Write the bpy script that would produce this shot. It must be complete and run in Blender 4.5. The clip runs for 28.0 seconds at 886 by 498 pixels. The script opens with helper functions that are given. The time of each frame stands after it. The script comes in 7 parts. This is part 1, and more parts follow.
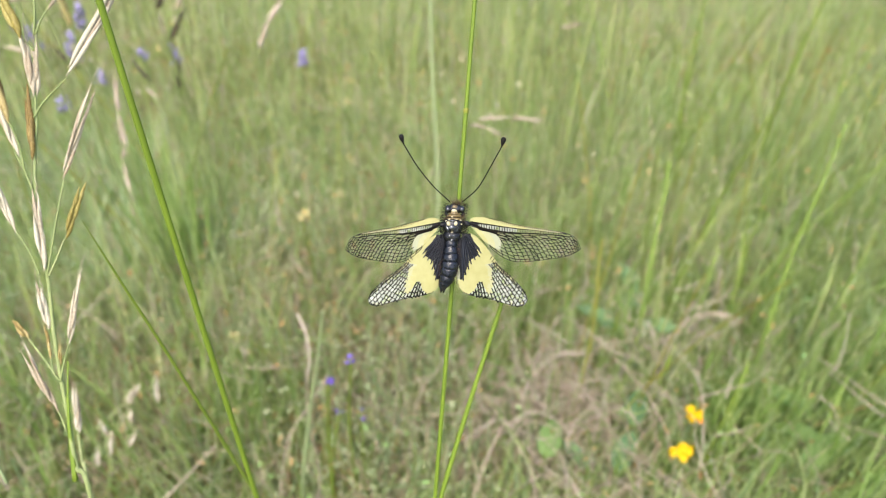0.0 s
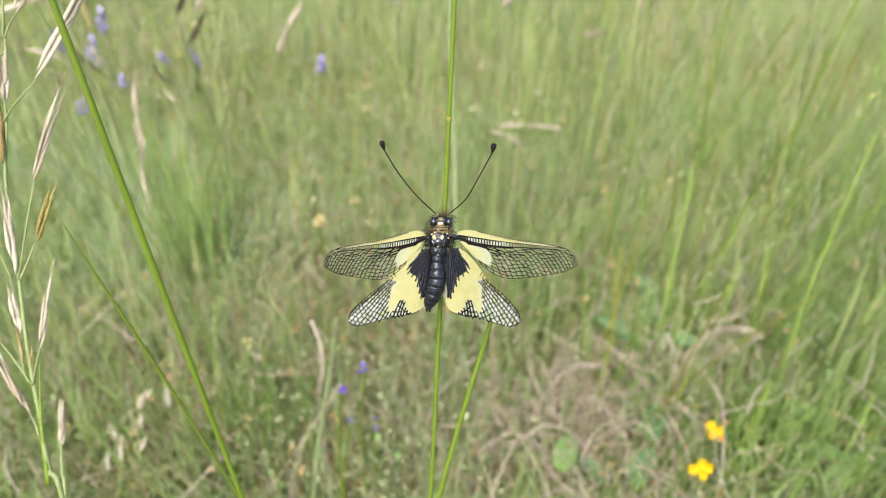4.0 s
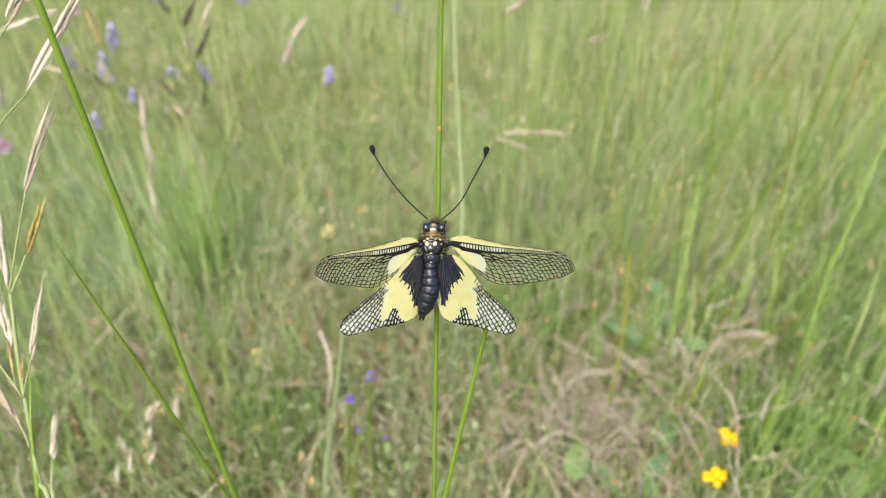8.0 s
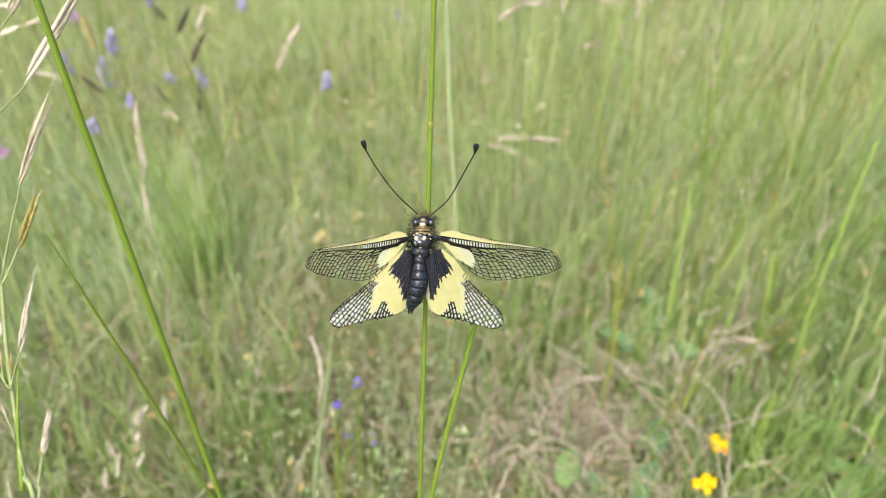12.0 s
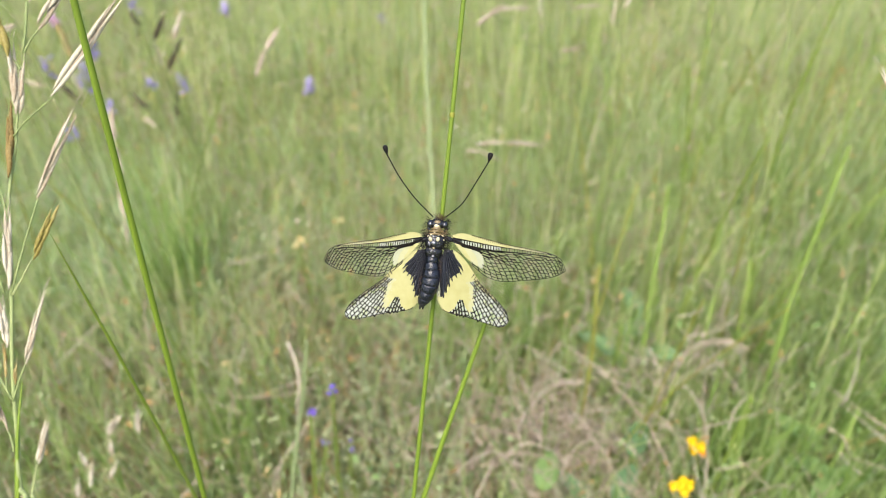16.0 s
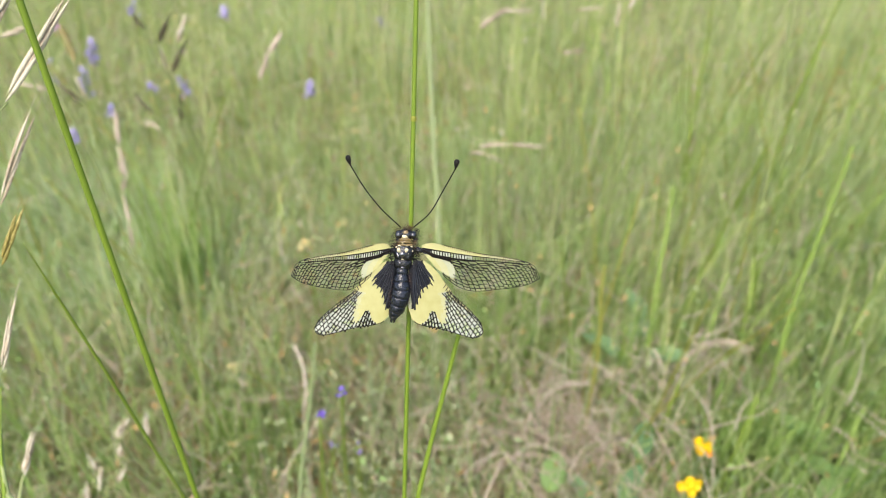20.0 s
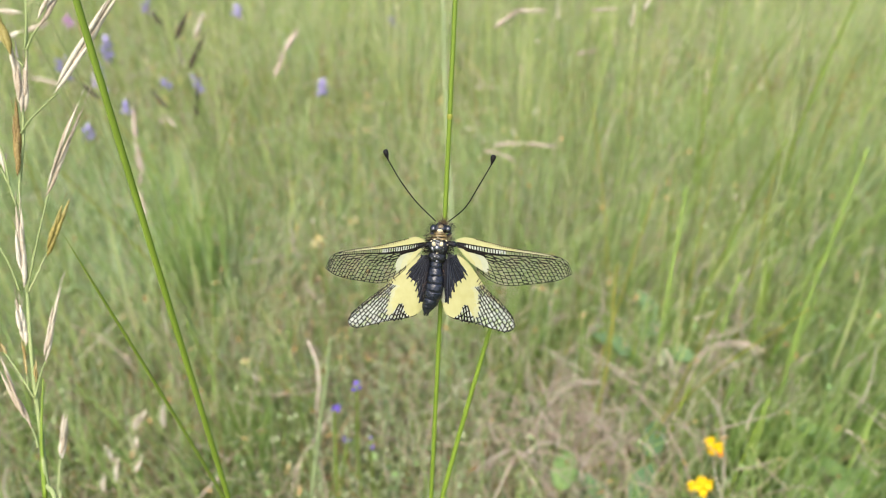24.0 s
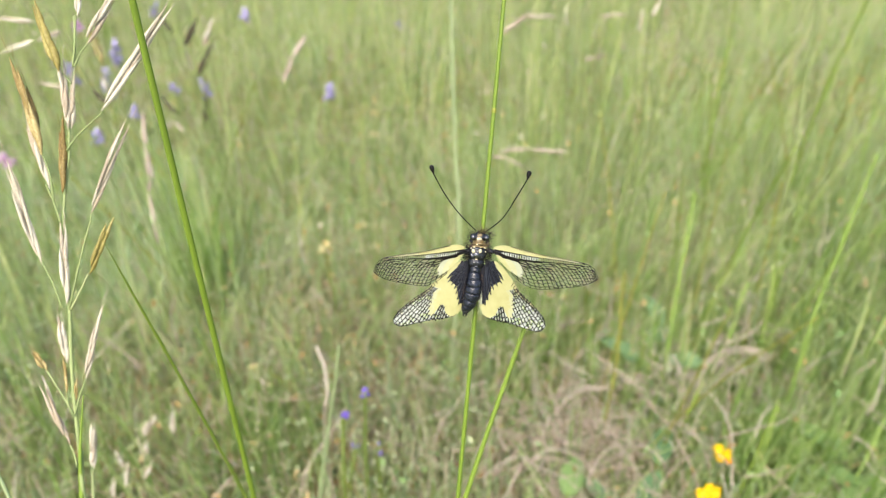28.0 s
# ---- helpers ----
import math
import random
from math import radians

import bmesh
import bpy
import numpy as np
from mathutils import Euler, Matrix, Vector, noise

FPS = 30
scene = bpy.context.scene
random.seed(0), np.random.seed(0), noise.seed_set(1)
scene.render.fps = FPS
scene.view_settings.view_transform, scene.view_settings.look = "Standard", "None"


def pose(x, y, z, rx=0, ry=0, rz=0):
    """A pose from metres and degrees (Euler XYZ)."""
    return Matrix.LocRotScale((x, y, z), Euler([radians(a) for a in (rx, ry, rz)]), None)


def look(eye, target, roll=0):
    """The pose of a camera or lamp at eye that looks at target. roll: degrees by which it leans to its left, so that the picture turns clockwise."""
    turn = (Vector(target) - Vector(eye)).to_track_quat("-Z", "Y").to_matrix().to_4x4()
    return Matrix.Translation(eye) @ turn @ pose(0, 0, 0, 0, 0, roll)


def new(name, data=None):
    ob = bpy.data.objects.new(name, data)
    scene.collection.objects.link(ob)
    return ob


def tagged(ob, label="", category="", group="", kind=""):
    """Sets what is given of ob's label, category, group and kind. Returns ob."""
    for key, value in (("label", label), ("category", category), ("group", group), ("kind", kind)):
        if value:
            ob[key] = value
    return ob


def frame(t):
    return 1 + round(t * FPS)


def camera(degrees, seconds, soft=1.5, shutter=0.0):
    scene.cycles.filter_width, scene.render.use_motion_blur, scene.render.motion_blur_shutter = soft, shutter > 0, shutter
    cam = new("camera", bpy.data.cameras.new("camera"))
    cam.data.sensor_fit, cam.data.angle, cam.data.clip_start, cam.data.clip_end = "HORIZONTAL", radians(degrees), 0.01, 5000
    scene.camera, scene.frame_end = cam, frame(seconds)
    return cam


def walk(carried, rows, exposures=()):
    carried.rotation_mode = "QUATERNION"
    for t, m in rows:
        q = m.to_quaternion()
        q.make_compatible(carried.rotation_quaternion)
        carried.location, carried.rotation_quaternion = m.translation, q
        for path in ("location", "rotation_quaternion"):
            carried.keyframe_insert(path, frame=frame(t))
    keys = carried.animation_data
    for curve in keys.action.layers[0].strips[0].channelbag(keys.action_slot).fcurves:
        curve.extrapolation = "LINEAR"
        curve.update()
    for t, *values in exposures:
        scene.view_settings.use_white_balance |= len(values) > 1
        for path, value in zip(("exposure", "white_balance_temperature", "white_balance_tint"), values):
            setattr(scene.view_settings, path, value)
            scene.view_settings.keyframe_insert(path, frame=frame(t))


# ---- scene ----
cam = camera(65, 28.0, soft=1.0)
cam.data.dof.use_dof = True
cam.data.dof.focus_distance = 0.139
cam.data.dof.aperture_fstop = 17.0
walk(cam, [
    (0.0, pose(-0.0033, -0.0048, 0.3642, 52.65, -1.41, -1.93)), (0.5, pose(-0.0036, -0.0038, 0.3641, 52.52, -1.34, -1.66)),
    (1.0, pose(-0.0038, -0.0018, 0.3629, 52.49, -1.23, -1.24)), (1.5, pose(-0.0040, 0.0004, 0.3611, 52.72, -1.08, -1.18)),
    (2.0, pose(-0.0022, 0.0006, 0.3626, 52.83, -0.76, -1.13)), (2.5, pose(-0.0021, 0.0002, 0.3618, 53.04, -0.75, -0.98)),
    (3.0, pose(-0.0016, -0.0005, 0.3604, 53.18, -1.34, -0.25)), (3.5, pose(-0.0037, -0.0005, 0.3612, 53.23, -1.43, -0.30)),
    (5.5, pose(-0.0018, 0.0003, 0.3598, 53.30, -0.76, -0.49)), (6.0, pose(-0.0029, -0.0001, 0.3603, 53.31, -0.60, -0.43)),
    (6.5, pose(-0.0038, 0.0007, 0.3589, 53.42, -0.37, -0.38)), (7.0, pose(-0.0023, 0.0009, 0.3599, 53.59, -0.07, -0.39)),
    (7.5, pose(-0.0016, 0.0006, 0.3601, 53.82, -0.17, -0.12)), (8.0, pose(-0.0000, 0.0000, 0.3600, 54.00, 0.00, -0.00)),
    (8.5, pose(-0.0012, 0.0009, 0.3603, 54.04, 0.03, -0.11)), (9.0, pose(-0.0006, 0.0004, 0.3603, 54.10, -0.05, 0.04)),
    (9.5, pose(-0.0010, 0.0004, 0.3597, 54.19, -0.21, 0.13)), (10.0, pose(-0.0005, -0.0002, 0.3599, 54.29, -0.29, 0.25)),
    (10.5, pose(-0.0001, -0.0002, 0.3599, 54.37, -0.25, 0.33)), (11.0, pose(0.0028, -0.0006, 0.3619, 54.31, 0.14, 0.17)),
    (11.5, pose(0.0042, -0.0009, 0.3606, 54.48, 0.13, 0.25)), (12.0, pose(0.0072, -0.0004, 0.3607, 54.42, 0.09, 0.33)),
    (12.5, pose(0.0075, -0.0013, 0.3592, 54.55, 0.09, 0.17)), (14.5, pose(0.0108, -0.0008, 0.3616, 54.55, 0.12, -0.05)),
    (15.0, pose(0.0111, 0.0003, 0.3608, 54.61, 0.10, -0.34)), (15.5, pose(0.0121, 0.0001, 0.3612, 54.67, 0.04, -0.47)),
    (16.0, pose(0.0148, 0.0005, 0.3621, 54.61, 0.00, -0.51)), (16.5, pose(0.0145, -0.0004, 0.3608, 54.78, -0.03, -0.75)),
    (17.0, pose(0.0130, -0.0001, 0.3603, 54.73, -0.17, -0.99)), (17.5, pose(0.0108, 0.0004, 0.3602, 54.76, -0.10, -1.37)),
    (18.0, pose(0.0069, -0.0004, 0.3608, 54.83, -0.36, -1.15)), (18.5, pose(0.0077, -0.0006, 0.3621, 54.76, -0.25, -0.96)),
    (19.0, pose(0.0069, -0.0016, 0.3621, 54.89, -0.28, -0.93)), (19.5, pose(0.0076, -0.0011, 0.3616, 54.92, -0.13, -0.98)),
    (20.0, pose(0.0091, -0.0003, 0.3617, 54.88, 0.00, -0.93)), (20.5, pose(0.0085, -0.0002, 0.3614, 54.94, -0.23, -0.76)),
    (21.0, pose(0.0093, -0.0007, 0.3627, 54.93, -0.18, -0.74)), (21.5, pose(0.0079, -0.0011, 0.3625, 55.04, -0.06, -0.84)),
    (23.5, pose(0.0031, -0.0017, 0.3592, 55.11, -0.43, -0.20)), (24.0, pose(0.0046, -0.0031, 0.3612, 54.98, -0.24, -0.19)),
    (24.5, pose(0.0039, -0.0017, 0.3595, 54.87, -0.34, -0.05)), (25.0, pose(0.0038, -0.0019, 0.3599, 54.72, -0.35, 0.04)),
    (25.5, pose(0.0035, -0.0021, 0.3617, 54.59, -0.32, 0.06)), (26.0, pose(0.0033, -0.0021, 0.3631, 54.65, -0.36, 0.08)),
    (26.5, pose(0.0027, -0.0022, 0.3636, 54.81, -0.26, 0.09)), (27.0, pose(0.0026, -0.0023, 0.3630, 54.98, -0.19, 0.09)),
    (27.5, pose(0.0030, -0.0023, 0.3639, 54.96, -0.19, 0.22)), (28.0, pose(0.0034, -0.0021, 0.3637, 55.09, -0.04, 0.25)),
], [(0.0, 1.64), (3.5, 1.64), (8.0, 1.64), (10.0, 1.66), (12.0, 1.71), (15.0, 1.75), (16.0, 1.68), (17.0, 1.60), (20.0, 1.63), (25.0, 1.63), (27.0, 1.69), (28.0, 1.76)])

# ---- light: a bright, thinly overcast sky with a soft sun behind it ----
world = bpy.data.worlds.new("sky")
scene.world = world
world.use_nodes = True
wn = world.node_tree.nodes
sky = wn.new("ShaderNodeTexSky")
sky.sky_type = 'NISHITA'
sky.sun_disc = False
sky.sun_elevation = radians(58)
sky.sun_rotation = radians(200)
sky.dust_density = 4.0
world.node_tree.links.new(sky.outputs[0], wn["Background"].inputs[0])
wn["Background"].inputs[1].default_value = 0.15
sun_data = bpy.data.lights.new("sun", 'SUN')
sun_data.energy = 1.2
sun_data.angle = radians(40)
sun_data.color = (1.0, 0.95, 0.86)
sun = new("sun", sun_data)
sun.matrix_world = look((-0.34 * 3, -0.94 * 3, 1.6 * 3), (0, 0, 0))


# ---- materials ----
def nodes_of(name):
    m = bpy.data.materials.new(name)
    m.use_nodes = True
    nt = m.node_tree
    return m, nt, nt.nodes["Principled BSDF"], nt.nodes["Material Output"]


def ramp_node(nt, stops):
    r = nt.nodes.new("ShaderNodeValToRGB")
    els = r.color_ramp.elements
    while len(els) < len(stops):
        els.new(0.5)
    for e, (p, c) in zip(els, stops):
        e.position, e.color = p, (*c, 1)
    return r


def leafy(name, stops, rough=0.55, spread=0.8, grain=90.0, thin=0.35, islands=True, streak=(1, 1, 1), mottle=0.4):
    """Plant tissue: hue by island, mottled by two noises, and partly lit through."""
    m, nt, bsdf, out = nodes_of(name)
    L = nt.links.new
    src = nt.nodes.new("ShaderNodeObjectInfo").outputs["Random"]
    if islands:
        both, fr = nt.nodes.new("ShaderNodeMath"), nt.nodes.new("ShaderNodeMath")
        both.operation, fr.operation = 'ADD', 'FRACT'
        L(src, both.inputs[0])
        L(nt.nodes.new("ShaderNodeNewGeometry").outputs["Random Per Island"], both.inputs[1])
        L(both.outputs[0], fr.inputs[0])
        src = fr.outputs[0]
    co = nt.nodes.new("ShaderNodeTexCoord")
    mp = nt.nodes.new("ShaderNodeMapping")
    mp.inputs["Scale"].default_value = streak
    L(co.outputs["Object"], mp.inputs[0])
    n1 = nt.nodes.new("ShaderNodeTexNoise")
    n1.inputs["Scale"].default_value = 7.0
    n1.inputs["Detail"].default_value = 3.0
    n2 = nt.nodes.new("ShaderNodeTexNoise")
    n2.inputs["Scale"].default_value = grain
    n2.inputs["Detail"].default_value = 4.0
    L(co.outputs["Object"], n1.inputs[0])
    L(mp.outputs[0], n2.inputs[0])
    a = nt.nodes.new("ShaderNodeMath")
    a.operation = 'MULTIPLY_ADD'
    L(src, a.inputs[0])
    a.inputs[1].default_value = spread
    b = nt.nodes.new("ShaderNodeMath")
    b.operation = 'MULTIPLY_ADD'
    L(n1.outputs[0], b.inputs[0])
    b.inputs[1].default_value = 0.5
    b.inputs[2].default_value = -0.25 + (1 - spread) / 2
    c = nt.nodes.new("ShaderNodeMath")
    c.operation = 'MULTIPLY_ADD'
    L(n2.outputs[0], c.inputs[0])
    c.inputs[1].default_value = mottle
    c.inputs[2].default_value = -mottle / 2
    d = nt.nodes.new("ShaderNodeMath")
    d.operation = 'ADD'
    L(b.outputs[0], a.inputs[2])
    L(a.outputs[0], d.inputs[0])
    L(c.outputs[0], d.inputs[1])
    r = ramp_node(nt, stops)
    L(d.outputs[0], r.inputs[0])
    L(r.outputs[0], bsdf.inputs["Base Color"])
    bsdf.inputs["Roughness"].default_value = rough
    bsdf.inputs["Specular IOR Level"].default_value = 0.22
    bump = nt.nodes.new("ShaderNodeBump")
    bump.inputs["Strength"].default_value = 0.25
    bump.inputs["Distance"].default_value = 0.0004
    L(n2.outputs[0], bump.inputs["Height"])
    L(bump.outputs[0], bsdf.inputs["Normal"])
    if thin > 0:
        t = nt.nodes.new("ShaderNodeBsdfTranslucent")
        L(r.outputs[0], t.inputs[0])
        mix = nt.nodes.new("ShaderNodeMixShader")
        mix.inputs[0].default_value = thin
        L(bsdf.outputs[0], mix.inputs[1])
        L(t.outputs[0], mix.inputs[2])
        L(mix.outputs[0], out.inputs[0])
    return m


def solid(name, col, col2, rough=0.4, scale=1500.0, bump=0.3, dist=0.0001, sheen=0.5, coat=0.0):
    m, nt, bsdf, out = nodes_of(name)
    L = nt.links.new
    co = nt.nodes.new("ShaderNodeTexCoord")
    n = nt.nodes.new("ShaderNodeTexNoise")
    n.inputs["Scale"].default_value = scale
    n.inputs["Detail"].default_value = 4.0
    n2 = nt.nodes.new("ShaderNodeTexNoise")
    n2.inputs["Scale"].default_value = scale / 6
    L(co.outputs["Object"], n.inputs[0])
    L(co.outputs["Object"], n2.inputs[0])
    add = nt.nodes.new("ShaderNodeMath")
    add.operation = 'MULTIPLY_ADD'
    L(n2.outputs[0], add.inputs[0])
    add.inputs[1].default_value = 0.6
    sc = nt.nodes.new("ShaderNodeMath")
    sc.operation = 'MULTIPLY_ADD'
    L(n.outputs[0], sc.inputs[0])
    sc.inputs[1].default_value = 0.6
    sc.inputs[2].default_value = -0.1
    L(sc.outputs[0], add.inputs[2])
    r = ramp_node(nt, [(0.3, col), (0.75, col2)])
    L(add.outputs[0], r.inputs[0])
    L(r.outputs[0], bsdf.inputs["Base Color"])
    bsdf.inputs["Roughness"].default_value = rough
    bsdf.inputs["Specular IOR Level"].default_value = sheen
    bsdf.inputs["Coat Weight"].default_value = coat
    bp = nt.nodes.new("ShaderNodeBump")
    bp.inputs["Strength"].default_value = bump
    bp.inputs["Distance"].default_value = dist
    L(n.outputs[0], bp.inputs["Height"])
    L(bp.outputs[0], bsdf.inputs["Normal"])
    return m


def film_wing(name, tint, veil, gloss=0.12):
    """Clear wing skin: mostly see-through, a faint milky veil and a weak gloss."""
    m, nt, bsdf, out = nodes_of(name)
    L = nt.links.new
    clear = nt.nodes.new("ShaderNodeBsdfTransparent")
    clear.inputs[0].default_value = (*tint, 1)
    bsdf.inputs["Base Color"].default_value = (0.5, 0.53, 0.46, 1)
    bsdf.inputs["Roughness"].default_value = 0.35
    co = nt.nodes.new("ShaderNodeTexCoord")
    n = nt.nodes.new("ShaderNodeTexNoise")
    n.inputs["Scale"].default_value = 500.0
    L(co.outputs["Object"], n.inputs[0])
    k = nt.nodes.new("ShaderNodeMath")
    k.operation = 'MULTIPLY'
    L(n.outputs[0], k.inputs[0])
    k.inputs[1].default_value = veil * 2
    mix = nt.nodes.new("ShaderNodeMixShader")
    L(k.outputs[0], mix.inputs[0])
    L(clear.outputs[0], mix.inputs[1])
    L(bsdf.outputs[0], mix.inputs[2])
    L(mix.outputs[0], out.inputs[0])
    return m


GRASS = leafy("grass", [(0.0, (0.175, 0.238, 0.068)), (0.35, (0.25, 0.330, 0.103)), (0.7, (0.335, 0.415, 0.152)), (1.0, (0.455, 0.49, 0.24))], spread=0.9, grain=130.0, thin=0.48, mottle=0.8)
GREY_GRASS = leafy("grey_green_grass", [(0.0, (0.205, 0.31, 0.125)), (0.5, (0.31, 0.42, 0.20)), (1.0, (0.49, 0.57, 0.34))], spread=1.0, grain=130.0, thin=0.48, mottle=0.9)
STRAW = leafy("dry_straw", [(0.0, (0.21, 0.16, 0.095)), (0.4, (0.34, 0.27, 0.175)), (0.75, (0.46, 0.385, 0.27)), (1.0, (0.56, 0.49, 0.37))], rough=0.7, thin=0.3)
RUST = leafy("withered_leaf", [(0.0, (0.13, 0.08, 0.03)), (0.5, (0.29, 0.19, 0.07)), (1.0, (0.42, 0.31, 0.14))], rough=0.7, thin=0.25)
HERB = leafy("herb_leaf", [(0.0, (0.11, 0.19, 0.055)), (0.5, (0.20, 0.305, 0.095)), (1.0, (0.32, 0.41, 0.16))], thin=0.35)
LUSH = leafy("lush_grass", [(0.0, (0.105, 0.18, 0.032)), (0.4, (0.18, 0.275, 0.06)), (0.75, (0.25, 0.355, 0.095)), (1.0, (0.34, 0.41, 0.14))], spread=0.9, grain=130.0, thin=0.42, mottle=0.8)
BLUE_LEAF = leafy("blue_green_leaf", [(0.0, (0.075, 0.14, 0.055)), (0.5, (0.13, 0.22, 0.095)), (1.0, (0.20, 0.31, 0.14))], thin=0.25)
STEM = leafy("green_stem", [(0.0, (0.085, 0.135, 0.013)), (0.5, (0.135, 0.195, 0.022)), (1.0, (0.20, 0.25, 0.042))], rough=0.45, spread=0.25, grain=500.0, thin=0.12, islands=False, streak=(1, 1, 0.04))
PALE_STEM = leafy("pale_stem", [(0.0, (0.15, 0.19, 0.06)), (0.5, (0.22, 0.26, 0.10)), (1.0, (0.34, 0.34, 0.17))], rough=0.5, spread=0.4, grain=400.0, thin=0.15, islands=False, streak=(1, 1, 0.06))
HUSK = leafy("spikelet_husk", [(0.0, (0.23, 0.17, 0.10)), (0.3, (0.36, 0.295, 0.205)), (0.55, (0.46, 0.41, 0.30)), (1.0, (0.60, 0.57, 0.46))], rough=0.5, spread=0.45, grain=4500.0, thin=0.25, streak=(1, 1, 0.05), mottle=1.1)
BROWN_HUSK = leafy("ripe_husk", [(0.0, (0.10, 0.062, 0.014)), (0.4, (0.22, 0.155, 0.045)), (0.75, (0.36, 0.29, 0.12)), (1.0, (0.50, 0.43, 0.25))], rough=0.45, spread=0.5, grain=3500.0, thin=0.2, streak=(1, 1, 0.05), mottle=1.3)
OLIVE_HUSK = leafy("olive_husk", [(0.0, (0.13, 0.10, 0.018)), (0.5, (0.24, 0.20, 0.05)), (1.0, (0.42, 0.37, 0.15))], rough=0.45, spread=0.4, grain=2200.0, thin=0.15, streak=(1, 1, 0.07), mottle=1.2)
YELLOW_GRASS = leafy("yellow_green_grass", [(0.0, (0.27, 0.34, 0.07)), (0.5, (0.42, 0.47, 0.15)), (1.0, (0.56, 0.54, 0.28))], spread=0.8, grain=130.0, thin=0.4, mottle=0.9)
PALE_HERB = leafy("pale_herb_leaf", [(0.0, (0.17, 0.22, 0.09)), (0.5, (0.24, 0.29, 0.135)), (1.0, (0.32, 0.35, 0.19))], thin=0.3)
THYME = leafy("grey_herb_leaf", [(0.0, (0.16, 0.19, 0.08)), (0.5, (0.23, 0.26, 0.125)), (1.0, (0.32, 0.33, 0.19))], thin=0.35)
PALE_STRAW = leafy("bleached_straw", [(0.0, (0.26, 0.20, 0.14)), (0.5, (0.37, 0.30, 0.225)), (1.0, (0.49, 0.42, 0.33))], rough=0.65, thin=0.2)
ORANGE_SPECK = leafy("orange_leaf", [(0.0, (0.26, 0.13, 0.04)), (0.5, (0.42, 0.26, 0.09)), (1.0, (0.52, 0.40, 0.18))], thin=0.25)
BEIGE = leafy("beige_floret", [(0.0, (0.29, 0.235, 0.15)), (0.5, (0.40, 0.335, 0.235)), (1.0, (0.50, 0.44, 0.33))], thin=0.3)
CREAM_SPECK = leafy("seed_speck", [(0.0, (0.34, 0.20, 0.06)), (0.5, (0.42, 0.32, 0.12)), (1.0, (0.5, 0.45, 0.28))], thin=0.2)
DARK_HUSK = leafy("dark_husk", [(0.0, (0.022, 0.019, 0.008)), (0.5, (0.055, 0.046, 0.020)), (1.0, (0.12, 0.10, 0.045))], rough=0.5, spread=0.4, grain=600.0, thin=0.05)
VIOLET = leafy("violet_petal", [(0.0, (0.21, 0.18, 0.36)), (0.5, (0.29, 0.25, 0.44)), (1.0, (0.37, 0.33, 0.50))], thin=0.3)
DUSK_VIOLET = leafy("dusky_violet_petal", [(0.0, (0.12, 0.09, 0.20)), (1.0, (0.26, 0.22, 0.36))], thin=0.3)
MILK_VIOLET = leafy("deep_violet_petal", [(0.0, (0.10, 0.06, 0.30)), (1.0, (0.19, 0.13, 0.44))], thin=0.3)
PALE_LEAF = leafy("light_green_leaf", [(0.0, (0.12, 0.20, 0.06)), (1.0, (0.22, 0.32, 0.11))], thin=0.3)
WHITE_STEM = leafy("whitish_stem", [(0.0, (0.22, 0.28, 0.12)), (1.0, (0.34, 0.39, 0.20))], rough=0.5, spread=0.4, grain=400.0, islands=False)
FRESH_STEM = leafy("fresh_stem", [(0.0, (0.17, 0.255, 0.042)), (0.5, (0.235, 0.325, 0.072)), (1.0, (0.33, 0.39, 0.12))], rough=0.5, spread=0.5, grain=300.0, thin=0.2, islands=False)
YELLOW_STEM = leafy("yellowing_stem", [(0.0, (0.20, 0.22, 0.03)), (1.0, (0.34, 0.31, 0.07))], rough=0.5, spread=0.4, grain=400.0, islands=False)
PINK = leafy("pink_petal", [(0.0, (0.42, 0.20, 0.36)), (1.0, (0.62, 0.42, 0.55))], thin=0.3)
GOLD = leafy("golden_petal", [(0.0, (0.64, 0.36, 0.0)), (0.5, (0.70, 0.46, 0.004)), (1.0, (0.74, 0.55, 0.02))], spread=0.6, thin=0.25)
RIPE_GOLD = leafy("orange_petal", [(0.0, (0.58, 0.17, 0.0)), (1.0, (0.66, 0.30, 0.01))], spread=0.6, thin=0.25)
CREAM = leafy("cream_petal", [(0.0, (0.45, 0.33, 0.10)), (1.0, (0.55, 0.50, 0.28))], thin=0.3)
SOIL = solid("soil", (0.08, 0.085, 0.034), (0.185, 0.185, 0.085), rough=0.95, scale=60.0, bump=0.8, dist=0.01, sheen=0.1)
CHITIN = solid("black_chitin", (0.002, 0.002, 0.003), (0.010, 0.010, 0.013), rough=0.22, scale=2000.0, bump=1.0, dist=0.00025, sheen=0.55)
GLOSSY_CHITIN = solid("glossy_blue_chitin", (0.004, 0.005, 0.008), (0.018, 0.021, 0.028), rough=0.2, scale=1700.0, bump=1.0, dist=0.0004, sheen=1.0, coat=1.0)
ABDOMEN = solid("blue_black_chitin", (0.002, 0.003, 0.005), (0.012, 0.014, 0.022), rough=0.22, scale=1800.0, bump=0.9, dist=0.00015, sheen=0.38)
AMBER = solid("amber_chitin", (0.05, 0.034, 0.010), (0.22, 0.155, 0.06), rough=0.35, scale=1800.0)
SPOT = solid("yellow_spot", (0.34, 0.28, 0.14), (0.46, 0.42, 0.28), rough=0.3, scale=1800.0)
EYE = solid("eye_facet", (0.003, 0.003, 0.004), (0.012, 0.012, 0.014), rough=0.16, scale=6000.0, bump=0.2, sheen=0.6, coat=0.5)
HAIR = solid("black_hair", (0.002, 0.002, 0.002), (0.008, 0.006, 0.004), rough=0.55, sheen=0.15)
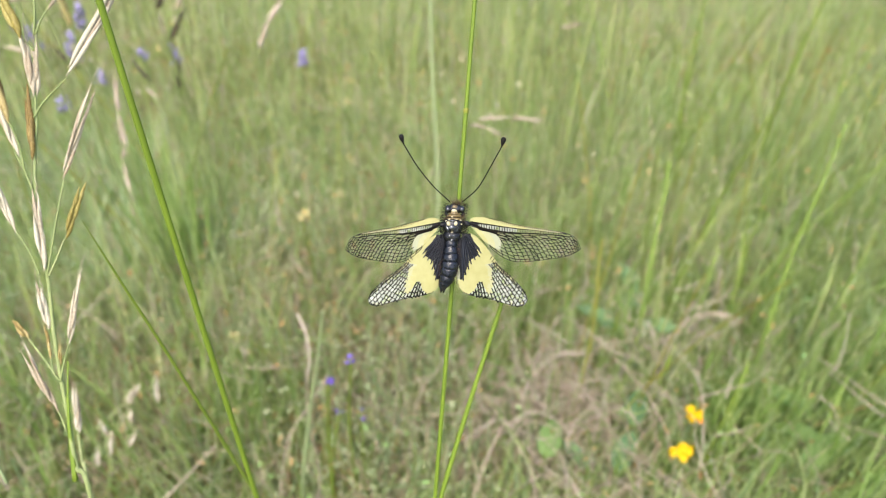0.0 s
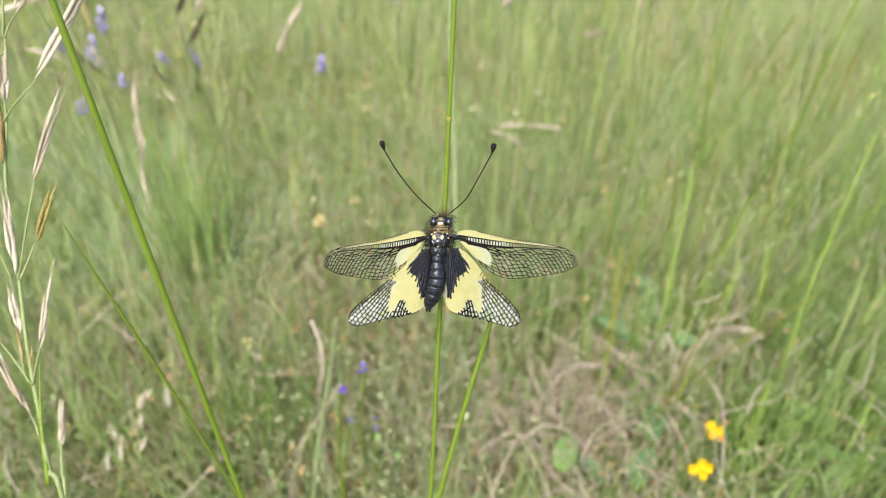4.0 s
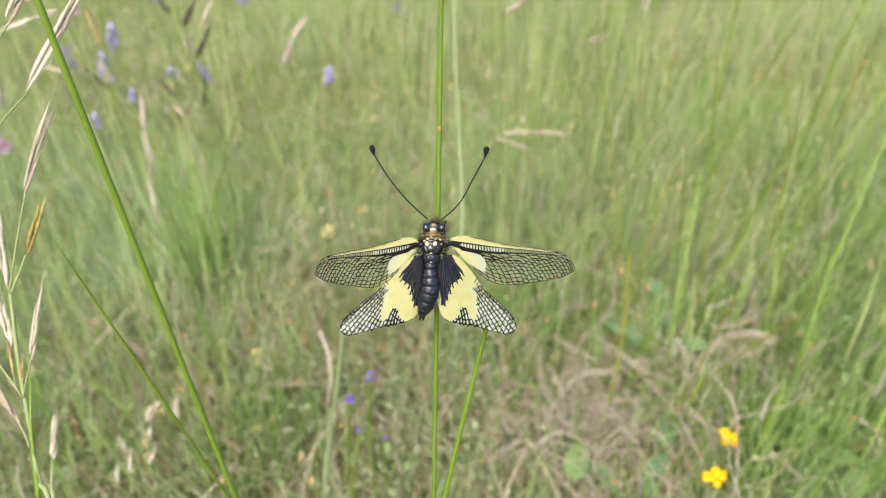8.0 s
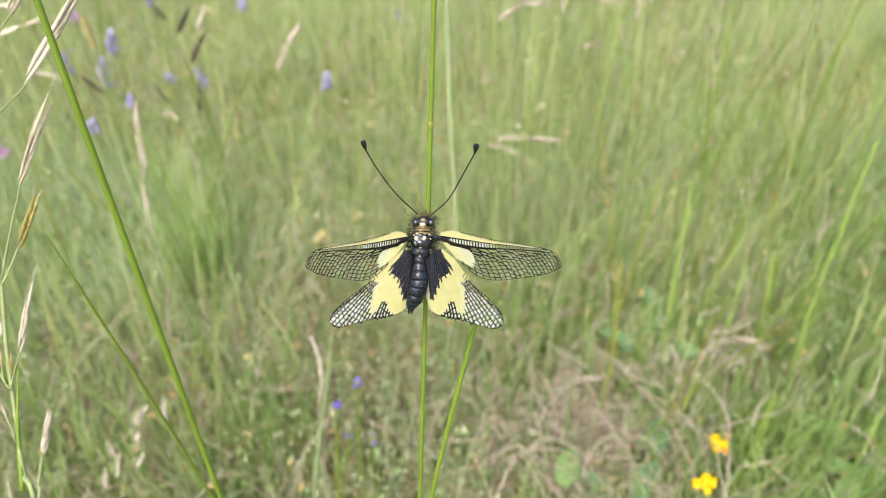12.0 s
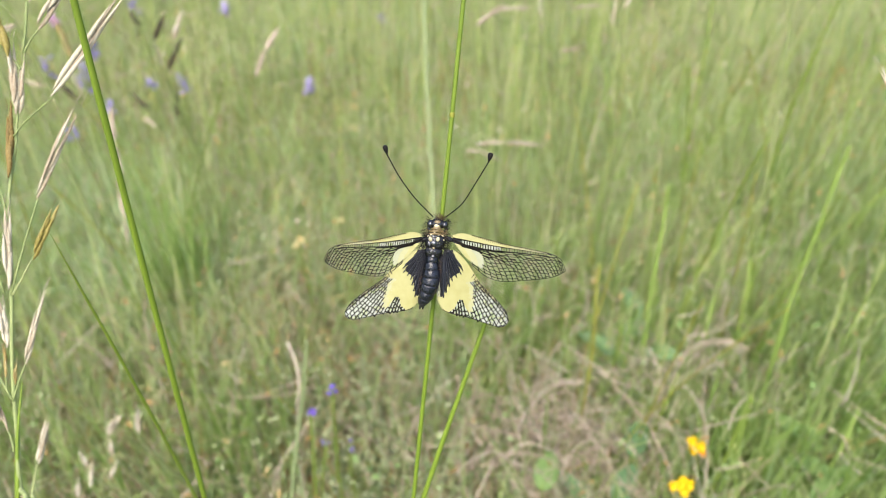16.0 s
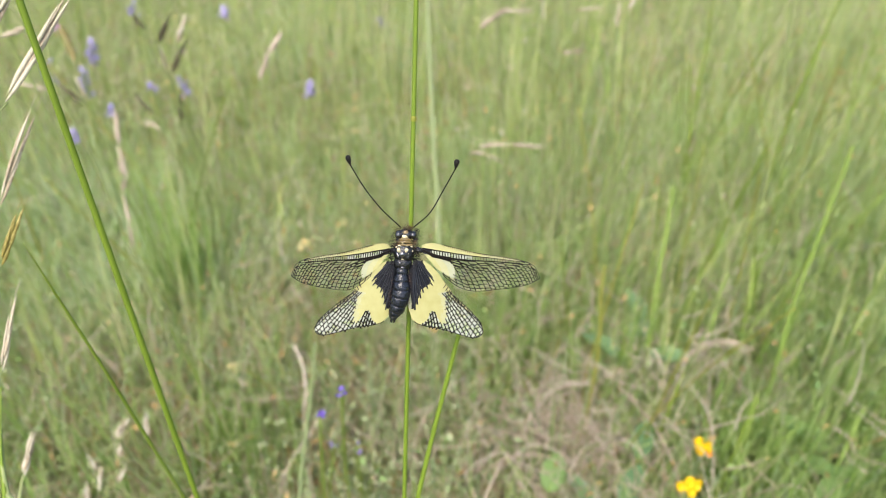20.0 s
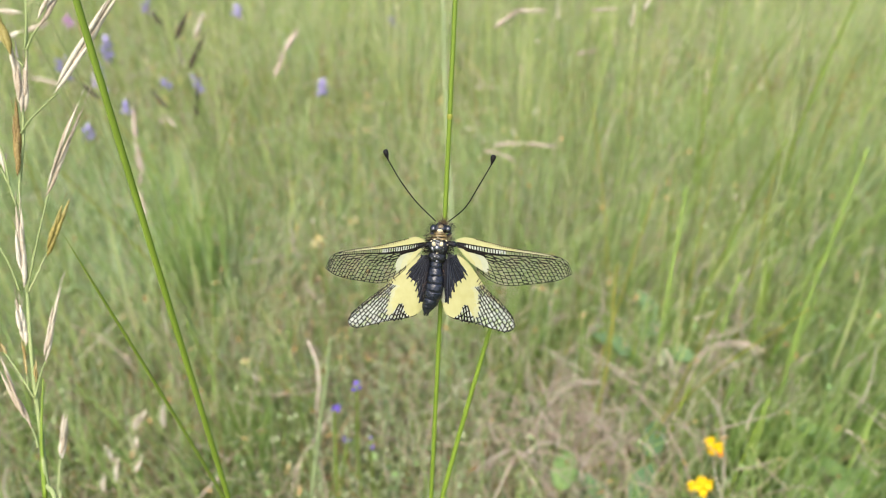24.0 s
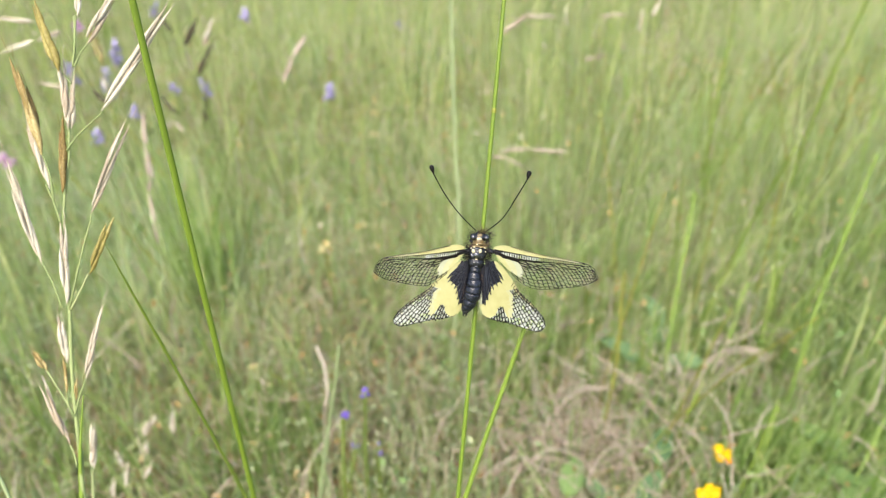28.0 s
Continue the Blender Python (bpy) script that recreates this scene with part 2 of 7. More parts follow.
BROWN_HAIR = solid("brown_hair", (0.025, 0.013, 0.006), (0.12, 0.06, 0.02), rough=0.5)
VEIN = solid("dark_vein", (0.003, 0.003, 0.002), (0.012, 0.010, 0.008), rough=0.6, sheen=0.05)
WING_YELLOW = solid("yellow_wing", (0.232, 0.219, 0.080), (0.280, 0.268, 0.118), rough=0.4, scale=700.0, bump=0.25, sheen=0.3)
WING_PALE = solid("pale_yellow_wing", (0.232, 0.228, 0.108), (0.280, 0.275, 0.155), rough=0.4, scale=800.0, bump=0.25, sheen=0.3)
WING_CREAM = solid("cream_wing", (0.205, 0.215, 0.125), (0.255, 0.262, 0.175), rough=0.4, scale=900.0, sheen=0.3)
WING_DARK = solid("dark_wing", (0.002, 0.002, 0.003), (0.010, 0.010, 0.014), rough=0.45, scale=1200.0, bump=0.5, dist=0.0001, sheen=0.15)
FLECK = solid("wing_fleck", (0.05, 0.05, 0.04), (0.12, 0.12, 0.10), rough=0.5, scale=1500.0)
WING_RIB = solid("wing_rib", (0.002, 0.002, 0.004), (0.009, 0.011, 0.018), rough=0.32, scale=1500.0, bump=0.6, dist=0.0001, sheen=0.35)
CLEAR = film_wing("clear_wing", (0.93, 0.93, 0.86), 0.07)
MILKY = film_wing("milky_wing", (0.92, 0.95, 0.92), 0.42)


# ---- mesh helpers ----
def part(name, bm, material, parent=None, label=""):
    me = bpy.data.meshes.new(name)
    bm.to_mesh(me)
    bm.free()
    me.materials.append(material)
    ob = new(name, me)
    ob.parent = parent
    return tagged(ob, label)


def raw(name, verts, faces, material, parent=None, label="", smooth=True):
    me = bpy.data.meshes.new(name)
    me.from_pydata([tuple(v) for v in verts], [], faces)
    me.materials.append(material)
    if smooth:
        me.shade_smooth()
    ob = new(name, me)
    ob.parent = parent
    return tagged(ob, label)


def bow(points, n):
    """A smooth line of n points through the given ones."""
    p = [Vector(q) for q in points]
    p = [p[0] * 2 - p[1], *p, p[-1] * 2 - p[-2]]
    out = []
    for i in range(n):
        s = i / (n - 1) * (len(p) - 3)
        k = min(int(s), len(p) - 4)
        f = s - k
        a, b, c, d = p[k:k + 4]
        out.append(0.5 * ((2 * b) + (c - a) * f + (2 * a - 5 * b + 4 * c - d) * f * f + (3 * b - a - 3 * c + d) * f ** 3))
    return out


def tube(bm, line, radius, sides=8, flat=1.0):
    """A tapered tube along a line; radius is a number or a list, flat squeezes it across."""
    line = [Vector(p) for p in line]
    n = len(line)
    rings = []
    side = None
    for i, p in enumerate(line):
        d = (line[min(i + 1, n - 1)] - line[max(i - 1, 0)]).normalized()
        if side is None:
            side = d.cross(Vector((0, 1, 0.2))).normalized()
        side = (side - d * side.dot(d)).normalized()
        up = d.cross(side)
        r = radius if isinstance(radius, (int, float)) else radius[i]
        rings.append([bm.verts.new(p + (side * math.cos(a) + up * math.sin(a) * flat) * r) for a in (2 * math.pi * k / sides for k in range(sides))])
    for a, b in zip(rings, rings[1:]):
        for k in range(sides):
            f = bm.faces.new((a[k], a[(k + 1) % sides], b[(k + 1) % sides], b[k]))
            f.smooth = True
    bm.faces.new(rings[0][::-1])
    bm.faces.new(rings[-1])
    return bm


def ball(bm, centre, size, turn=0.0, seg=20, rings=12):
    m = Matrix.Translation(centre) @ Matrix.Rotation(turn, 4, 'Z') @ Matrix.Diagonal((*size, 1))
    got = bmesh.ops.create_uvsphere(bm, u_segments=seg, v_segments=rings, radius=1.0, matrix=m)
    for v in got["verts"]:
        for f in v.link_faces:
            f.smooth = True
    return bm


# ---- ground ----
def lie(x, y):
    """The ground's height."""
    return 0.012 * (noise.noise((x * 3.1, y * 3.1, 0.3)) + 0.5 * noise.noise((x * 9, y * 9, 4.0)))


bm = bmesh.new()
edges = [-900, -90, -12, -3, -1.6] + [-1.2 + 0.05 * i for i in range(49)] + [1.6, 3, 12, 90, 900]
ys = [-900, -90, -12, -3, -1] + [-0.4 + 0.05 * i for i in range(53)] + [2.6, 3.5, 6, 15, 90, 900]
grid = [[bm.verts.new((x, y, lie(x, y) if abs(x) < 1.3 and -0.5 < y < 2.4 else 0.0)) for x in edges] for y in ys]
for a, b in zip(grid, grid[1:]):
    for k in range(len(edges) - 1):
        bm.faces.new((a[k], a[k + 1], b[k + 1], b[k])).smooth = True
tagged(part("ground", bm, SOIL), "brown meadow soil with litter under the grass", "ground", kind="structure")


# ---- meadow stuff ----
rng = np.random.default_rng(7)


def blades(name, base, height, lean, face, width, curl, material, label, category, seg=4, tip=0.12, twist=None):
    """Many grass blades as one mesh: base (n,2), height, lean (n,2) sideways reach, face angle, width, curl power."""
    n = len(base)
    z0 = np.array([lie(x, y) for x, y in base]) - 0.003
    s = np.linspace(0, 1, seg + 1)
    up = s[None, :] * np.ones((n, 1))
    reach = up ** curl[:, None]
    bend = 1 - 0.35 * np.minimum(1.0, np.hypot(lean[:, 0], lean[:, 1]) / np.maximum(height, 1e-4))[:, None] * up ** 2
    c = np.stack([base[:, :1] + lean[:, :1] * reach, base[:, 1:] + lean[:, 1:] * reach, z0[:, None] + height[:, None] * up * bend], -1)
    w = width[:, None] * 0.5 * np.maximum(tip, 1 - s[None, :] ** 2.2)
    ang = face[:, None] + (twist[:, None] * up if twist is not None else 0)
    side = np.stack([np.cos(ang), np.sin(ang), 0 * ang + 0 * up], -1) * w[..., None]
    v = np.stack([c - side, c + side], 2).reshape(-1, 3)
    k = (np.arange(n) * (seg + 1) * 2)[:, None] + (np.arange(seg) * 2)[None, :]
    f = np.stack([k, k + 1, k + 3, k + 2], -1).reshape(-1, 4)
    me = bpy.data.meshes.new(name)
    me.vertices.add(len(v))
    me.vertices.foreach_set("co", v.ravel())
    me.loops.add(f.size)
    me.loops.foreach_set("vertex_index", f.ravel())
    me.polygons.add(len(f))
    me.polygons.foreach_set("loop_start", np.arange(len(f)) * 4)
    me.polygons.foreach_set("use_smooth", np.ones(len(f), bool))
    me.update()
    me.materials.append(material)
    return tagged(new(name, me), label, category, kind="stuff")


def patch_noise(x, y, s, seed):
    return np.array([noise.noise((a * s, b * s, seed)) for a, b in zip(x, y)])


def sow(n, x0, x1, y0, y1, keep=None):
    p = np.stack([rng.uniform(x0, x1, n), rng.uniform(y0, y1, n)], -1)
    p = p[np.abs(p[:, 0]) < 0.25 + 0.75 * np.maximum(p[:, 1], 0.05)]
    if keep is not None:
        p = p[rng.random(len(p)) < keep(p[:, 0], p[:, 1])]
    return p


def soft(x, y, cx, cy, rx, ry):
    return np.exp(-(((x - cx) / rx) ** 2 + ((y - cy) / ry) ** 2))


def bare(x, y):
    """Where tall grass is thin: the worn herb-rich spot in front and the straw beside it."""
    return np.clip(0.9 * soft(x, y, -0.02, 0.30, 0.13, 0.12) + 0.6 * soft(x, y, 0.085, 0.27, 0.07, 0.08) + 0.55 * soft(x, y, -0.10, 0.42, 0.10, 0.10), 0, 1)


def tall_keep(x, y):
    clump = np.clip(0.62 + 1.3 * patch_noise(x, y, 16.0, 5.0) + 0.5 * patch_noise(x, y, 5.0, 9.0), 0.08, 1)
    return np.clip(1.0 - 0.93 * bare(x, y), 0.03, 1) * np.clip((y - 0.19) / 0.1, 0, 1) * clump


def heights(p, lo, hi):
    k = 0.5 + 0.5 * patch_noise(p[:, 0], p[:, 1], 4.0, 2.0)
    return (lo + (hi - lo) * rng.random(len(p)) ** 1.6) * (0.6 + 0.8 * k) * np.clip(0.6 + 0.6 * p[:, 1], 0.5, 1.1)


def grow(name, p, lo, hi, w0, w1, sway_amount, material, label, category="grass", curl0=1.4, curl1=3.0, drift=(0.0, 0.0), seg=4):
    n = len(p)
    h = heights(p, lo, hi)
    a = rng.uniform(0, 2 * np.pi, n)
    m = np.abs(rng.normal(0, sway_amount, n)) * h
    ln = np.stack([np.cos(a) * m + drift[0] * h, np.sin(a) * m + drift[1] * h], -1)
    return blades(name, p, h, ln, rng.normal(0, 0.9, n), rng.uniform(w0, w1, n), rng.uniform(curl0, curl1, n), material, label, category, seg=seg, twist=rng.normal(0, 0.4, n))



def leaflets(name, p, z, size, tilt, material, label, category="herb", ratio=0.6):
    """Many small folded leaves as one mesh: a rib with two halves each."""
    n = len(p)
    z0 = np.array([lie(x, y) for x, y in p]) + z
    a = rng.uniform(0, 2 * np.pi, n)
    t = rng.normal(0, tilt, n)
    fwd = np.stack([np.cos(a) * np.cos(t), np.sin(a) * np.cos(t), np.sin(t)], -1) * size[:, None]
    side = np.stack([-np.sin(a), np.cos(a), rng.normal(0, 0.35, n)], -1) * (size * ratio * 0.5)[:, None]
    fold = np.stack([0 * a, 0 * a, size * 0.10], -1)
    c = np.stack([p[:, 0], p[:, 1], z0], -1)
    v = np.stack([c, c + fwd * 0.3 + side * 0.85 + fold, c + fwd * 0.72 + side * 0.8 + fold, c + fwd, c + fwd * 0.72 - side * 0.8 + fold, c + fwd * 0.3 - side * 0.85 + fold], 1).reshape(-1, 3)
    k = np.arange(n) * 6
    f = np.concatenate([np.stack([k, k + 1, k + 2, k + 3], -1), np.stack([k, k + 3, k + 4, k + 5], -1)])
    me = bpy.data.meshes.new(name)
    me.vertices.add(len(v))
    me.vertices.foreach_set("co", v.ravel())
    me.loops.add(f.size)
    me.loops.foreach_set("vertex_index", f.ravel())
    me.polygons.add(len(f))
    me.polygons.foreach_set("loop_start", np.arange(len(f)) * 4)
    me.update()
    me.materials.append(material)
    return tagged(new(name, me), label, category, kind="stuff")


def straws(name, p, z, length, thick, material, label, category="straw", rise=0.25, seg=5):
    """Loose stalks lying at all angles, gently bowed, three-sided."""
    n = len(p)
    a = rng.uniform(0, np.pi, n)
    t = rng.normal(0, rise, n)
    d = np.stack([np.cos(a) * np.cos(t), np.sin(a) * np.cos(t), np.abs(np.sin(t))], -1) * length[:, None]
    b = np.stack([-np.sin(a), np.cos(a), rng.normal(0.3, 0.4, n)], -1) * (length * rng.normal(0, 0.07, n))[:, None]
    z0 = np.array([lie(x, y) for x, y in p]) + z
    c0 = np.stack([p[:, 0], p[:, 1], z0], -1)
    s = np.linspace(0, 1, seg + 1)[None, :, None]
    c = c0[:, None] + d[:, None] * (s - 0.5) + b[:, None] * (4 * s * (1 - s) - 0.6)
    c[..., 2] = np.maximum(c[..., 2], 0.001)
    u = b / np.maximum(np.linalg.norm(b, axis=1, keepdims=True), 1e-9)
    w = np.cross(d / length[:, None], u)
    r = thick[:, None, None] * 0.5 * (1 - 0.4 * s)
    ring = [c + r * (np.cos(q) * u[:, None] + np.sin(q) * w[:, None]) for q in (0, 2.09, 4.19)]
    v = np.stack(ring, 2).reshape(-1, 3)
    k = (np.arange(n) * (seg + 1) * 3)[:, None] + (np.arange(seg) * 3)[None, :]
    f = np.concatenate([np.stack([k + i, k + (i + 1) % 3, k + 3 + (i + 1) % 3, k + 3 + i], -1).reshape(-1, 4) for i in range(3)])
    me = bpy.data.meshes.new(name)
    me.vertices.add(len(v))
    me.vertices.foreach_set("co", v.ravel())
    me.loops.add(f.size)
    me.loops.foreach_set("vertex_index", f.ravel())
    me.polygons.add(len(f))
    me.polygons.foreach_set("loop_start", np.arange(len(f)) * 4)
    me.update()
    me.materials.append(material)
    return tagged(new(name, me), label, category, kind="stuff")


def strawy(x, y):
    return np.clip(0.12 + 0.9 * soft(x, y, 0.08, 0.265, 0.065, 0.06) + 0.35 * soft(x, y, -0.10, 0.36, 0.08, 0.10) + 0.3 * soft(x, y, 0.2, 0.33, 0.08, 0.05), 0, 1)


def herby(x, y):
    return np.clip(0.35 + 0.8 * soft(x, y, -0.03, 0.29, 0.10, 0.10) + 0.7 * soft(x, y, 0.24, 0.27, 0.08, 0.07) + 0.5 * soft(x, y, 0.14, 0.36, 0.05, 0.05), 0, 1) * np.clip(1.3 - y, 0.15, 1)


def warm(x, y):
    """Where much of the sward is faded."""
    return np.clip(soft(x, y, -0.13, 0.36, 0.2, 0.16) + 0.6 * soft(x, y, 0.12, 0.5, 0.14, 0.1) + 0.5 * soft(x, y, -0.3, 0.28, 0.15, 0.12), 0, 1)


def lush(x, y):
    """The thick fresh grass beside the litter."""
    return np.clip(1.0 * soft(x, y, 0.27, 0.29, 0.12, 0.12) + 0.2 * soft(x, y, -0.2, 0.3, 0.07, 0.12) + 0.25 * soft(x, y, 0.22, 0.5, 0.14, 0.12) + 0.5 * soft(x, y, 0.16, 0.34, 0.07, 0.07), 0, 1)


near = lambda x, y: np.clip((0.72 - y) / 0.15, 0, 1)
grow("meadow_grass", sow(62000, -1.3, 1.3, 0.2, 1.8, tall_keep), 0.03, 0.135, 0.0008, 0.0019, 0.34, GRASS, "dense fresh green meadow grass blades", curl0=1.1, curl1=2.8)
grow("grey_green_grass", sow(30000, -1.3, 1.3, 0.22, 1.75, lambda x, y: tall_keep(x, y) * np.clip(0.45 + 1.6 * patch_noise(x, y, 7.0, 41.0), 0.05, 1)), 0.03, 0.105, 0.0008, 0.0020, 0.55, GREY_GRASS, "fine grey-green grass blades arching among the meadow", curl0=1.5, curl1=3.2)
grow("yellow_grass", sow(20000, -1.3, 1.3, 0.24, 1.8, lambda x, y: tall_keep(x, y) * np.clip(0.1 + 0.75 * y, 0, 1)), 0.04, 0.14, 0.0007, 0.0015, 0.36, YELLOW_GRASS, "thin yellowing grass blades and culms")
grow("dry_culm", sow(17000, -1.3, 1.3, 0.24, 1.8, lambda x, y: tall_keep(x, y) * np.clip(0.15 + 0.5 * y + 0.7 * warm(x, y), 0, 1)), 0.04, 0.14, 0.0007, 0.0015, 0.5, PALE_STRAW, "thin straw-coloured dry culms in the grass")
grow("low_grass", sow(48000, -1.3, 1.3, 0.4, 1.8), 0.012, 0.09, 0.0009, 0.0024, 0.6, GRASS, "short green grass shoots between the litter", curl0=1.0, curl1=2.5, seg=3)
grow("near_grass", sow(40000, -0.55, 0.55, 0.17, 0.72, lambda x, y: near(x, y) * (1 - 0.5 * soft(x, y, 0.085, 0.27, 0.07, 0.08)) * (1 - 0.6 * soft(x, y, -0.03, 0.265, 0.06, 0.08))), 0.03, 0.11, 0.0007, 0.0017, 0.5, GRASS, "fine tangled green grass in the litter", curl0=1.0, curl1=2.4)
grow("near_grey_grass", sow(16000, -0.55, 0.55, 0.17, 0.72, near), 0.02, 0.095, 0.0007, 0.0016, 0.7, GREY_GRASS, "fine tangled grey-green grass in the litter", curl0=0.8, curl1=2.2)
grow("lush_grass", sow(14000, -0.45, 0.5, 0.17, 0.7, lush), 0.04, 0.13, 0.0011, 0.0025, 0.2, LUSH, "upright fresh green grass standing thick beside the litter", curl0=1.3, curl1=2.6, drift=(0.04, 0.0))
grow("ochre_grass", sow(20000, -0.5, 0.5, 0.18, 0.9, lambda x, y: np.clip(0.12 + 0.8 * soft(x, y, -0.11, 0.37, 0.09, 0.13) + 0.5 * soft(x, y, -0.2, 0.27, 0.12, 0.1), 0, 1)), 0.015, 0.08, 0.0008, 0.0020, 0.8, RUST, "withered ochre grass blades in the sward", curl0=0.8, curl1=2.2)
grow("near_dry_grass", sow(22000, -0.55, 0.55, 0.17, 0.72, lambda x, y: near(x, y) * np.clip(0.3 + 0.8 * warm(x, y) + 0.3 * soft(x, y, 0.0, 0.3, 0.12, 0.1) - 0.4 * lush(x, y), 0, 1)), 0.02, 0.10, 0.0006, 0.0014, 0.8, STRAW, "thin faded dry grass blades among the green", curl0=0.9, curl1=2.4)
p = sow(5200, -0.12, 0.06, 0.19, 0.37, lambda x, y: soft(x, y, -0.03, 0.265, 0.045, 0.06))
leaflets("grey_herb", p, rng.uniform(0.01, 0.07, len(p)), rng.uniform(0.0018, 0.0038, len(p)), 0.9, THYME, "small grey-green leaves of a low bushy herb", ratio=0.6)
p = sow(40000, -1.3, 1.3, 0.18, 1.8, lambda x, y: np.maximum(herby(x, y), 0.35))
leaflets("low_herb", p, rng.uniform(0.003, 0.07, len(p)) * rng.random(len(p)), rng.uniform(0.0025, 0.0055, len(p)), 0.5, HERB, "low green herb leaves carpeting the meadow")
p = sow(22000, -1.2, 1.2, 0.18, 1.7, lambda x, y: np.clip(soft(x, y, -0.03, 0.27, 0.07, 0.08) + 0.22, 0, 1))
leaflets("pale_herb", p, rng.uniform(0.005, 0.085, len(p)), rng.uniform(0.002, 0.0042, len(p)), 0.6, PALE_HERB, "pale green fine-leaved herb", ratio=0.6)
p = sow(30000, -1.2, 1.2, 0.2, 1.7, lambda x, y: np.clip(0.2 + 0.9 * soft(x, y, -0.10, 0.36, 0.08, 0.12) + 0.45 * soft(x, y, -0.06, 0.47, 0.14, 0.12) + 0.2 * soft(x, y, 0.1, 0.3, 0.1, 0.1), 0, 1))
leaflets("withered_leaf_litter", p, rng.uniform(0.002, 0.08, len(p)), rng.uniform(0.0025, 0.006, len(p)), 0.7, RUST, "small rust and ochre withered leaves", "leaf litter", ratio=0.45)
p = sow(10000, -0.9, 0.9, 0.18, 1.2, strawy)
straws("straw_litter", p, rng.uniform(0.001, 0.045, len(p)), rng.uniform(0.008, 0.04, len(p)), rng.uniform(0.0005, 0.0014, len(p)), STRAW, "tangled dry straw litter lying on the soil")
p = sow(10000, -0.5, 0.5, 0.17, 0.7, lambda x, y: near(x, y) * strawy(x, y))
straws("near_straw", p, rng.uniform(0.001, 0.03, len(p)), rng.uniform(0.010, 0.04, len(p)), rng.uniform(0.0005, 0.0013, len(p)), STRAW, "matted fine straw between the shoots")
p = sow(17000, -1.2, 1.2, 0.17, 1.7, lambda x, y: np.clip(0.32 + soft(x, y, 0.095, 0.28, 0.06, 0.08) + 0.5 * soft(x, y, 0.21, 0.36, 0.05, 0.05) + 0.3 * soft(x, y, -0.15, 0.3, 0.08, 0.1) + 0.45 * soft(x, y, -0.05, 0.46, 0.15, 0.11), 0, 1))
straws("bleached_straw", p, rng.uniform(0.005, 0.07, len(p)), rng.uniform(0.012, 0.05, len(p)), rng.uniform(0.0005, 0.0012, len(p)), PALE_STRAW, "bleached dry grass stalks caught in the meadow", rise=0.4)
p = sow(2000, -1.2, 1.2, 0.3, 1.6, tall_keep)
grow("tall_culm", p, 0.14, 0.28, 0.0008, 0.0015, 0.14, YELLOW_GRASS, "tall slender grass culms", seg=5)
p = sow(170000, -1.2, 1.2, 0.26, 1.7, lambda x, y: np.clip(0.10 + 0.3 * warm(x, y) + 1.9 * patch_noise(x, y, 11.0, 21.0) + 1.2 * patch_noise(x, y, 30.0, 3.0), 0, 1) * np.clip(1.0 - 0.8 * lush(x, y), 0.1, 1))
leaflets("beige_floret", p, rng.uniform(0.03, 0.13, len(p)) * np.clip(0.35 + 0.9 * p[:, 1], 0.5, 1), rng.uniform(0.0014, 0.0034, len(p)) * np.clip(0.3 + 1.1 * p[:, 1], 0.5, 1.2), 0.9, BEIGE, "faded beige and pinkish grass florets in the sward", "grass floret", ratio=0.45)
p = sow(70000, -1.2, 1.2, 0.36, 1.5, lambda x, y: np.clip(-0.08 + 0.25 * soft(x, y, -0.2, 0.3, 0.15, 0.1) + 1.7 * patch_noise(x, y, 17.0, 31.0) + 0.9 * patch_noise(x, y, 40.0, 8.0) + 0.35 * soft(x, y, -0.06, 0.42, 0.2, 0.16), 0, 1) * np.clip(1.0 - 0.8 * lush(x, y), 0.1, 1))
leaflets("orange_leaf", p, rng.uniform(0.008, 0.08, len(p)), rng.uniform(0.0014, 0.0034, len(p)) * np.clip(0.1 + 1.4 * p[:, 1], 0.4, 1.1), 0.8, ORANGE_SPECK, "withered orange leaflets scattered through the sward", "leaf litter", ratio=0.5)
for name, count, mat, label in (("faded_leaf", 5200, BEIGE, "faded pinkish leaf blades lying on the sward"), ("rusty_leaf", 4600, ORANGE_SPECK, "rusty orange leaves caught on the sward")):
    p = sow(count, -1.1, 1.1, 0.42, 1.4, lambda x, y: np.clip(0.25 + 1.2 * patch_noise(x, y, 9.0, 51.0) + 0.4 * warm(x, y), 0, 1) * np.clip(1.0 - 0.8 * lush(x, y), 0.1, 1))
    leaflets(name, p, rng.uniform(0.04, 0.11, len(p)) * np.clip(0.3 + 1.1 * p[:, 1], 0.6, 1), rng.uniform(0.003, 0.0062, len(p)) * np.clip(0.2 + 1.3 * p[:, 1], 0.55, 1.1), 0.7, mat, label, "dry leaf", ratio=0.5)
p = sow(6000, -1.2, 1.2, 0.35, 1.7)
leaflets("seed_speck", p, rng.uniform(0.03, 0.13, len(p)), rng.uniform(0.0015, 0.0035, len(p)), 1.0, CREAM_SPECK, "tiny pale seeds and florets in the grass", "seed", ratio=0.4)

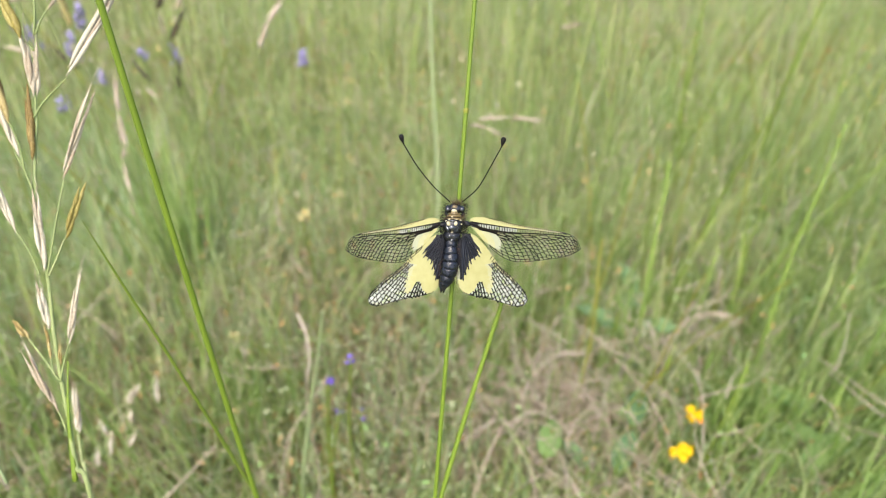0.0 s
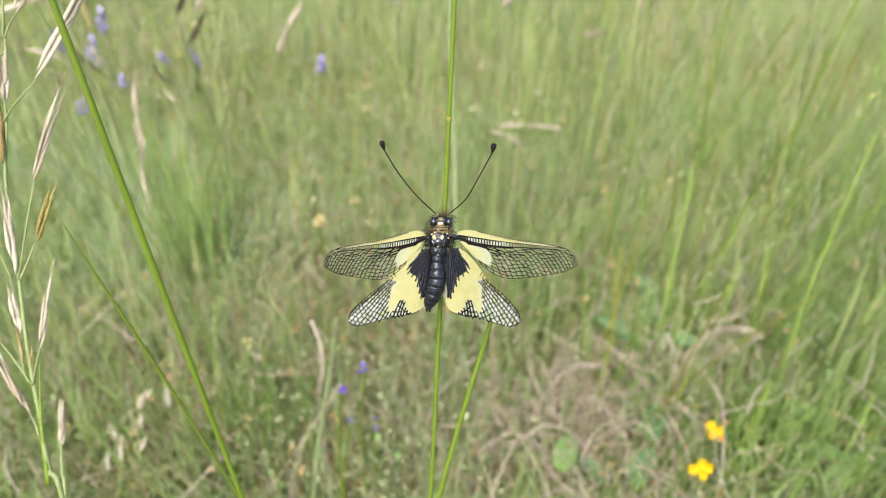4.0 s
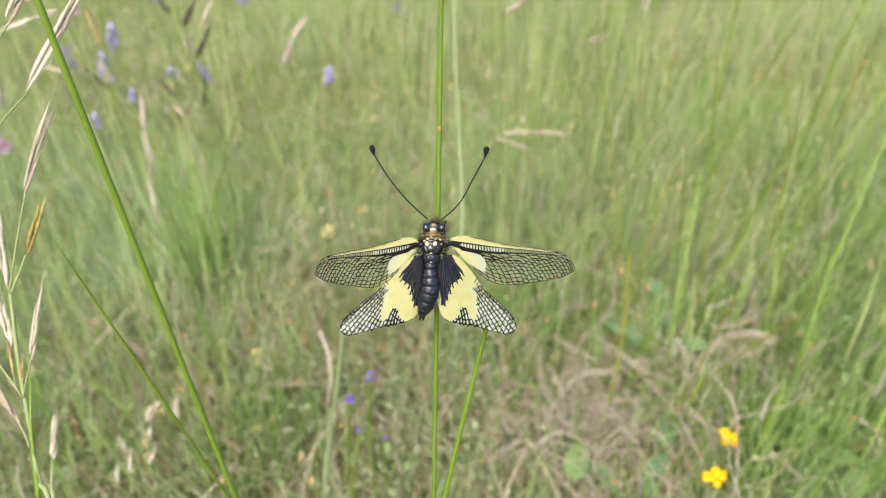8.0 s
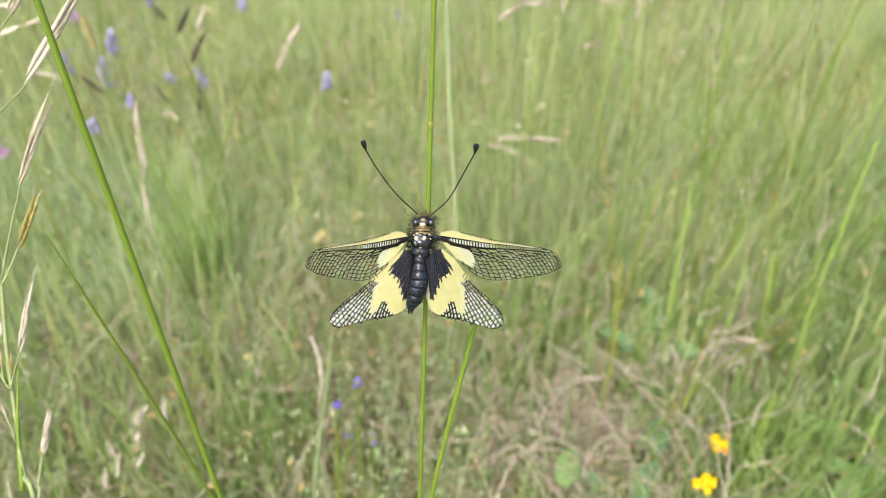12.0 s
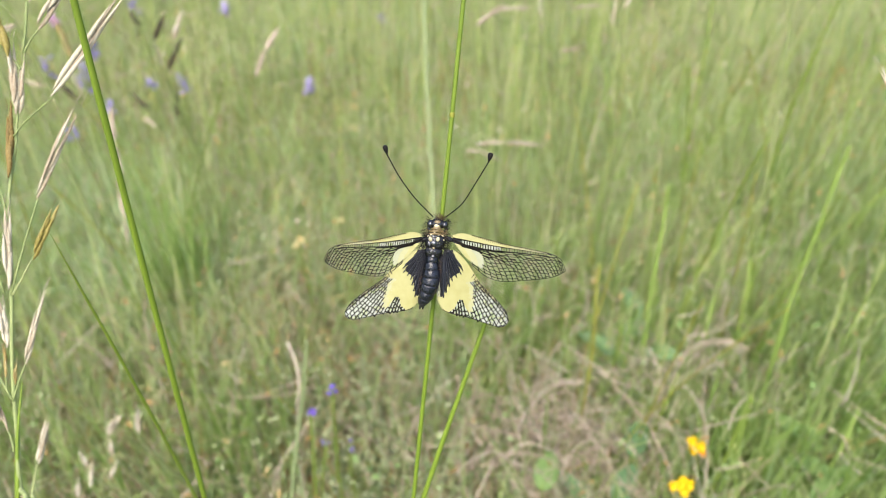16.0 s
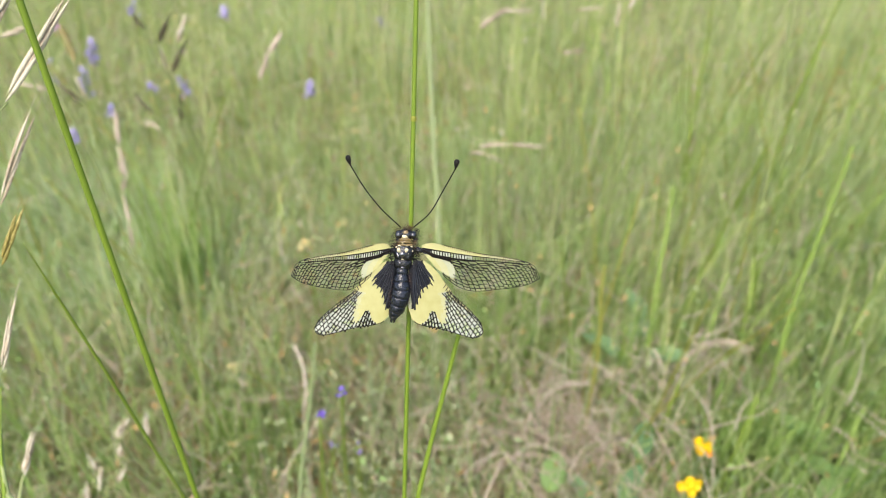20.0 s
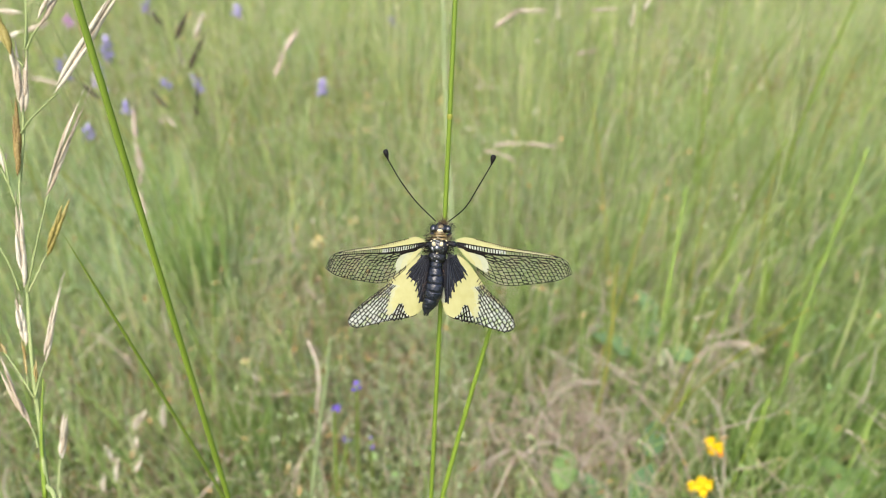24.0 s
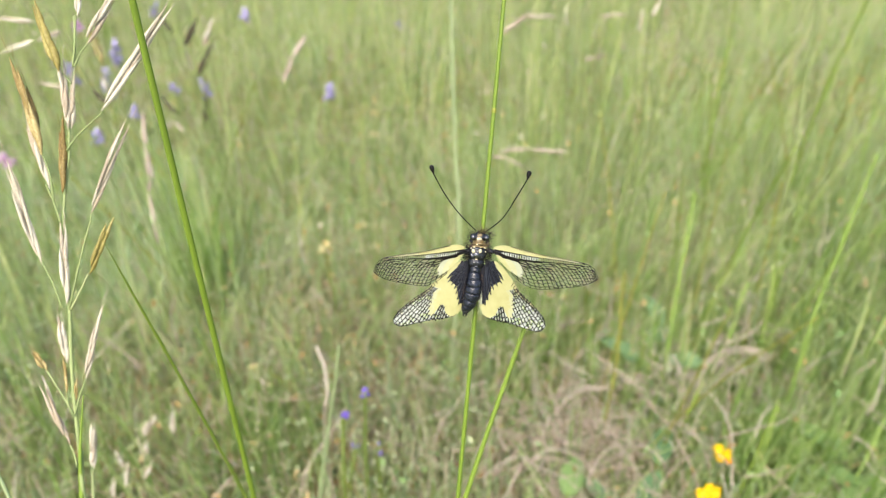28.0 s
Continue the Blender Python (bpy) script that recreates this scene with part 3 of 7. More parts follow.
# tufts that stand out of the sward
for name, n, cx, cy, rx, ry, lo, hi, w0, w1, lean, mat, label in (
        ("pale_tuft", 420, -0.21, 0.40, 0.07, 0.06, 0.06, 0.13, 0.0009, 0.0016, 0.85, GREY_GRASS, "tuft of pale grey-green blades arching over"),
        ("pale_tuft", 260, -0.30, 0.50, 0.08, 0.06, 0.07, 0.15, 0.0009, 0.0016, 0.7, GREY_GRASS, "tuft of pale grey-green blades arching over"),
        ("green_tuft", 150, -0.165, 0.395, 0.022, 0.022, 0.08, 0.19, 0.0012, 0.0020, 0.16, LUSH, "upright tuft of yellowish green grass blades"),
        ("green_tuft", 170, -0.105, 0.268, 0.025, 0.025, 0.05, 0.12, 0.0010, 0.0017, 0.25, LUSH, "small upright tuft of fresh green grass"),
        ("green_tuft", 200, 0.045, 0.36, 0.03, 0.03, 0.04, 0.10, 0.0010, 0.0017, 0.3, LUSH, "small upright tuft of fresh green grass"),
        ("green_tuft", 160, 0.20, 0.262, 0.022, 0.025, 0.05, 0.11, 0.0012, 0.0022, 0.22, LUSH, "small upright tuft of dark green grass")):
    p = np.stack([rng.normal(cx, rx * 0.6, n), rng.normal(cy, ry * 0.6, n)], -1)
    grow(name, p, lo, hi, w0, w1, lean, mat, label, curl0=1.3, curl1=2.6, seg=5)

# the meadow goes on all round
a, q = rng.uniform(0, 2 * np.pi, 95000), 0.25 + 9.0 * rng.random(95000) ** 1.5
p = np.stack([np.cos(a) * q, 0.5 + np.sin(a) * q], -1)
wide = np.abs(p[:, 0])
p = p[np.where(p[:, 1] > 0.12, (wide > 0.25 + 0.75 * p[:, 1]) | (p[:, 1] > 1.75), (wide > 0.3) | (p[:, 1] < -0.25))]
n = len(p)
h = rng.uniform(0.04, 0.16, n)
blades("outer_meadow", p, h, np.stack([rng.normal(0, 0.35, n) * h, rng.normal(0, 0.35, n) * h], -1), rng.uniform(0, 3.14, n), rng.uniform(0.002, 0.006, n) * np.clip(np.hypot(p[:, 0], p[:, 1]), 0.6, 2.5), rng.uniform(1.2, 2.6, n), GRASS, "fresh green grass of the surrounding meadow", "grass", seg=2, twist=rng.normal(0, 0.5, n))
a, q = rng.uniform(0, 2 * np.pi, 115000), 2.3 * rng.random(115000) ** 0.55
p = np.stack([np.cos(a) * q, 0.5 + np.sin(a) * q], -1)
wide = np.abs(p[:, 0])
p = p[np.where(p[:, 1] > 0.12, (wide > 0.25 + 0.75 * p[:, 1]) | (p[:, 1] > 1.75), (wide > 0.3) | (p[:, 1] < -0.25))]
n = len(p)
h = rng.uniform(0.03, 0.12, n)
blades("side_meadow", p, h, np.stack([rng.normal(0, 0.4, n) * h, rng.normal(0, 0.4, n) * h], -1), rng.uniform(0, 3.14, n), rng.uniform(0.0015, 0.004, n), rng.uniform(1.2, 2.6, n), GRASS, "fresh green grass of the meadow beside the path", "grass", seg=2, twist=rng.normal(0, 0.5, n))
p = sow(16000, -0.5, 0.5, 0.18, 0.6, lambda x, y: np.clip(1.0 * soft(x, y, 0.075, 0.262, 0.035, 0.035) + 0.9 * soft(x, y, 0.188, 0.322, 0.028, 0.014) + 0.35 * soft(x, y, 0.12, 0.30, 0.05, 0.04), 0, 1))
straws("straw_mat", p, rng.uniform(0.015, 0.055, len(p)), rng.uniform(0.015, 0.04, len(p)), rng.uniform(0.0004, 0.0010, len(p)), PALE_STRAW, "pale pinkish mat of dry grass", rise=0.2)


# ---- the swaying plants: root and two points of each, at rest ----
MAIN = ((-0.0059, 0.0681, 0.0000), (-0.0022, 0.1012, 0.2116), (-0.0010, 0.1124, 0.2834))
SECOND = ((-0.0335, 0.0681, 0.0000), (0.0104, 0.1106, 0.2666), (0.0012, 0.1017, 0.2108))
LEFT = ((-0.0357, 0.0977, 0.0000), (-0.0550, 0.1176, 0.1842), (-0.0671, 0.1300, 0.2990))
THIN = ((-0.0573, 0.1624, 0.0000), (-0.0806, 0.1240, 0.2739), (-0.0698, 0.1417, 0.1474))
BROME = ((-0.1254, 0.0733, 0.0000), (-0.0829, 0.1419, 0.2735), (-0.0868, 0.1051, 0.2120))
STALK = ((-0.1294, 0.0733, 0.0000), (-0.0976, 0.1323, 0.2073), (-0.0999, 0.1235, 0.1860))
RIGHT = ((0.2049, 0.1380, 0.0000), (0.1748, 0.1396, 0.0917), (0.1045, 0.1432, 0.3057))
MAIN_BASE, MAIN_REF = MAIN[0], MAIN[2]
SECOND_BASE, SECOND_REF = SECOND[0], SECOND[1]
LEFT_BASE, LEFT_REF = LEFT[0], LEFT[2]
THIN_BASE, THIN_REF = THIN[0], THIN[1]
BROME_BASE, BROME_REF = BROME[0], (-0.0817, 0.1283, 0.2540)
STALK_BASE, STALK_REF = STALK[0], STALK[1]
RIGHT_BASE, RIGHT_REF = RIGHT[0], RIGHT[2]

SECOND_TOP = 0.984


def stem_thing(name, base, ref, line, radii, material, label, category="plant", sides=10):
    """A stem rooted at base. line: (share of the way to ref, sideways, forwards) in metres."""
    root = new(name)
    root.location = base
    way = Vector(ref) - Vector(base)
    pts = [way * s + Vector((dx, dy, 0)) for s, dx, dy in line]
    n = 40
    r = np.interp(np.linspace(0, 1, n), np.linspace(0, 1, len(radii)), radii)
    part("culm", tube(bmesh.new(), bow(pts, n), list(r), sides), material, root)
    return tagged(root, label, category)


perch_stem = stem_thing("perch_plant", MAIN_BASE, MAIN_REF, [(-0.05, 0, 0), (0.5, 0, 0), (1, 0, 0), (1.3, 0, 0), (1.6, 0.001, 0.002)], [0.0006, 0.00053, 0.00043, 0.00034], STEM, "smooth green grass stem on which the owlfly rests")
second_stem = stem_thing("broken_plant", SECOND_BASE, SECOND_REF, [(-0.05, 0, 0), (0.45, 0, 0), (0.8, -0.0008, 0), (SECOND_TOP, 0, 0)], [0.0008, 0.0008, 0.00062, 0.0005], STEM, "shorter green grass stem with a small yellow tip")
bent_stem = stem_thing("leaning_plant", LEFT_BASE, LEFT_REF, [(-0.05, 0, 0), (0.5, 0, 0), (1, 0, 0), (1.3, 0.0004, 0.001), (1.6, 0.002, 0.003)], [0.00078, 0.00075, 0.00064, 0.00055], STEM, "stout smooth green grass stem leaning aside")
thin_blade = stem_thing("narrow_plant", THIN_BASE, THIN_REF, [(-0.05, 0, 0), (0.5, 0.0012, 0), (0.8, 0.0008, 0), (0.93, 0.0002, 0.0), (1.0, 0, 0)], [0.0006, 0.00058, 0.00045, 0.0003, 0.00006], STEM, "narrow green grass blade with a fine tip", "plant")

way = Vector(MAIN_REF) - Vector(MAIN_BASE)
part("stem_node", ball(bmesh.new(), way * 1.07, (0.0006, 0.0006, 0.0009), seg=10, rings=8), YELLOW_STEM, perch_stem, "small yellow joint")
way = Vector(LEFT_REF) - Vector(LEFT_BASE)
part("stem_node", ball(bmesh.new(), way * 0.55, (0.0009, 0.0009, 0.0013), seg=10, rings=8), STEM, bent_stem)


# ---- the owlfly ----
def mm(*p):
    return Vector(p) * 0.001


def edge_line(ctrl, n):
    return np.array([tuple(p) for p in bow([(x, y, 0) for x, y in ctrl], n)])[:, :2]


owlfly = tagged(new("owlfly"), "black and yellow owlfly with spread net-veined wings on a stem", "insect")


def wing(name, base, spread, lead, trail, kind, droop, label):
    """A wing from its leading and trailing edge, in millimetres outwards and up from its root. spread: scale across and along, sign for the side, then slant and sweep."""
    NU, NV = 170, 80
    a, b = edge_line(lead, NU + 1), edge_line(trail, NU + 1)
    sx, sy, shear, sweep = spread

    def place(x, y):
        lift = droop * abs(x) + 0.25 * math.sin(x * 0.8) * 0.25
        return mm(base[0] + sx * (x - sweep * y), base[1] + sy * y + shear * x, base[2] + lift)

    def at(u, v):
        i = min(max(u, 0), 1) * NU
        k = min(int(i), NU - 1)
        f = i - k
        p, q = a[k] * (1 - f) + a[k + 1] * f, b[k] * (1 - f) + b[k + 1] * f
        return p * (1 - v) + q * v

    root = new(name)
    root.parent = owlfly
    tagged(root, label)
    sets = {}
    flat = [[at(i / NU, j / NV) for j in range(NV + 1)] for i in range(NU + 1)]
    verts = [place(*p) for col in flat for p in col]
    for i in range(NU):
        for j in range(NV):
            x, y = (flat[i][j] + flat[i + 1][j + 1]) / 2
            sets.setdefault(kind(x, y, (i + 0.5) / NU, (j + 0.5) / NV), []).append((i * (NV + 1) + j, (i + 1) * (NV + 1) + j, (i + 1) * (NV + 1) + j + 1, i * (NV + 1) + j + 1))
    names = {"clear": ("membrane", CLEAR, "clear net-veined wing skin"), "milky": ("tip_membrane", MILKY, "milky wing skin"), "yellow": ("yellow_patch", WING_YELLOW, "sulphur yellow patch"),
             "cream": ("cream_patch", WING_CREAM, "pale cream patch"), "pale": ("fading_patch", WING_PALE, "pale yellow fading patch"), "dark": ("dark_patch", WING_DARK, "black velvety patch")}
    for key, faces in sets.items():
        used = sorted({q for f in faces for q in f})
        to = {q: n for n, q in enumerate(used)}
        raw(names[key][0], [verts[q] for q in used], [tuple(to[q] for q in f) for f in faces], names[key][1], root, names[key][2])
    return root, at, place


def rib(verts, faces, p, q, w):
    d = q - p
    if d.length < 1e-7:
        return
    d.normalize()
    s = d.cross(Vector((0, 0, 1))).normalized() * w
    h = Vector((0, 0, w * 0.8))
    k = len(verts)
    e = d * w * 0.3
    for c in (p - e, q + e):
        verts.extend([c - s - h, c + s - h, c + s + h, c - s + h])
    faces.extend([(k, k + 1, k + 5, k + 4), (k + 1, k + 2, k + 6, k + 5), (k + 2, k + 3, k + 7, k + 6), (k + 3, k, k + 4, k + 7), (k + 3, k + 2, k + 1, k), (k + 4, k + 5, k + 6, k + 7)])


def lattice(root, lines, place, want, gap, long_width, cross_width, seed):
    """Long veins, each a list of points in millimetres with the step at which it forks off, and short crossveins between neighbours."""
    rnd = random.Random(seed)
    verts, faces = [], []
    shaky = [(start, [(x + rnd.uniform(-0.07, 0.07), y + rnd.uniform(-0.07, 0.07)) for x, y in pts]) for start, pts in lines]

    def vein(p, q, w):
        k = want((p[0] + q[0]) / 2, (p[1] + q[1]) / 2)
        if k > 0:
            rib(verts, faces, place(*p), place(*q), w * k * 0.0005)

    for i, (start, pts) in enumerate(shaky):
        if start > 0 and i > 0:
            vein(shaky[i - 1][1][start - 1], pts[start], long_width)
        for p, q in zip(pts[start:], pts[start + 1:]):
            vein(p, q, long_width)
    for i, (start, pts) in enumerate(shaky):
        run = rnd.uniform(0, gap)
        for k in range(start + 1, len(pts)):
            run += math.dist(pts[k - 1], pts[k])
            if run < gap:
                continue
            run = rnd.uniform(-0.12, 0.12) * gap
            for other_start, other in shaky[i + 1:i + 3]:
                if other_start <= k:
                    vein(pts[k], other[min(len(other) - 1, max(other_start, k + rnd.choice((0, 0, 1))))], cross_width)
                    break
    return raw("vein_network", verts, faces, VEIN, root, "fine black wing veins", smooth=False)


def inside_of(at):
    """A test for points within a wing's outline."""
    rim = np.array([at(k / 60, 0.0) for k in range(61)] + [at(1 - k / 60, 1.0) for k in range(61)])
    nxt = np.roll(rim, -1, 0)

    def inside(x, y):
        hit = ((rim[:, 1] > y) != (nxt[:, 1] > y)) & (x < (nxt[:, 0] - rim[:, 0]) * (y - rim[:, 1]) / (nxt[:, 1] - rim[:, 1] + 1e-12) + rim[:, 0])
        return hit.sum() % 2 == 1
    return inside


def wave(x, y, s):
    return noise.noise((x * s, y * s, 1.7))


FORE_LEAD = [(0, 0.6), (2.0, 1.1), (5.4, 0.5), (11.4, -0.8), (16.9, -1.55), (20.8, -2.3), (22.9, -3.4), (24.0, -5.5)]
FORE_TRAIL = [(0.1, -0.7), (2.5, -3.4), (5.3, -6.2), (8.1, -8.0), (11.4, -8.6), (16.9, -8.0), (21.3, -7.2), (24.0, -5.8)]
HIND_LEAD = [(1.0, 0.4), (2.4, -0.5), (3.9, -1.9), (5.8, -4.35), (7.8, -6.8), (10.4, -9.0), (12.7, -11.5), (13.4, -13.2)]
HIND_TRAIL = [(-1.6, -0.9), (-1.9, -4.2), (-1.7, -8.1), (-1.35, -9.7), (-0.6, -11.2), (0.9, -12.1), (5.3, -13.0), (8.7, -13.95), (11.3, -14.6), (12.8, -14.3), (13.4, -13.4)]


def streak_top(x):
    """Lower border of the yellow band along the leading edge of the forewing."""
    return float(np.interp(x, [0, 2, 3, 7, 11, 14.7, 20, 21], [0.1, -0.2, -0.35, -0.95, -1.4, -1.75, -2.3, -2.6]))


def ladder_foot(x):
    """Lower border of the row of cells under the yellow band."""
    return streak_top(x) - float(np.interp(x, [0.3, 3, 6, 9, 14, 20], [0.5, 1.05, 1.15, 1.05, 0.75, 0.45]))


def fore_kind(x, y, u, v):
    top = streak_top(x)
    if y > top:
        return "dark" if 19.9 < x < 20.9 and y < top + 0.3 else "yellow" if x < 12 else "pale" if x < 20.4 else "clear"
    if y > ladder_foot(x):
        return "dark" if x < 1.8 else "milky" if x < 10.5 + 2 * wave(x, y, 1) else "clear"
    patch = float(np.interp(x, [0, 2.4, 5.0, 6.4, 7], [-0.85, -1.65, -2.4, -3.2, -4.2])) + 0.12 * wave(x, y, 2)
    if x < float(np.interp(y, [-6.2, -5.9, -4.8, -3.3], [6.2, 6.75, 6.85, 6.5])) and patch > y > float(np.interp(x, [0, 2.4, 5, 6.3, 7], [-0.9, -3.6, -5.3, -6.0, -5.7])) + 0.12 * wave(x, y, 3):
        edge = x + 0.5 * (y + 4.2) + 0.5 * wave(x, y, 0.9)
        return "cream" if edge > 5.2 else "pale" if edge > 3.9 else "yellow"
    return "dark" if y > -4.2 and x < 5.6 + 0.6 * wave(x, y, 3) and y >= patch else "clear"


def fore_veins(x, y):
    if (x < 20.6 and y > ladder_foot(x) - 0.05) or fore_kind(x, y, 0, 0) in ("yellow", "cream", "pale"):
        return 0.0
    return 1.5 if x < 8.5 and y > -3.6 else 1.0


def hind_kind(x, y, u, v):
    rough = 0.35 * wave(x, y, 2.2) + 0.45 * wave(x, y, 6)
    tooth = 0.38 * abs(((y + 0.5 * x) * 1.35) % 1.0 - 0.5)
    reach = float(np.interp(y, [-9.0, -6.5, -5.2, -4.7, -4.0, -3.2, -1.0, 0.4], [-0.6, 0.4, 0.8, 1.6, 2.6, 2.5, 1.5, 0.8])) + tooth
    inner = float(np.interp(y, [-10, -8, -6, -3, 0], [-1.0, -1.0, -1.3, -2.2, -3.0]))
    if y > -9.1 and x < reach:
        return "dark" if x > inner else "cream"
    if v < 0.085 and 0 < u < 0.86 and x > 3 and y > -9.6:
        return "yellow" if x < 6.5 else "pale"
    border = float(np.interp(y, [-12.6, -11.8, -10.3, -8.3, -6.9, -5.9, -5.3], [5.2, 5.8, 6.1, 5.7, 5.9, 4.7, 7.6])) + 0.9 * rough
    notch = y < float(np.interp(x, [0.4, 1.2, 2.2, 2.75, 3.2, 3.6, 4.6, 5.2], [-12.3, -11.9, -11.2, -9.8, -9.4, -9.6, -11.5, -12.0])) + 0.5 * rough
    if x > border or notch:
        return "milky"
    return "pale" if x > border - 1.0 + 0.6 * wave(x, y, 0.8) else "yellow"


def hind_veins(x, y):
    return (1.35 if x < 5 else 1.0) if hind_kind(x, y, 0, 1) == "milky" else 0.0


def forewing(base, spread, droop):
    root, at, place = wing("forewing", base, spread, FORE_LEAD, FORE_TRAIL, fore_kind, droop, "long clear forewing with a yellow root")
    inside = inside_of(at)
    trail = edge_line(FORE_TRAIL, 200)
    lines = []
    N = 30
    starts = [1.5 + 0.92 * k for k in range(24)]
    lead = edge_line(FORE_LEAD, 200)
    for k, c in enumerate(starts):
        e = float(np.interp(c, [1.5, 4, 6, 10, 14, 18, 20.5, 22.0, 23.5], [3.2, 7.0, 10.0, 14.6, 18.4, 21.6, 23.0, 23.5, 23.9]))
        a, b = Vector((c, ladder_foot(c) if c < 20.6 else float(np.interp(c, lead[:, 0], lead[:, 1])) - 0.1)), Vector((e, float(np.interp(e, trail[:, 0], trail[:, 1]))))
        m = Vector((c + 0.62 * (e - c), a.y + 0.38 * (b.y - a.y)))
        pts = [tuple(a * (1 - f) ** 2 + m * 2 * f * (1 - f) + b * f * f) for f in (i / (N - 1) for i in range(N))]
        lines.append((0 if k % 2 == 0 else 4 + k % 6, pts))
    lattice(root, lines, place, lambda x, y: fore_veins(x, y) if inside(x, y) else 0.0, 0.76, 0.15, 0.125, 3)
    verts, faces = [], []
    for x in np.linspace(4.0, 22.4, 44):
        y0 = float(np.interp(x, lead[:, 0], lead[:, 1]))
        rib(verts, faces, place(x, y0) + mm(0, 0, 0.05), place(x + 0.06, y0 + (min(streak_top(x), y0) - y0) * float(np.interp(x, [4, 8, 22], [0.12, 0.45, 0.7]))) + mm(0, 0, 0.05), 0.00005)
    for x in np.linspace(1.9, 19.6, 33):
        rib(verts, faces, place(x, streak_top(x) - 0.05) + mm(0, 0, 0.05), place(x + 0.1, ladder_foot(x)) + mm(0, 0, 0.05), 0.0001 if x < 9 else 0.00006)
    raw("costal_crossvein", verts, faces, VEIN, root, "row of short black crossveins", smooth=False)
    for low, thick in ((0, 0.00013), (1, 0.00017)):
        line = [place(x, ladder_foot(x) if low else streak_top(x) - 0.05) + mm(0, 0, 0.06) for x in np.linspace(0.2, 20.8, 24)]
        part("radial_vein", tube(bmesh.new(), line, [thick - 0.000004 * i for i in range(24)], 6), VEIN, root)
    for pts, r in (([(2, -1.6), (5, -2.3), (8, -3.3), (12, -5.0), (15.0, -7.6)], 0.00014), ([(1.2, -1.0), (4, -1.9), (7, -2.5), (9, -3.1), (12.5, -4.4)], 0.00012)):
        part("branch_vein", tube(bmesh.new(), bow([place(*q) + mm(0, 0, 0.05) for q in pts], 20), [r * (1 - 0.03 * k) for k in range(20)], 5), VEIN, root)
    rim = [place(*at(i / 60, 0.0)) for i in range(14, 61)] + [place(*at(1 - i / 60, 1.0)) for i in range(46)]
    part("rim_vein", tube(bmesh.new(), rim, 0.00006, 5), VEIN, root)


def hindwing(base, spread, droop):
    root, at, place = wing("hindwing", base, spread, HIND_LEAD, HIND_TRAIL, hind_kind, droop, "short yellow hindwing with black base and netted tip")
    inside = inside_of(at)
    lines = []
    for k in range(25):
        turn = -0.60 - 0.049 * k
        lines.append((0, [(0.4 + r * math.cos(turn - 0.004 * (r - 9)), -0.2 + r * math.sin(turn - 0.004 * (r - 9))) for r in np.linspace(6.0, 19.5, 42)]))
    lattice(root, lines, place, lambda x, y: hind_veins(x, y) if inside(x, y) else 0.0, 0.76, 0.20, 0.19, 8)
    rim = [place(*at(i / 40, 0.0)) for i in range(22, 41)] + [place(*at(1 - i / 40, 1.0)) for i in range(0, 24)]
    part("rim_vein", tube(bmesh.new(), rim, 0.00008, 5), VEIN, root)
    verts, faces = [], []
    for u in np.linspace(0.42, 0.97, 19):
        p, q = at(u, 0.0), at(u + 0.005, 0.085)
        rib(verts, faces, place(*p) + mm(0, 0, 0.05), place(*q) + mm(0, 0, 0.05), 0.00006 + 0.00003 * u)
    raw("costal_crossvein", verts, faces, VEIN, root, "row of short black crossveins", smooth=False)
    part("radial_vein", tube(bmesh.new(), [place(*at(u, 0.087)) + mm(0, 0, 0.05) for u in np.linspace(0.55, 0.9, 20)], 0.00008, 5), VEIN, root)
    rnd = random.Random(4)
    for k, (x, y) in enumerate(((3.0, -2.9), (3.3, -3.6), (3.0, -4.4), (2.1, -5.0), (1.3, -5.8), (0.8, -6.9), (0.2, -8.1), (-0.3, -9.2))):
        line = bow([place(0.2 - 0.12 * k, 0.3), place(0.5 * x + 0.2 - 0.1 * k, 0.5 * y), place(x, y)], 12)
        part("fan_vein", tube(bmesh.new(), [p + mm(0, 0, 0.10) for p in line], [(0.00012 + 0.00011 * math.sin(math.pi * (0.25 + 0.6 * i / 11))) for i in range(12)], 6, 0.6), WING_RIB, root, "blue-black sheen rib")
    verts, faces = [], []
    for k in range(26):
        f = rnd.random()
        x, y = rnd.uniform(-0.4, 2.6) * (1 - 0.6 * f), -1.0 - 6.5 * f
        if hind_kind(x, y, 0, 1) == "dark":
            rib(verts, faces, place(x, y) + mm(0, 0, 0.07), place(x + 0.12, y - 0.22) + mm(0, 0, 0.07), 0.00005)
    raw("pale_fleck", verts, faces, FLECK, root, "small pale flecks", smooth=False)


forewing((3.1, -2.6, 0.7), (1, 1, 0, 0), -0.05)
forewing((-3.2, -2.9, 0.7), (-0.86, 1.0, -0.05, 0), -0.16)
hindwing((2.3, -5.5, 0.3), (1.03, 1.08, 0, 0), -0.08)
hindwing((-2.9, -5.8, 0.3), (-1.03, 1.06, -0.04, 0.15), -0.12)

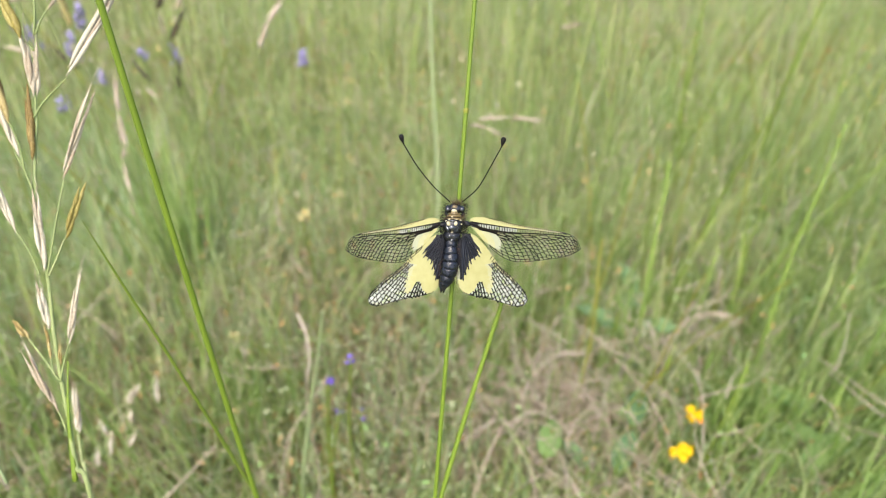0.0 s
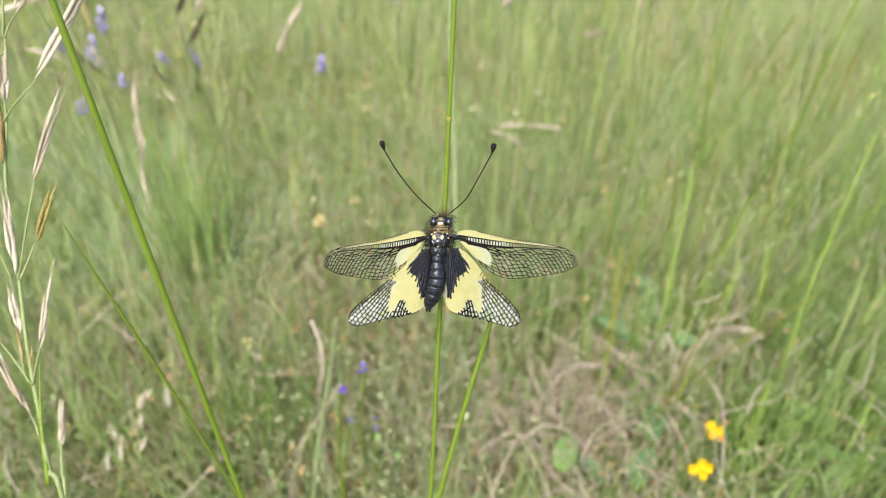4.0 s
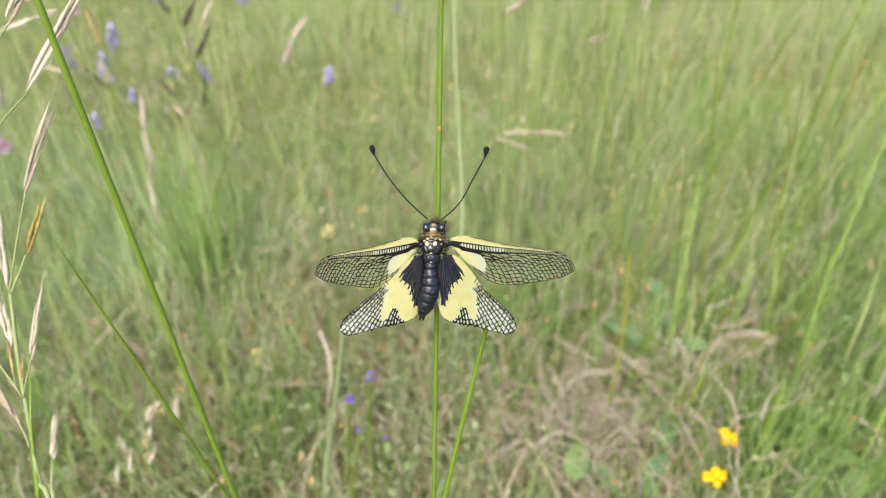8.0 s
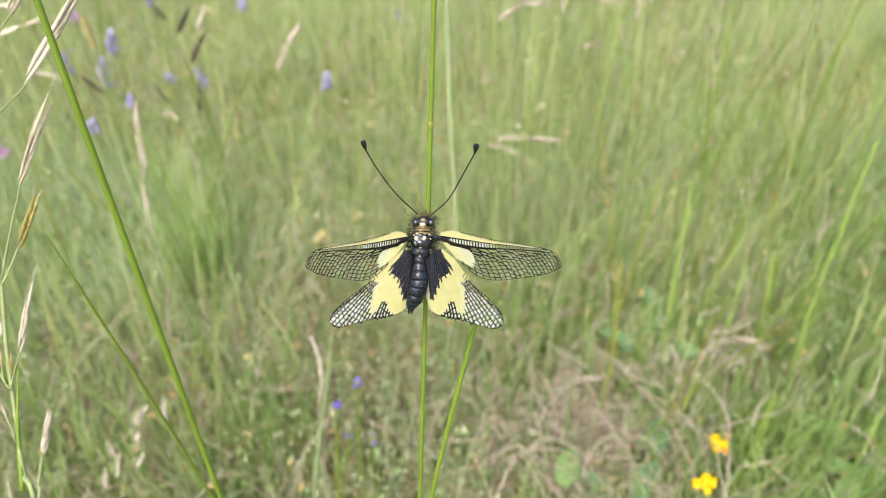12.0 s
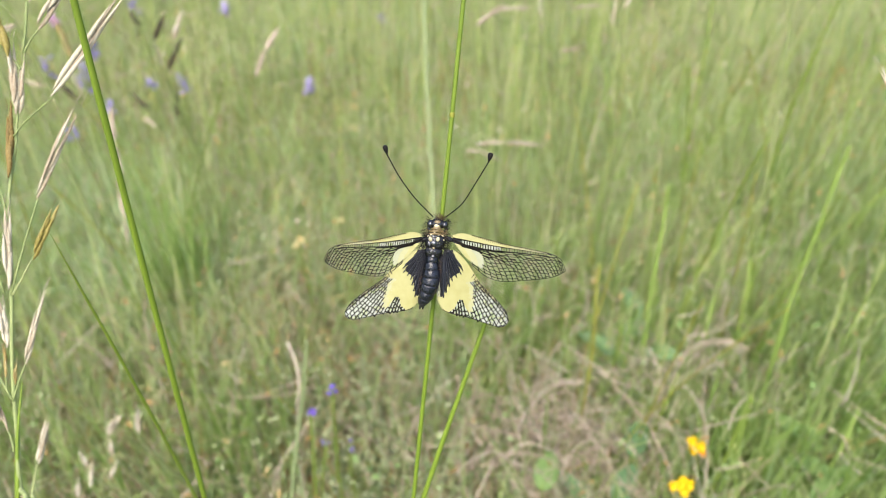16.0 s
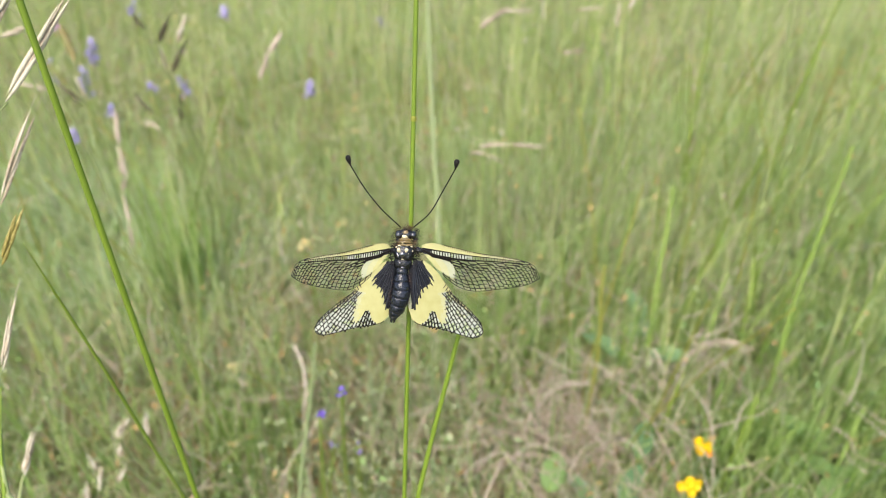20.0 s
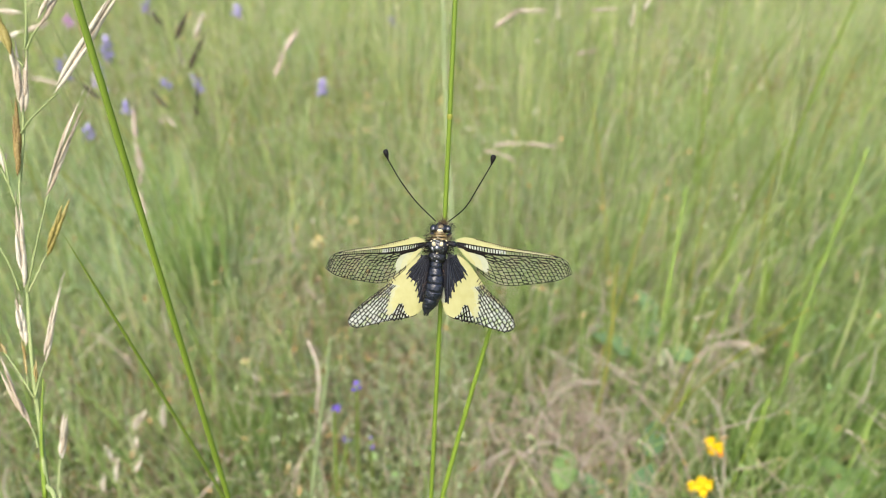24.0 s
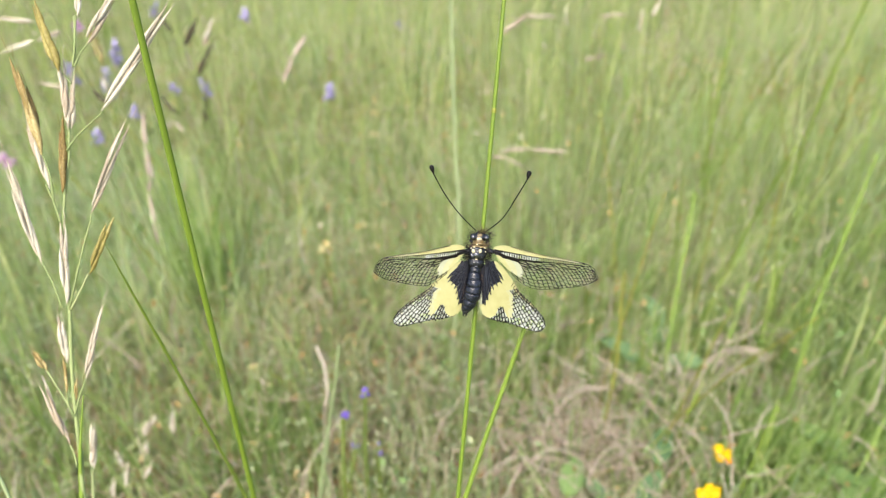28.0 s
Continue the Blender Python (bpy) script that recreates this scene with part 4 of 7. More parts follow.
# body
bm = bmesh.new()
ball(bm, mm(-0.45, -3.5, 0.0), (0.0022, 0.0026, 0.0019))
ball(bm, mm(-0.65, -5.8, 0.1), (0.0019, 0.0018, 0.0016))
ball(bm, mm(2.2, -3.0, 0.1), (0.0013, 0.0006, 0.0006), -0.25)
ball(bm, mm(-2.5, -3.3, 0.1), (0.0010, 0.0006, 0.0006), 0.25)
ball(bm, mm(-0.25, -1.4, 0.3), (0.0014, 0.0010, 0.0014))
part("thorax", bm, CHITIN, owlfly, "glossy black thorax")
for x, y, z, sx, sy, turn in ((-0.7, -3.75, 1.55, 0.8, 0.7, 0), (-1.55, -4.1, 1.15, 0.45, 0.85, 0.4), (0.35, -4.1, 1.15, 0.45, 0.85, -0.4), (-1.15, -5.55, 1.4, 0.42, 0.42, 0.2), (-0.3, -5.5, 1.4, 0.4, 0.4, -0.2), (-0.65, -6.5, 1.3, 0.5, 0.35, 0), (-0.6, -2.3, 1.5, 0.9, 0.32, 0)):
    part("thorax_lobe", ball(bmesh.new(), mm(x, y, z), (sx * 0.001, sy * 0.001, 0.00055), turn, seg=14, rings=10), GLOSSY_CHITIN, owlfly, "shiny blue-black hump")
bm = bmesh.new()
for y, r, wide, lift in ((-0.75, 0.00024, 1.1, 1.3), (-1.2, 0.00028, 1.35, 1.4), (-1.75, 0.0002, 1.5, 1.5)):
    tube(bm, [mm(wide * math.cos(a) - 0.25, y - 0.22 * abs(math.cos(a)), 0.35 + lift * math.sin(a)) for a in np.linspace(0.3, 2.84, 14)], r, 6)
part("collar", bm, AMBER, owlfly, "amber-ringed neck shield")
for x, y, z, sx, sy, t in ((-1.4, -2.95, 1.62, 0.42, 0.56, 0.35), (0.1, -2.9, 1.68, 0.4, 0.54, -0.25), (-1.25, -2.0, 1.5, 0.34, 0.2, 0.4), (0.15, -1.95, 1.6, 0.38, 0.2, -0.2), (1.05, -2.2, 1.2, 0.34, 0.16, -0.5), (-1.9, -2.4, 1.0, 0.34, 0.15, 0.6), (1.3, -3.1, 1.0, 0.2, 0.16, -0.5), (-1.9, -3.5, 0.9, 0.16, 0.2, 0.3), (0.55, -3.6, 1.35, 0.18, 0.14, 0), (-0.65, -4.75, 1.6, 0.3, 0.12, 0), (-0.65, -1.45, 1.65, 0.3, 0.16, 0)):
    part("thorax_spot", ball(bmesh.new(), mm(x, y, z), (sx * 0.001, sy * 0.001, 0.00035), t, seg=9, rings=6), SPOT, owlfly, "pale yellow mark")
spine = bow([mm(-0.75, -6.4, 0.3), mm(-0.85, -8.4, 0.5), mm(-0.85, -10.4, 0.6), mm(-1.0, -12.4, 0.6), mm(-1.5, -14.6, 0.5), mm(-2.25, -16.5, 0.3), mm(-2.4, -17.7, 0.2)], 66)


def girth(s):
    return 0.001 * float(np.interp(s, [0, 0.15, 0.32, 0.52, 0.72, 0.88, 0.97, 1], [1.2, 1.35, 1.75, 1.95, 1.6, 1.0, 0.6, 0.4]))


abdomen = part("abdomen", tube(bmesh.new(), spine, [girth(i / 65) * 0.92 for i in range(66)], 18), ABDOMEN, owlfly, "blue-black ringed abdomen")
cuts = [0, 0.13, 0.26, 0.39, 0.52, 0.65, 0.77, 0.88, 1.0]
for a, b in zip(cuts, cuts[1:]):
    ring = [a + (b - a) * f for f in (0, 0.12, 0.35, 0.65, 0.88, 0.97)]
    line = [spine[min(65, int(q * 65))].lerp(spine[min(65, int(q * 65) + 1)], q * 65 - int(q * 65)) for q in ring]
    part("abdomen_segment", tube(bmesh.new(), line, [girth(q) * w for q, w in zip(ring, (0.93, 0.98, 1.0, 1.01, 1.0, 0.92))], 20), ABDOMEN, abdomen, "shiny blue-black ring")
for x in (-1.0, 0.6):
    part("tail_clasper", tube(bmesh.new(), bow([mm(-2.35 + x * 0.2, -17.3, 0.3), mm(-2.4 + x * 0.4, -17.9, 0.3), mm(-2.5 + x * 0.2, -18.3, 0.2)], 6), [0.0003, 0.0003, 0.00028, 0.00022, 0.00015, 0.00008], 6), CHITIN, owlfly)
head = part("head", ball(bmesh.new(), mm(-0.1, 0.1, 0.3), (0.0015, 0.0012, 0.0012)), CHITIN, owlfly, "black hairy head with a yellow face")
part("brow", ball(bmesh.new(), mm(-0.25, -0.6, 1.15), (0.0008, 0.00038, 0.0004), seg=12, rings=8), AMBER, head, "amber band")
part("crown", ball(bmesh.new(), mm(-0.15, 0.5, 1.1), (0.0007, 0.0005, 0.0004), seg=12, rings=8), AMBER, head, "amber crown")
part("face_patch", ball(bmesh.new(), mm(-0.25, -0.2, 1.3), (0.00062, 0.0004, 0.0003), seg=12, rings=8), SPOT, head, "yellow face patch")
for s, x in ((-1, -1.6), (1, 1.35)):
    part("eye", ball(bmesh.new(), mm(x, 0.0, 0.55), (0.00072, 0.00085, 0.0009), s * 0.3), EYE, head, "glossy dark grey compound eye")
for s, pts, club in ((-1, [(-1.2, 1.6, 0.9), (-5.0, 5.2, 1.6), (-8.3, 9.3, 2.0), (-11.0, 13.6, 2.2)], (-11.5, 15.1, 2.2)), (1, [(1.4, 1.6, 0.9), (4.6, 4.7, 1.6), (7.1, 9.2, 2.0), (9.3, 13.4, 2.2)], (9.6, 14.9, 2.2))):
    ant = part("antenna", tube(bmesh.new(), bow([mm(*p) for p in pts], 30), 0.000125, 7), HAIR, owlfly, "long thin black antenna")
    end, top = mm(*pts[-1]), mm(*club)
    d = (top - end)
    part("club", tube(bmesh.new(), [end + d * k for k in (-0.1, 0.15, 0.5, 0.9, 1.15, 1.25)], [0.00013, 0.0002, 0.00042, 0.00056, 0.00046, 0.0002], 10), HAIR, ant, "black pear-shaped club")


def tuft(name, n, centre, spread, way, fan, length, thick, material, label, seed):
    rnd = random.Random(seed)
    bm = bmesh.new()
    for _ in range(n):
        p = mm(centre[0] + rnd.gauss(0, spread[0]), centre[1] + rnd.gauss(0, spread[1]), centre[2] + rnd.gauss(0, spread[2]))
        d = (Vector(way) + Vector((rnd.gauss(0, fan), rnd.gauss(0, fan), rnd.gauss(0, fan)))).normalized()
        l = length * rnd.uniform(0.5, 1.1) * 0.001
        tube(bm, [p, p + d * l * 0.5, p + d * l + Vector((0, 0, -0.1 * l))], [thick, thick * 0.7, thick * 0.15], 3)
    return part(name, bm, material, owlfly, label)


tuft("crest_hair", 120, (0.1, 1.0, 0.6), (0.7, 0.25, 0.5), (0, 1, 0.25), 0.5, 1.9, 0.00003, BROWN_HAIR, "rusty brown hair crest", 1)
for s in (-1, 1):
    tuft("cheek_hair", 60, (s * 1.8, 0.3, 0.3), (0.35, 0.6, 0.4), (s, 0.25, 0.1), 0.4, 1.3, 0.000035, HAIR, "bristly black hair", 2 + s)
    tuft("flank_hair", 260, (s * 2.2 - 0.4, -3.7, 0.4), (0.4, 1.5, 0.5), (s, -0.3, 0.3), 0.5, 1.2, 0.000035, HAIR, "bristly black hair", 5 + s)
    tuft("neck_hair", 70, (s * 1.6 - 0.2, -1.7, 0.6), (0.35, 0.4, 0.4), (s, 0.4, 0.3), 0.5, 1.1, 0.00003, BROWN_HAIR, "golden brown hair", 9 + s)
    tuft("side_hair", 130, (s * 1.6 - 1.1, -11.6, 0.3), (0.2, 2.6, 0.4), (s, -0.6, 0.2), 0.4, 0.8, 0.000025, BROWN_HAIR, "short brown hair", 12 + s)
tuft("belly_hair", 90, (-1.2, -11.8, 1.9), (1.0, 3.0, 0.3), (0, -0.8, 0.7), 0.5, 0.9, 0.00003, HAIR, "fine black hair", 33)
tuft("back_hair", 150, (-0.5, -4.6, 1.5), (1.1, 1.6, 0.25), (0, -0.3, 1), 0.7, 0.7, 0.00003, HAIR, "bristly black hair", 21)
for s in (-1, 1):
    for k, y in enumerate((-1.6, -3.2, -5.0)):
        part("leg", tube(bmesh.new(), bow([mm(s * 1.3 - 0.2, y, -1.0), mm(s * 2.0, y - 0.2 + 0.6 * (1 - k), -2.4), mm(s * 0.5 + 0.6, y + 0.6 * (1 - k), -3.5)], 10), [0.0003] * 5 + [0.00018] * 5, 6), CHITIN, owlfly, "thin black leg holding the stem")


# ---- spikelets ----
def husk_mesh(A, d, side, L, s0, length, off, lean, w, zz, awn, bend, frame_of, depth):
    verts, faces = [], []
    NS, NR = 8, 6
    for i in range(NS + 1):
        s = i / NS
        r = w * 0.5 * math.sin(math.pi * min(1, s ** 0.85 * 0.95 + 0.05)) ** 1.0
        c = A + d * (s0 * L + s * length) + side * (off * min(1, s * 3 + 0.3) + lean * s * length)
        for j in range(NR):
            t = 2 * math.pi * j / NR
            verts.append(frame_of(c.x + side.x * r * math.cos(t), c.y + side.y * r * math.cos(t), depth + zz + 0.8 * r * math.sin(t)))
    for i in range(NS):
        for j in range(NR):
            faces.append((i * NR + j, i * NR + (j + 1) % NR, (i + 1) * NR + (j + 1) % NR, (i + 1) * NR + j))
    tip = A + d * (s0 * L + length) + side * (off + lean * length)
    k1 = len(verts)
    for c, r in ((tip + d * awn * L * 0.4, 0.085), (tip + d * awn * L + side * bend * L, 0.03)):
        for j in range(3):
            verts.append(frame_of(c.x + side.x * r * math.cos(2.09 * j), c.y + side.y * r * math.cos(2.09 * j), depth + zz + r * math.sin(2.09 * j)))
    last = NS * NR
    for j in range(3):
        faces.append((last + 2 * j, last + (2 * j + 2) % NR, k1 + (j + 1) % 3, k1 + j))
        faces.append((k1 + j, k1 + (j + 1) % 3, k1 + 3 + (j + 1) % 3, k1 + 3 + j))
    return verts, faces


def spikelet(parent, a, b, width, material, frame_of, florets=7, depth=0.0, seed=0, awn=0.25, split=True):
    """A brome spikelet from its foot a to its tip b, of overlapping boat-shaped husks; frame_of places (across, up, towards) millimetres."""
    rnd = random.Random(seed * 31 + florets)
    A, B = Vector(a), Vector(b)
    d = B - A
    L = d.length
    d = d.normalized()
    side = Vector((d.y, -d.x))
    body, verts, faces = None, [], []
    for k in range(florets):
        sgn = (-1) ** k
        v, f = husk_mesh(A, d, side, L, 0.58 * k / florets, L * rnd.uniform(0.44, 0.56), sgn * width * 0.11 * (1 - 0.4 * k / florets), sgn * rnd.uniform(0.0, 0.05), width * (rnd.uniform(0.3, 0.4) if florets > 6 else rnd.uniform(0.42, 0.54)) * (1 - 0.25 * k / florets),
                         rnd.uniform(-0.2, 0.3) * width, awn * rnd.uniform(0.5, 1.0), rnd.uniform(-0.03, 0.03), frame_of, depth)
        if split:
            ob = raw("spikelet" if body is None else "husk", v, f, material, parent if body is None else body)
            body = body or ob
        else:
            n = len(verts)
            verts += v
            faces += [tuple(q + n for q in t) for t in f]
    return body or raw("spikelet", verts, faces, material, parent)


def twig(parent, pts, r, frame_of, material, name="branch", depth=0.0):
    line = bow([frame_of(x, y, depth) for x, y in pts], max(8, 4 * len(pts)))
    n = len(line)
    return part(name, tube(bmesh.new(), line, [r * (1.0 - 0.35 * i / n) for i in range(n)], 7), material, parent)


def pane(origin, base):
    """Places millimetres across, up and towards the viewer's side, about a point of a plant rooted at base."""
    o = Vector(origin) - Vector(base)

    def put(x, y, z):
        return o + Vector((x, 0.572 * y - 0.82 * z, 0.82 * y + 0.572 * z)) * 0.001
    return put


brome = tagged(new("brome"), "ripening brome grass with straw-pink and brown spikelets", "plant")
brome.location = BROME_BASE
on = pane(BROME_REF, BROME_BASE)
line = bow([Vector((0, 0, -0.02)), on(-1.5, -70, -6), on(-3.0, -46, 0), on(-4.0, -34.5, 0), on(-5.1, -25.3, 0), on(-6.1, -13.8, 0), on(-6.6, -1.4, 0), on(-7.5, 13.8, 0), on(-8.2, 21.4, 0), on(-7.9, 28.3, 0), on(-6.9, 37.3, 0), on(-6.8, 44.2, 0), on(-5.6, 60, 0), on(-5.8, 72, 0)], 80)
part("culm", tube(bmesh.new(), line, [0.00065 - 0.0000055 * i for i in range(80)], 8), PALE_STEM, brome, "slender pale green axis")
spikelet(brome, (-8.2, 57.8), (-15.4, 76.5), 4.0, OLIVE_HUSK, on, 5, 1.5, 1)
spikelet(brome, (-12.6, 37.7), (-20.6, 62.3), 3.8, BROWN_HUSK, on, 6, 1.0, 2)
spikelet(brome, (-11.6, 29.6), (-17.8, 49.0), 2.4, HUSK, on, 5, 0.5, 3)
spikelet(brome, (-7.9, 28.6), (-9.0, 48.0), 3.2, BROWN_HUSK, on, 5, 0.5, 4)
spikelet(brome, (-6.9, 44.2), (-8.8, 62.9), 3.6, HUSK, on, 8, 0.6, 5)
spikelet(brome, (-6.4, 44.5), (-5.8, 58.0), 2.4, HUSK, on, 5, 0, 6)
spikelet(brome, (1.6, 48.6), (18.8, 75.2), 3.4, HUSK, on, 9, 1.2, 7)
spikelet(brome, (-1.6, 23.6), (8.0, 46.8), 2.9, HUSK, on, 8, 0.8, 8)
spikelet(brome, (-1.4, 9.0), (4.2, 24.0), 2.8, OLIVE_HUSK, on, 5, 0.8, 9)
spikelet(brome, (-13.3, 11.2), (-22.0, 37.0), 3.3, HUSK, on, 7, 1.0, 10)
spikelet(brome, (-6.8, 1.6), (-7.9, 21.3), 3.4, HUSK, on, 8, 1.0, 11)
spikelet(brome, (-7.2, -12.7), (-8.7, -0.3), 2.6, HUSK, on, 6, 0.6, 12)
spikelet(brome, (-2.4, -16.6), (2.0, 2.2), 2.6, HUSK, on, 8, 0.9, 13)
spikelet(brome, (-6.9, -19.9), (-8.0, -10.0), 1.5, BROWN_HUSK, on, 4, 0.6, 14)
spikelet(brome, (-4.7, -21.7), (-4.4, -15.2), 1.2, BROWN_HUSK, on, 3, 0.9, 15)
spikelet(brome, (-6.0, -32.8), (-13.4, -15.8), 3.0, HUSK, on, 7, 1.0, 16)
spikelet(brome, (-5.1, 71.9), (-4.3, 84.3), 3.0, HUSK, on, 7, 0.4, 17)
spikelet(brome, (-2.2, 65.0), (6.0, 80.0), 3.6, HUSK, on, 7, 1.0, 18)
spikelet(brome, (-11.8, -14.7), (-15.6, -9.1), 2.4, BROWN_HUSK, on, 4, 1.0, 19)
spikelet(brome, (-19.6, 84.3), (-12.7, 96.7), 3, HUSK, on, 6, 0, 20)
twig(brome, [(-7.2, 39.0), (-4.4, 42.8), (1.8, 48.6)], 0.00028, on, PALE_STEM, depth=0.6)
twig(brome, [(-6.5, 0.3), (-3.6, 13.1), (-0.8, 24.0)], 0.00028, on, PALE_STEM, depth=0.6)
twig(brome, [(-6.1, 0.3), (-4.1, 4.1), (-1.8, 9.1)], 0.00028, on, PALE_STEM, depth=0.6)
twig(brome, [(-8.2, 0.7), (-10.5, 6.9), (-13.4, 12.2)], 0.00028, on, PALE_STEM, depth=0.6)
twig(brome, [(-4.4, -37.6), (-5.0, -35.2), (-6.0, -32.7)], 0.00028, on, PALE_STEM, depth=0.6)
twig(brome, [(-5.4, 59.4), (-4.0, 62.6), (-2.2, 65.1)], 0.00028, on, PALE_STEM, depth=0.6)
twig(brome, [(-5.8, 59.4), (-5.3, 65.0), (-5.1, 72.1)], 0.00028, on, PALE_STEM, depth=0.6)
twig(brome, [(-8.6, 21.4), (-10.2, 26.3), (-12.2, 30.7)], 0.00028, on, PALE_STEM, depth=0.6)
twig(brome, [(-10.2, 26.5), (-11.3, 33.2), (-13.1, 38.0)], 0.00028, on, PALE_STEM, depth=0.6)
twig(brome, [(-6.1, 55.3), (-7.2, 56.8), (-8.3, 58.0)], 0.00028, on, PALE_STEM, depth=0.6)
twig(brome, [(-5.3, -25.2), (-6.6, -22.8), (-6.9, -19.6)], 0.00028, on, PALE_STEM, depth=0.6)
twig(brome, [(-5.1, -25.6), (-4.0, -21.5), (-2.4, -16.5)], 0.00028, on, PALE_STEM, depth=0.6)
twig(brome, [(-6.0, -24.0), (-8.6, -19.6), (-11.9, -14.6)], 0.00028, on, PALE_STEM, depth=0.6)
twig(brome, [(-28.0, -29.5), (-23.8, -39.0), (-19.0, -49.0)], 0.0006, on, WHITE_STEM, "dead_leaf", 1.0)
part("sheath_leaf", tube(bmesh.new(), bow([on(-3.2, -50, 0.5), on(-3.6, -35, 0.8), on(-3.0, -20.7, 0.6)], 14), [0.0007 - 0.00004 * i for i in range(14)], 6, 0.4), STEM, brome, "short green leaf")

stalk = tagged(new("small_brome"), "single pinkish brome spikelet on a thin stalk", "plant")
stalk.location = STALK_BASE
on = pane(STALK_REF, STALK_BASE)
part("culm", tube(bmesh.new(), bow([Vector((0, 0, -0.01)), on(0.5, -40, -2), on(0.1, -20.6, 0), on(-0.3, -12, 0)], 30), [0.0006 - 0.00001 * i for i in range(30)], 7), PALE_STEM, stalk)
spikelet(stalk, (-0.4, -12.5), (0.2, 1.5), 3.4, HUSK, on, 8, seed=41, awn=0.12)

edge_brome = tagged(new("edge_brome"), "straw-coloured brome spikelets nodding at the meadow's edge", "plant")
edge_brome.location = RIGHT_BASE
on = pane(RIGHT_REF, RIGHT_BASE)
part("culm", tube(bmesh.new(), bow([Vector((0, 0, -0.01)), on(22, -60, 0), on(16, -32, 0), on(12, -21, 0)], 30), [0.0007 - 0.00001 * i for i in range(30)], 7), PALE_STEM, edge_brome)
spikelet(edge_brome, (11, -21), (0, 0), 4.0, HUSK, on, 9, seed=51, awn=0.12)
spikelet(edge_brome, (13, -20), (7, -6), 3.0, HUSK, on, 6, seed=52, awn=0.1)
spikelet(edge_brome, (14, -26), (3, -13.5), 2.6, BROWN_HUSK, on, 6, seed=53, awn=0.1)


# ---- plants that stand still ----
def rooted(pts, dip=0.012):
    """Goes on from the last point down into the soil."""
    p = [Vector(q) for q in pts]
    e = p[-1]
    d = (p[-1] - p[-2]).normalized()
    run = min((e.z + dip) / max(-d.z, 0.25), 0.05)
    foot = Vector((e.x + d.x * run * 0.8, e.y + d.y * run * 0.8, -dip))
    return p + [(e + foot) / 2, foot]


def grass_stem(name, pts, r0, r1, material, label, category="plant", foot=True):
    p = rooted(pts) if foot else [Vector(q) for q in pts]
    o = p[-1].copy()
    n = 10 * len(p)
    root = new(name)
    root.location = o
    part("culm", tube(bmesh.new(), bow([q - o for q in p], n), list(np.linspace(r0, r1, n)), 7), material, root)
    return tagged(root, label, category)


def seed_spike(name, head_pts, width, husk, stem_mat, label, reach=0.07, florets=9, count=1):
    """A seed head along head_pts (tip last) on a thin stalk down to the soil."""
    p = [Vector(q) for q in head_pts]
    foot = Vector((p[0].x + 0.01, p[0].y + reach * 0.3, -0.01))
    root = new(name)
    root.location = foot
    part("culm", tube(bmesh.new(), bow([foot - foot, (p[0] - foot) * 0.55 + Vector((0.006, 0, 0)), p[0] - foot, *[q - foot for q in p[1:]]], 40), list(np.linspace(0.0007, 0.0003, 40)), 6), stem_mat, root)
    for k, (a, b) in enumerate(zip(p, p[1:])):
        for c in range(count):
            u = (b - a)
            m = a - foot

            def put(x, y, z, m=m):
                return m + Vector((x, y * 0.572 - z * 0.82, y * 0.82 + z * 0.572)) * 0.001
            up = u.dot(Vector((0, 0.572, 0.82))) * 1000
            spikelet(root, (c * width * 0.3, 0), (u.x * 1000 * 1.1 + c * width * 0.4, up * 1.1), width, husk, put, florets, seed=k * 7 + c + len(label), awn=0.08, split=False)
    return tagged(root, label, "plant")


pale_grass = grass_stem("pale_plant", [(0.006, 0.455, 0.255), (0.008, 0.42, 0.197), (0.010, 0.395, 0.160), (0.012, 0.375, 0.128), (0.012, 0.355, 0.09), (0.008, 0.335, 0.045)], 0.0011, 0.0012, WHITE_STEM, "pale green grass stem among the meadow")
grass_stem("stubble_plant", [(-0.047, 0.242, 0.138), (-0.051, 0.236, 0.11), (-0.056, 0.23, 0.084), (-0.061, 0.219, 0.052)], 0.0007, 0.0013, WHITE_STEM, "pale green stubble stem standing in the herbs")
grass_stem("curled_plant", [(-0.068, 0.283, 0.099), (-0.063, 0.274, 0.092), (-0.061, 0.266, 0.082), (-0.063, 0.262, 0.070), (-0.066, 0.266, 0.045), (-0.067, 0.268, 0.02)], 0.0008, 0.0003, PALE_STRAW, "curled dry pinkish grass leaf", "dry leaf")
grass_stem("slanting_plant", [(-0.113, 0.318, 0.048), (-0.102, 0.314, 0.041), (-0.084, 0.305, 0.027), (-0.070, 0.298, 0.016)], 0.0007, 0.0009, YELLOW_STEM, "yellowing thin stem slanting through the herbs")
o = pale_grass.location
part("strap_leaf", tube(bmesh.new(), bow([Vector(q) - o for q in ((0.012, 0.362, 0.105), (0.002, 0.352, 0.100), (-0.012, 0.345, 0.102), (-0.026, 0.342, 0.107))], 16), [0.0018 - 0.00008 * i for i in range(16)], 6, 0.4), PALE_STEM, pale_grass, "pale green strap-shaped leaf")


def tall_stems(rows):
    for pts, r, mat, lab in rows:
        tagged(grass_stem("tall_plant", pts, r * 0.6, r, mat, lab), group="tall grass stems")


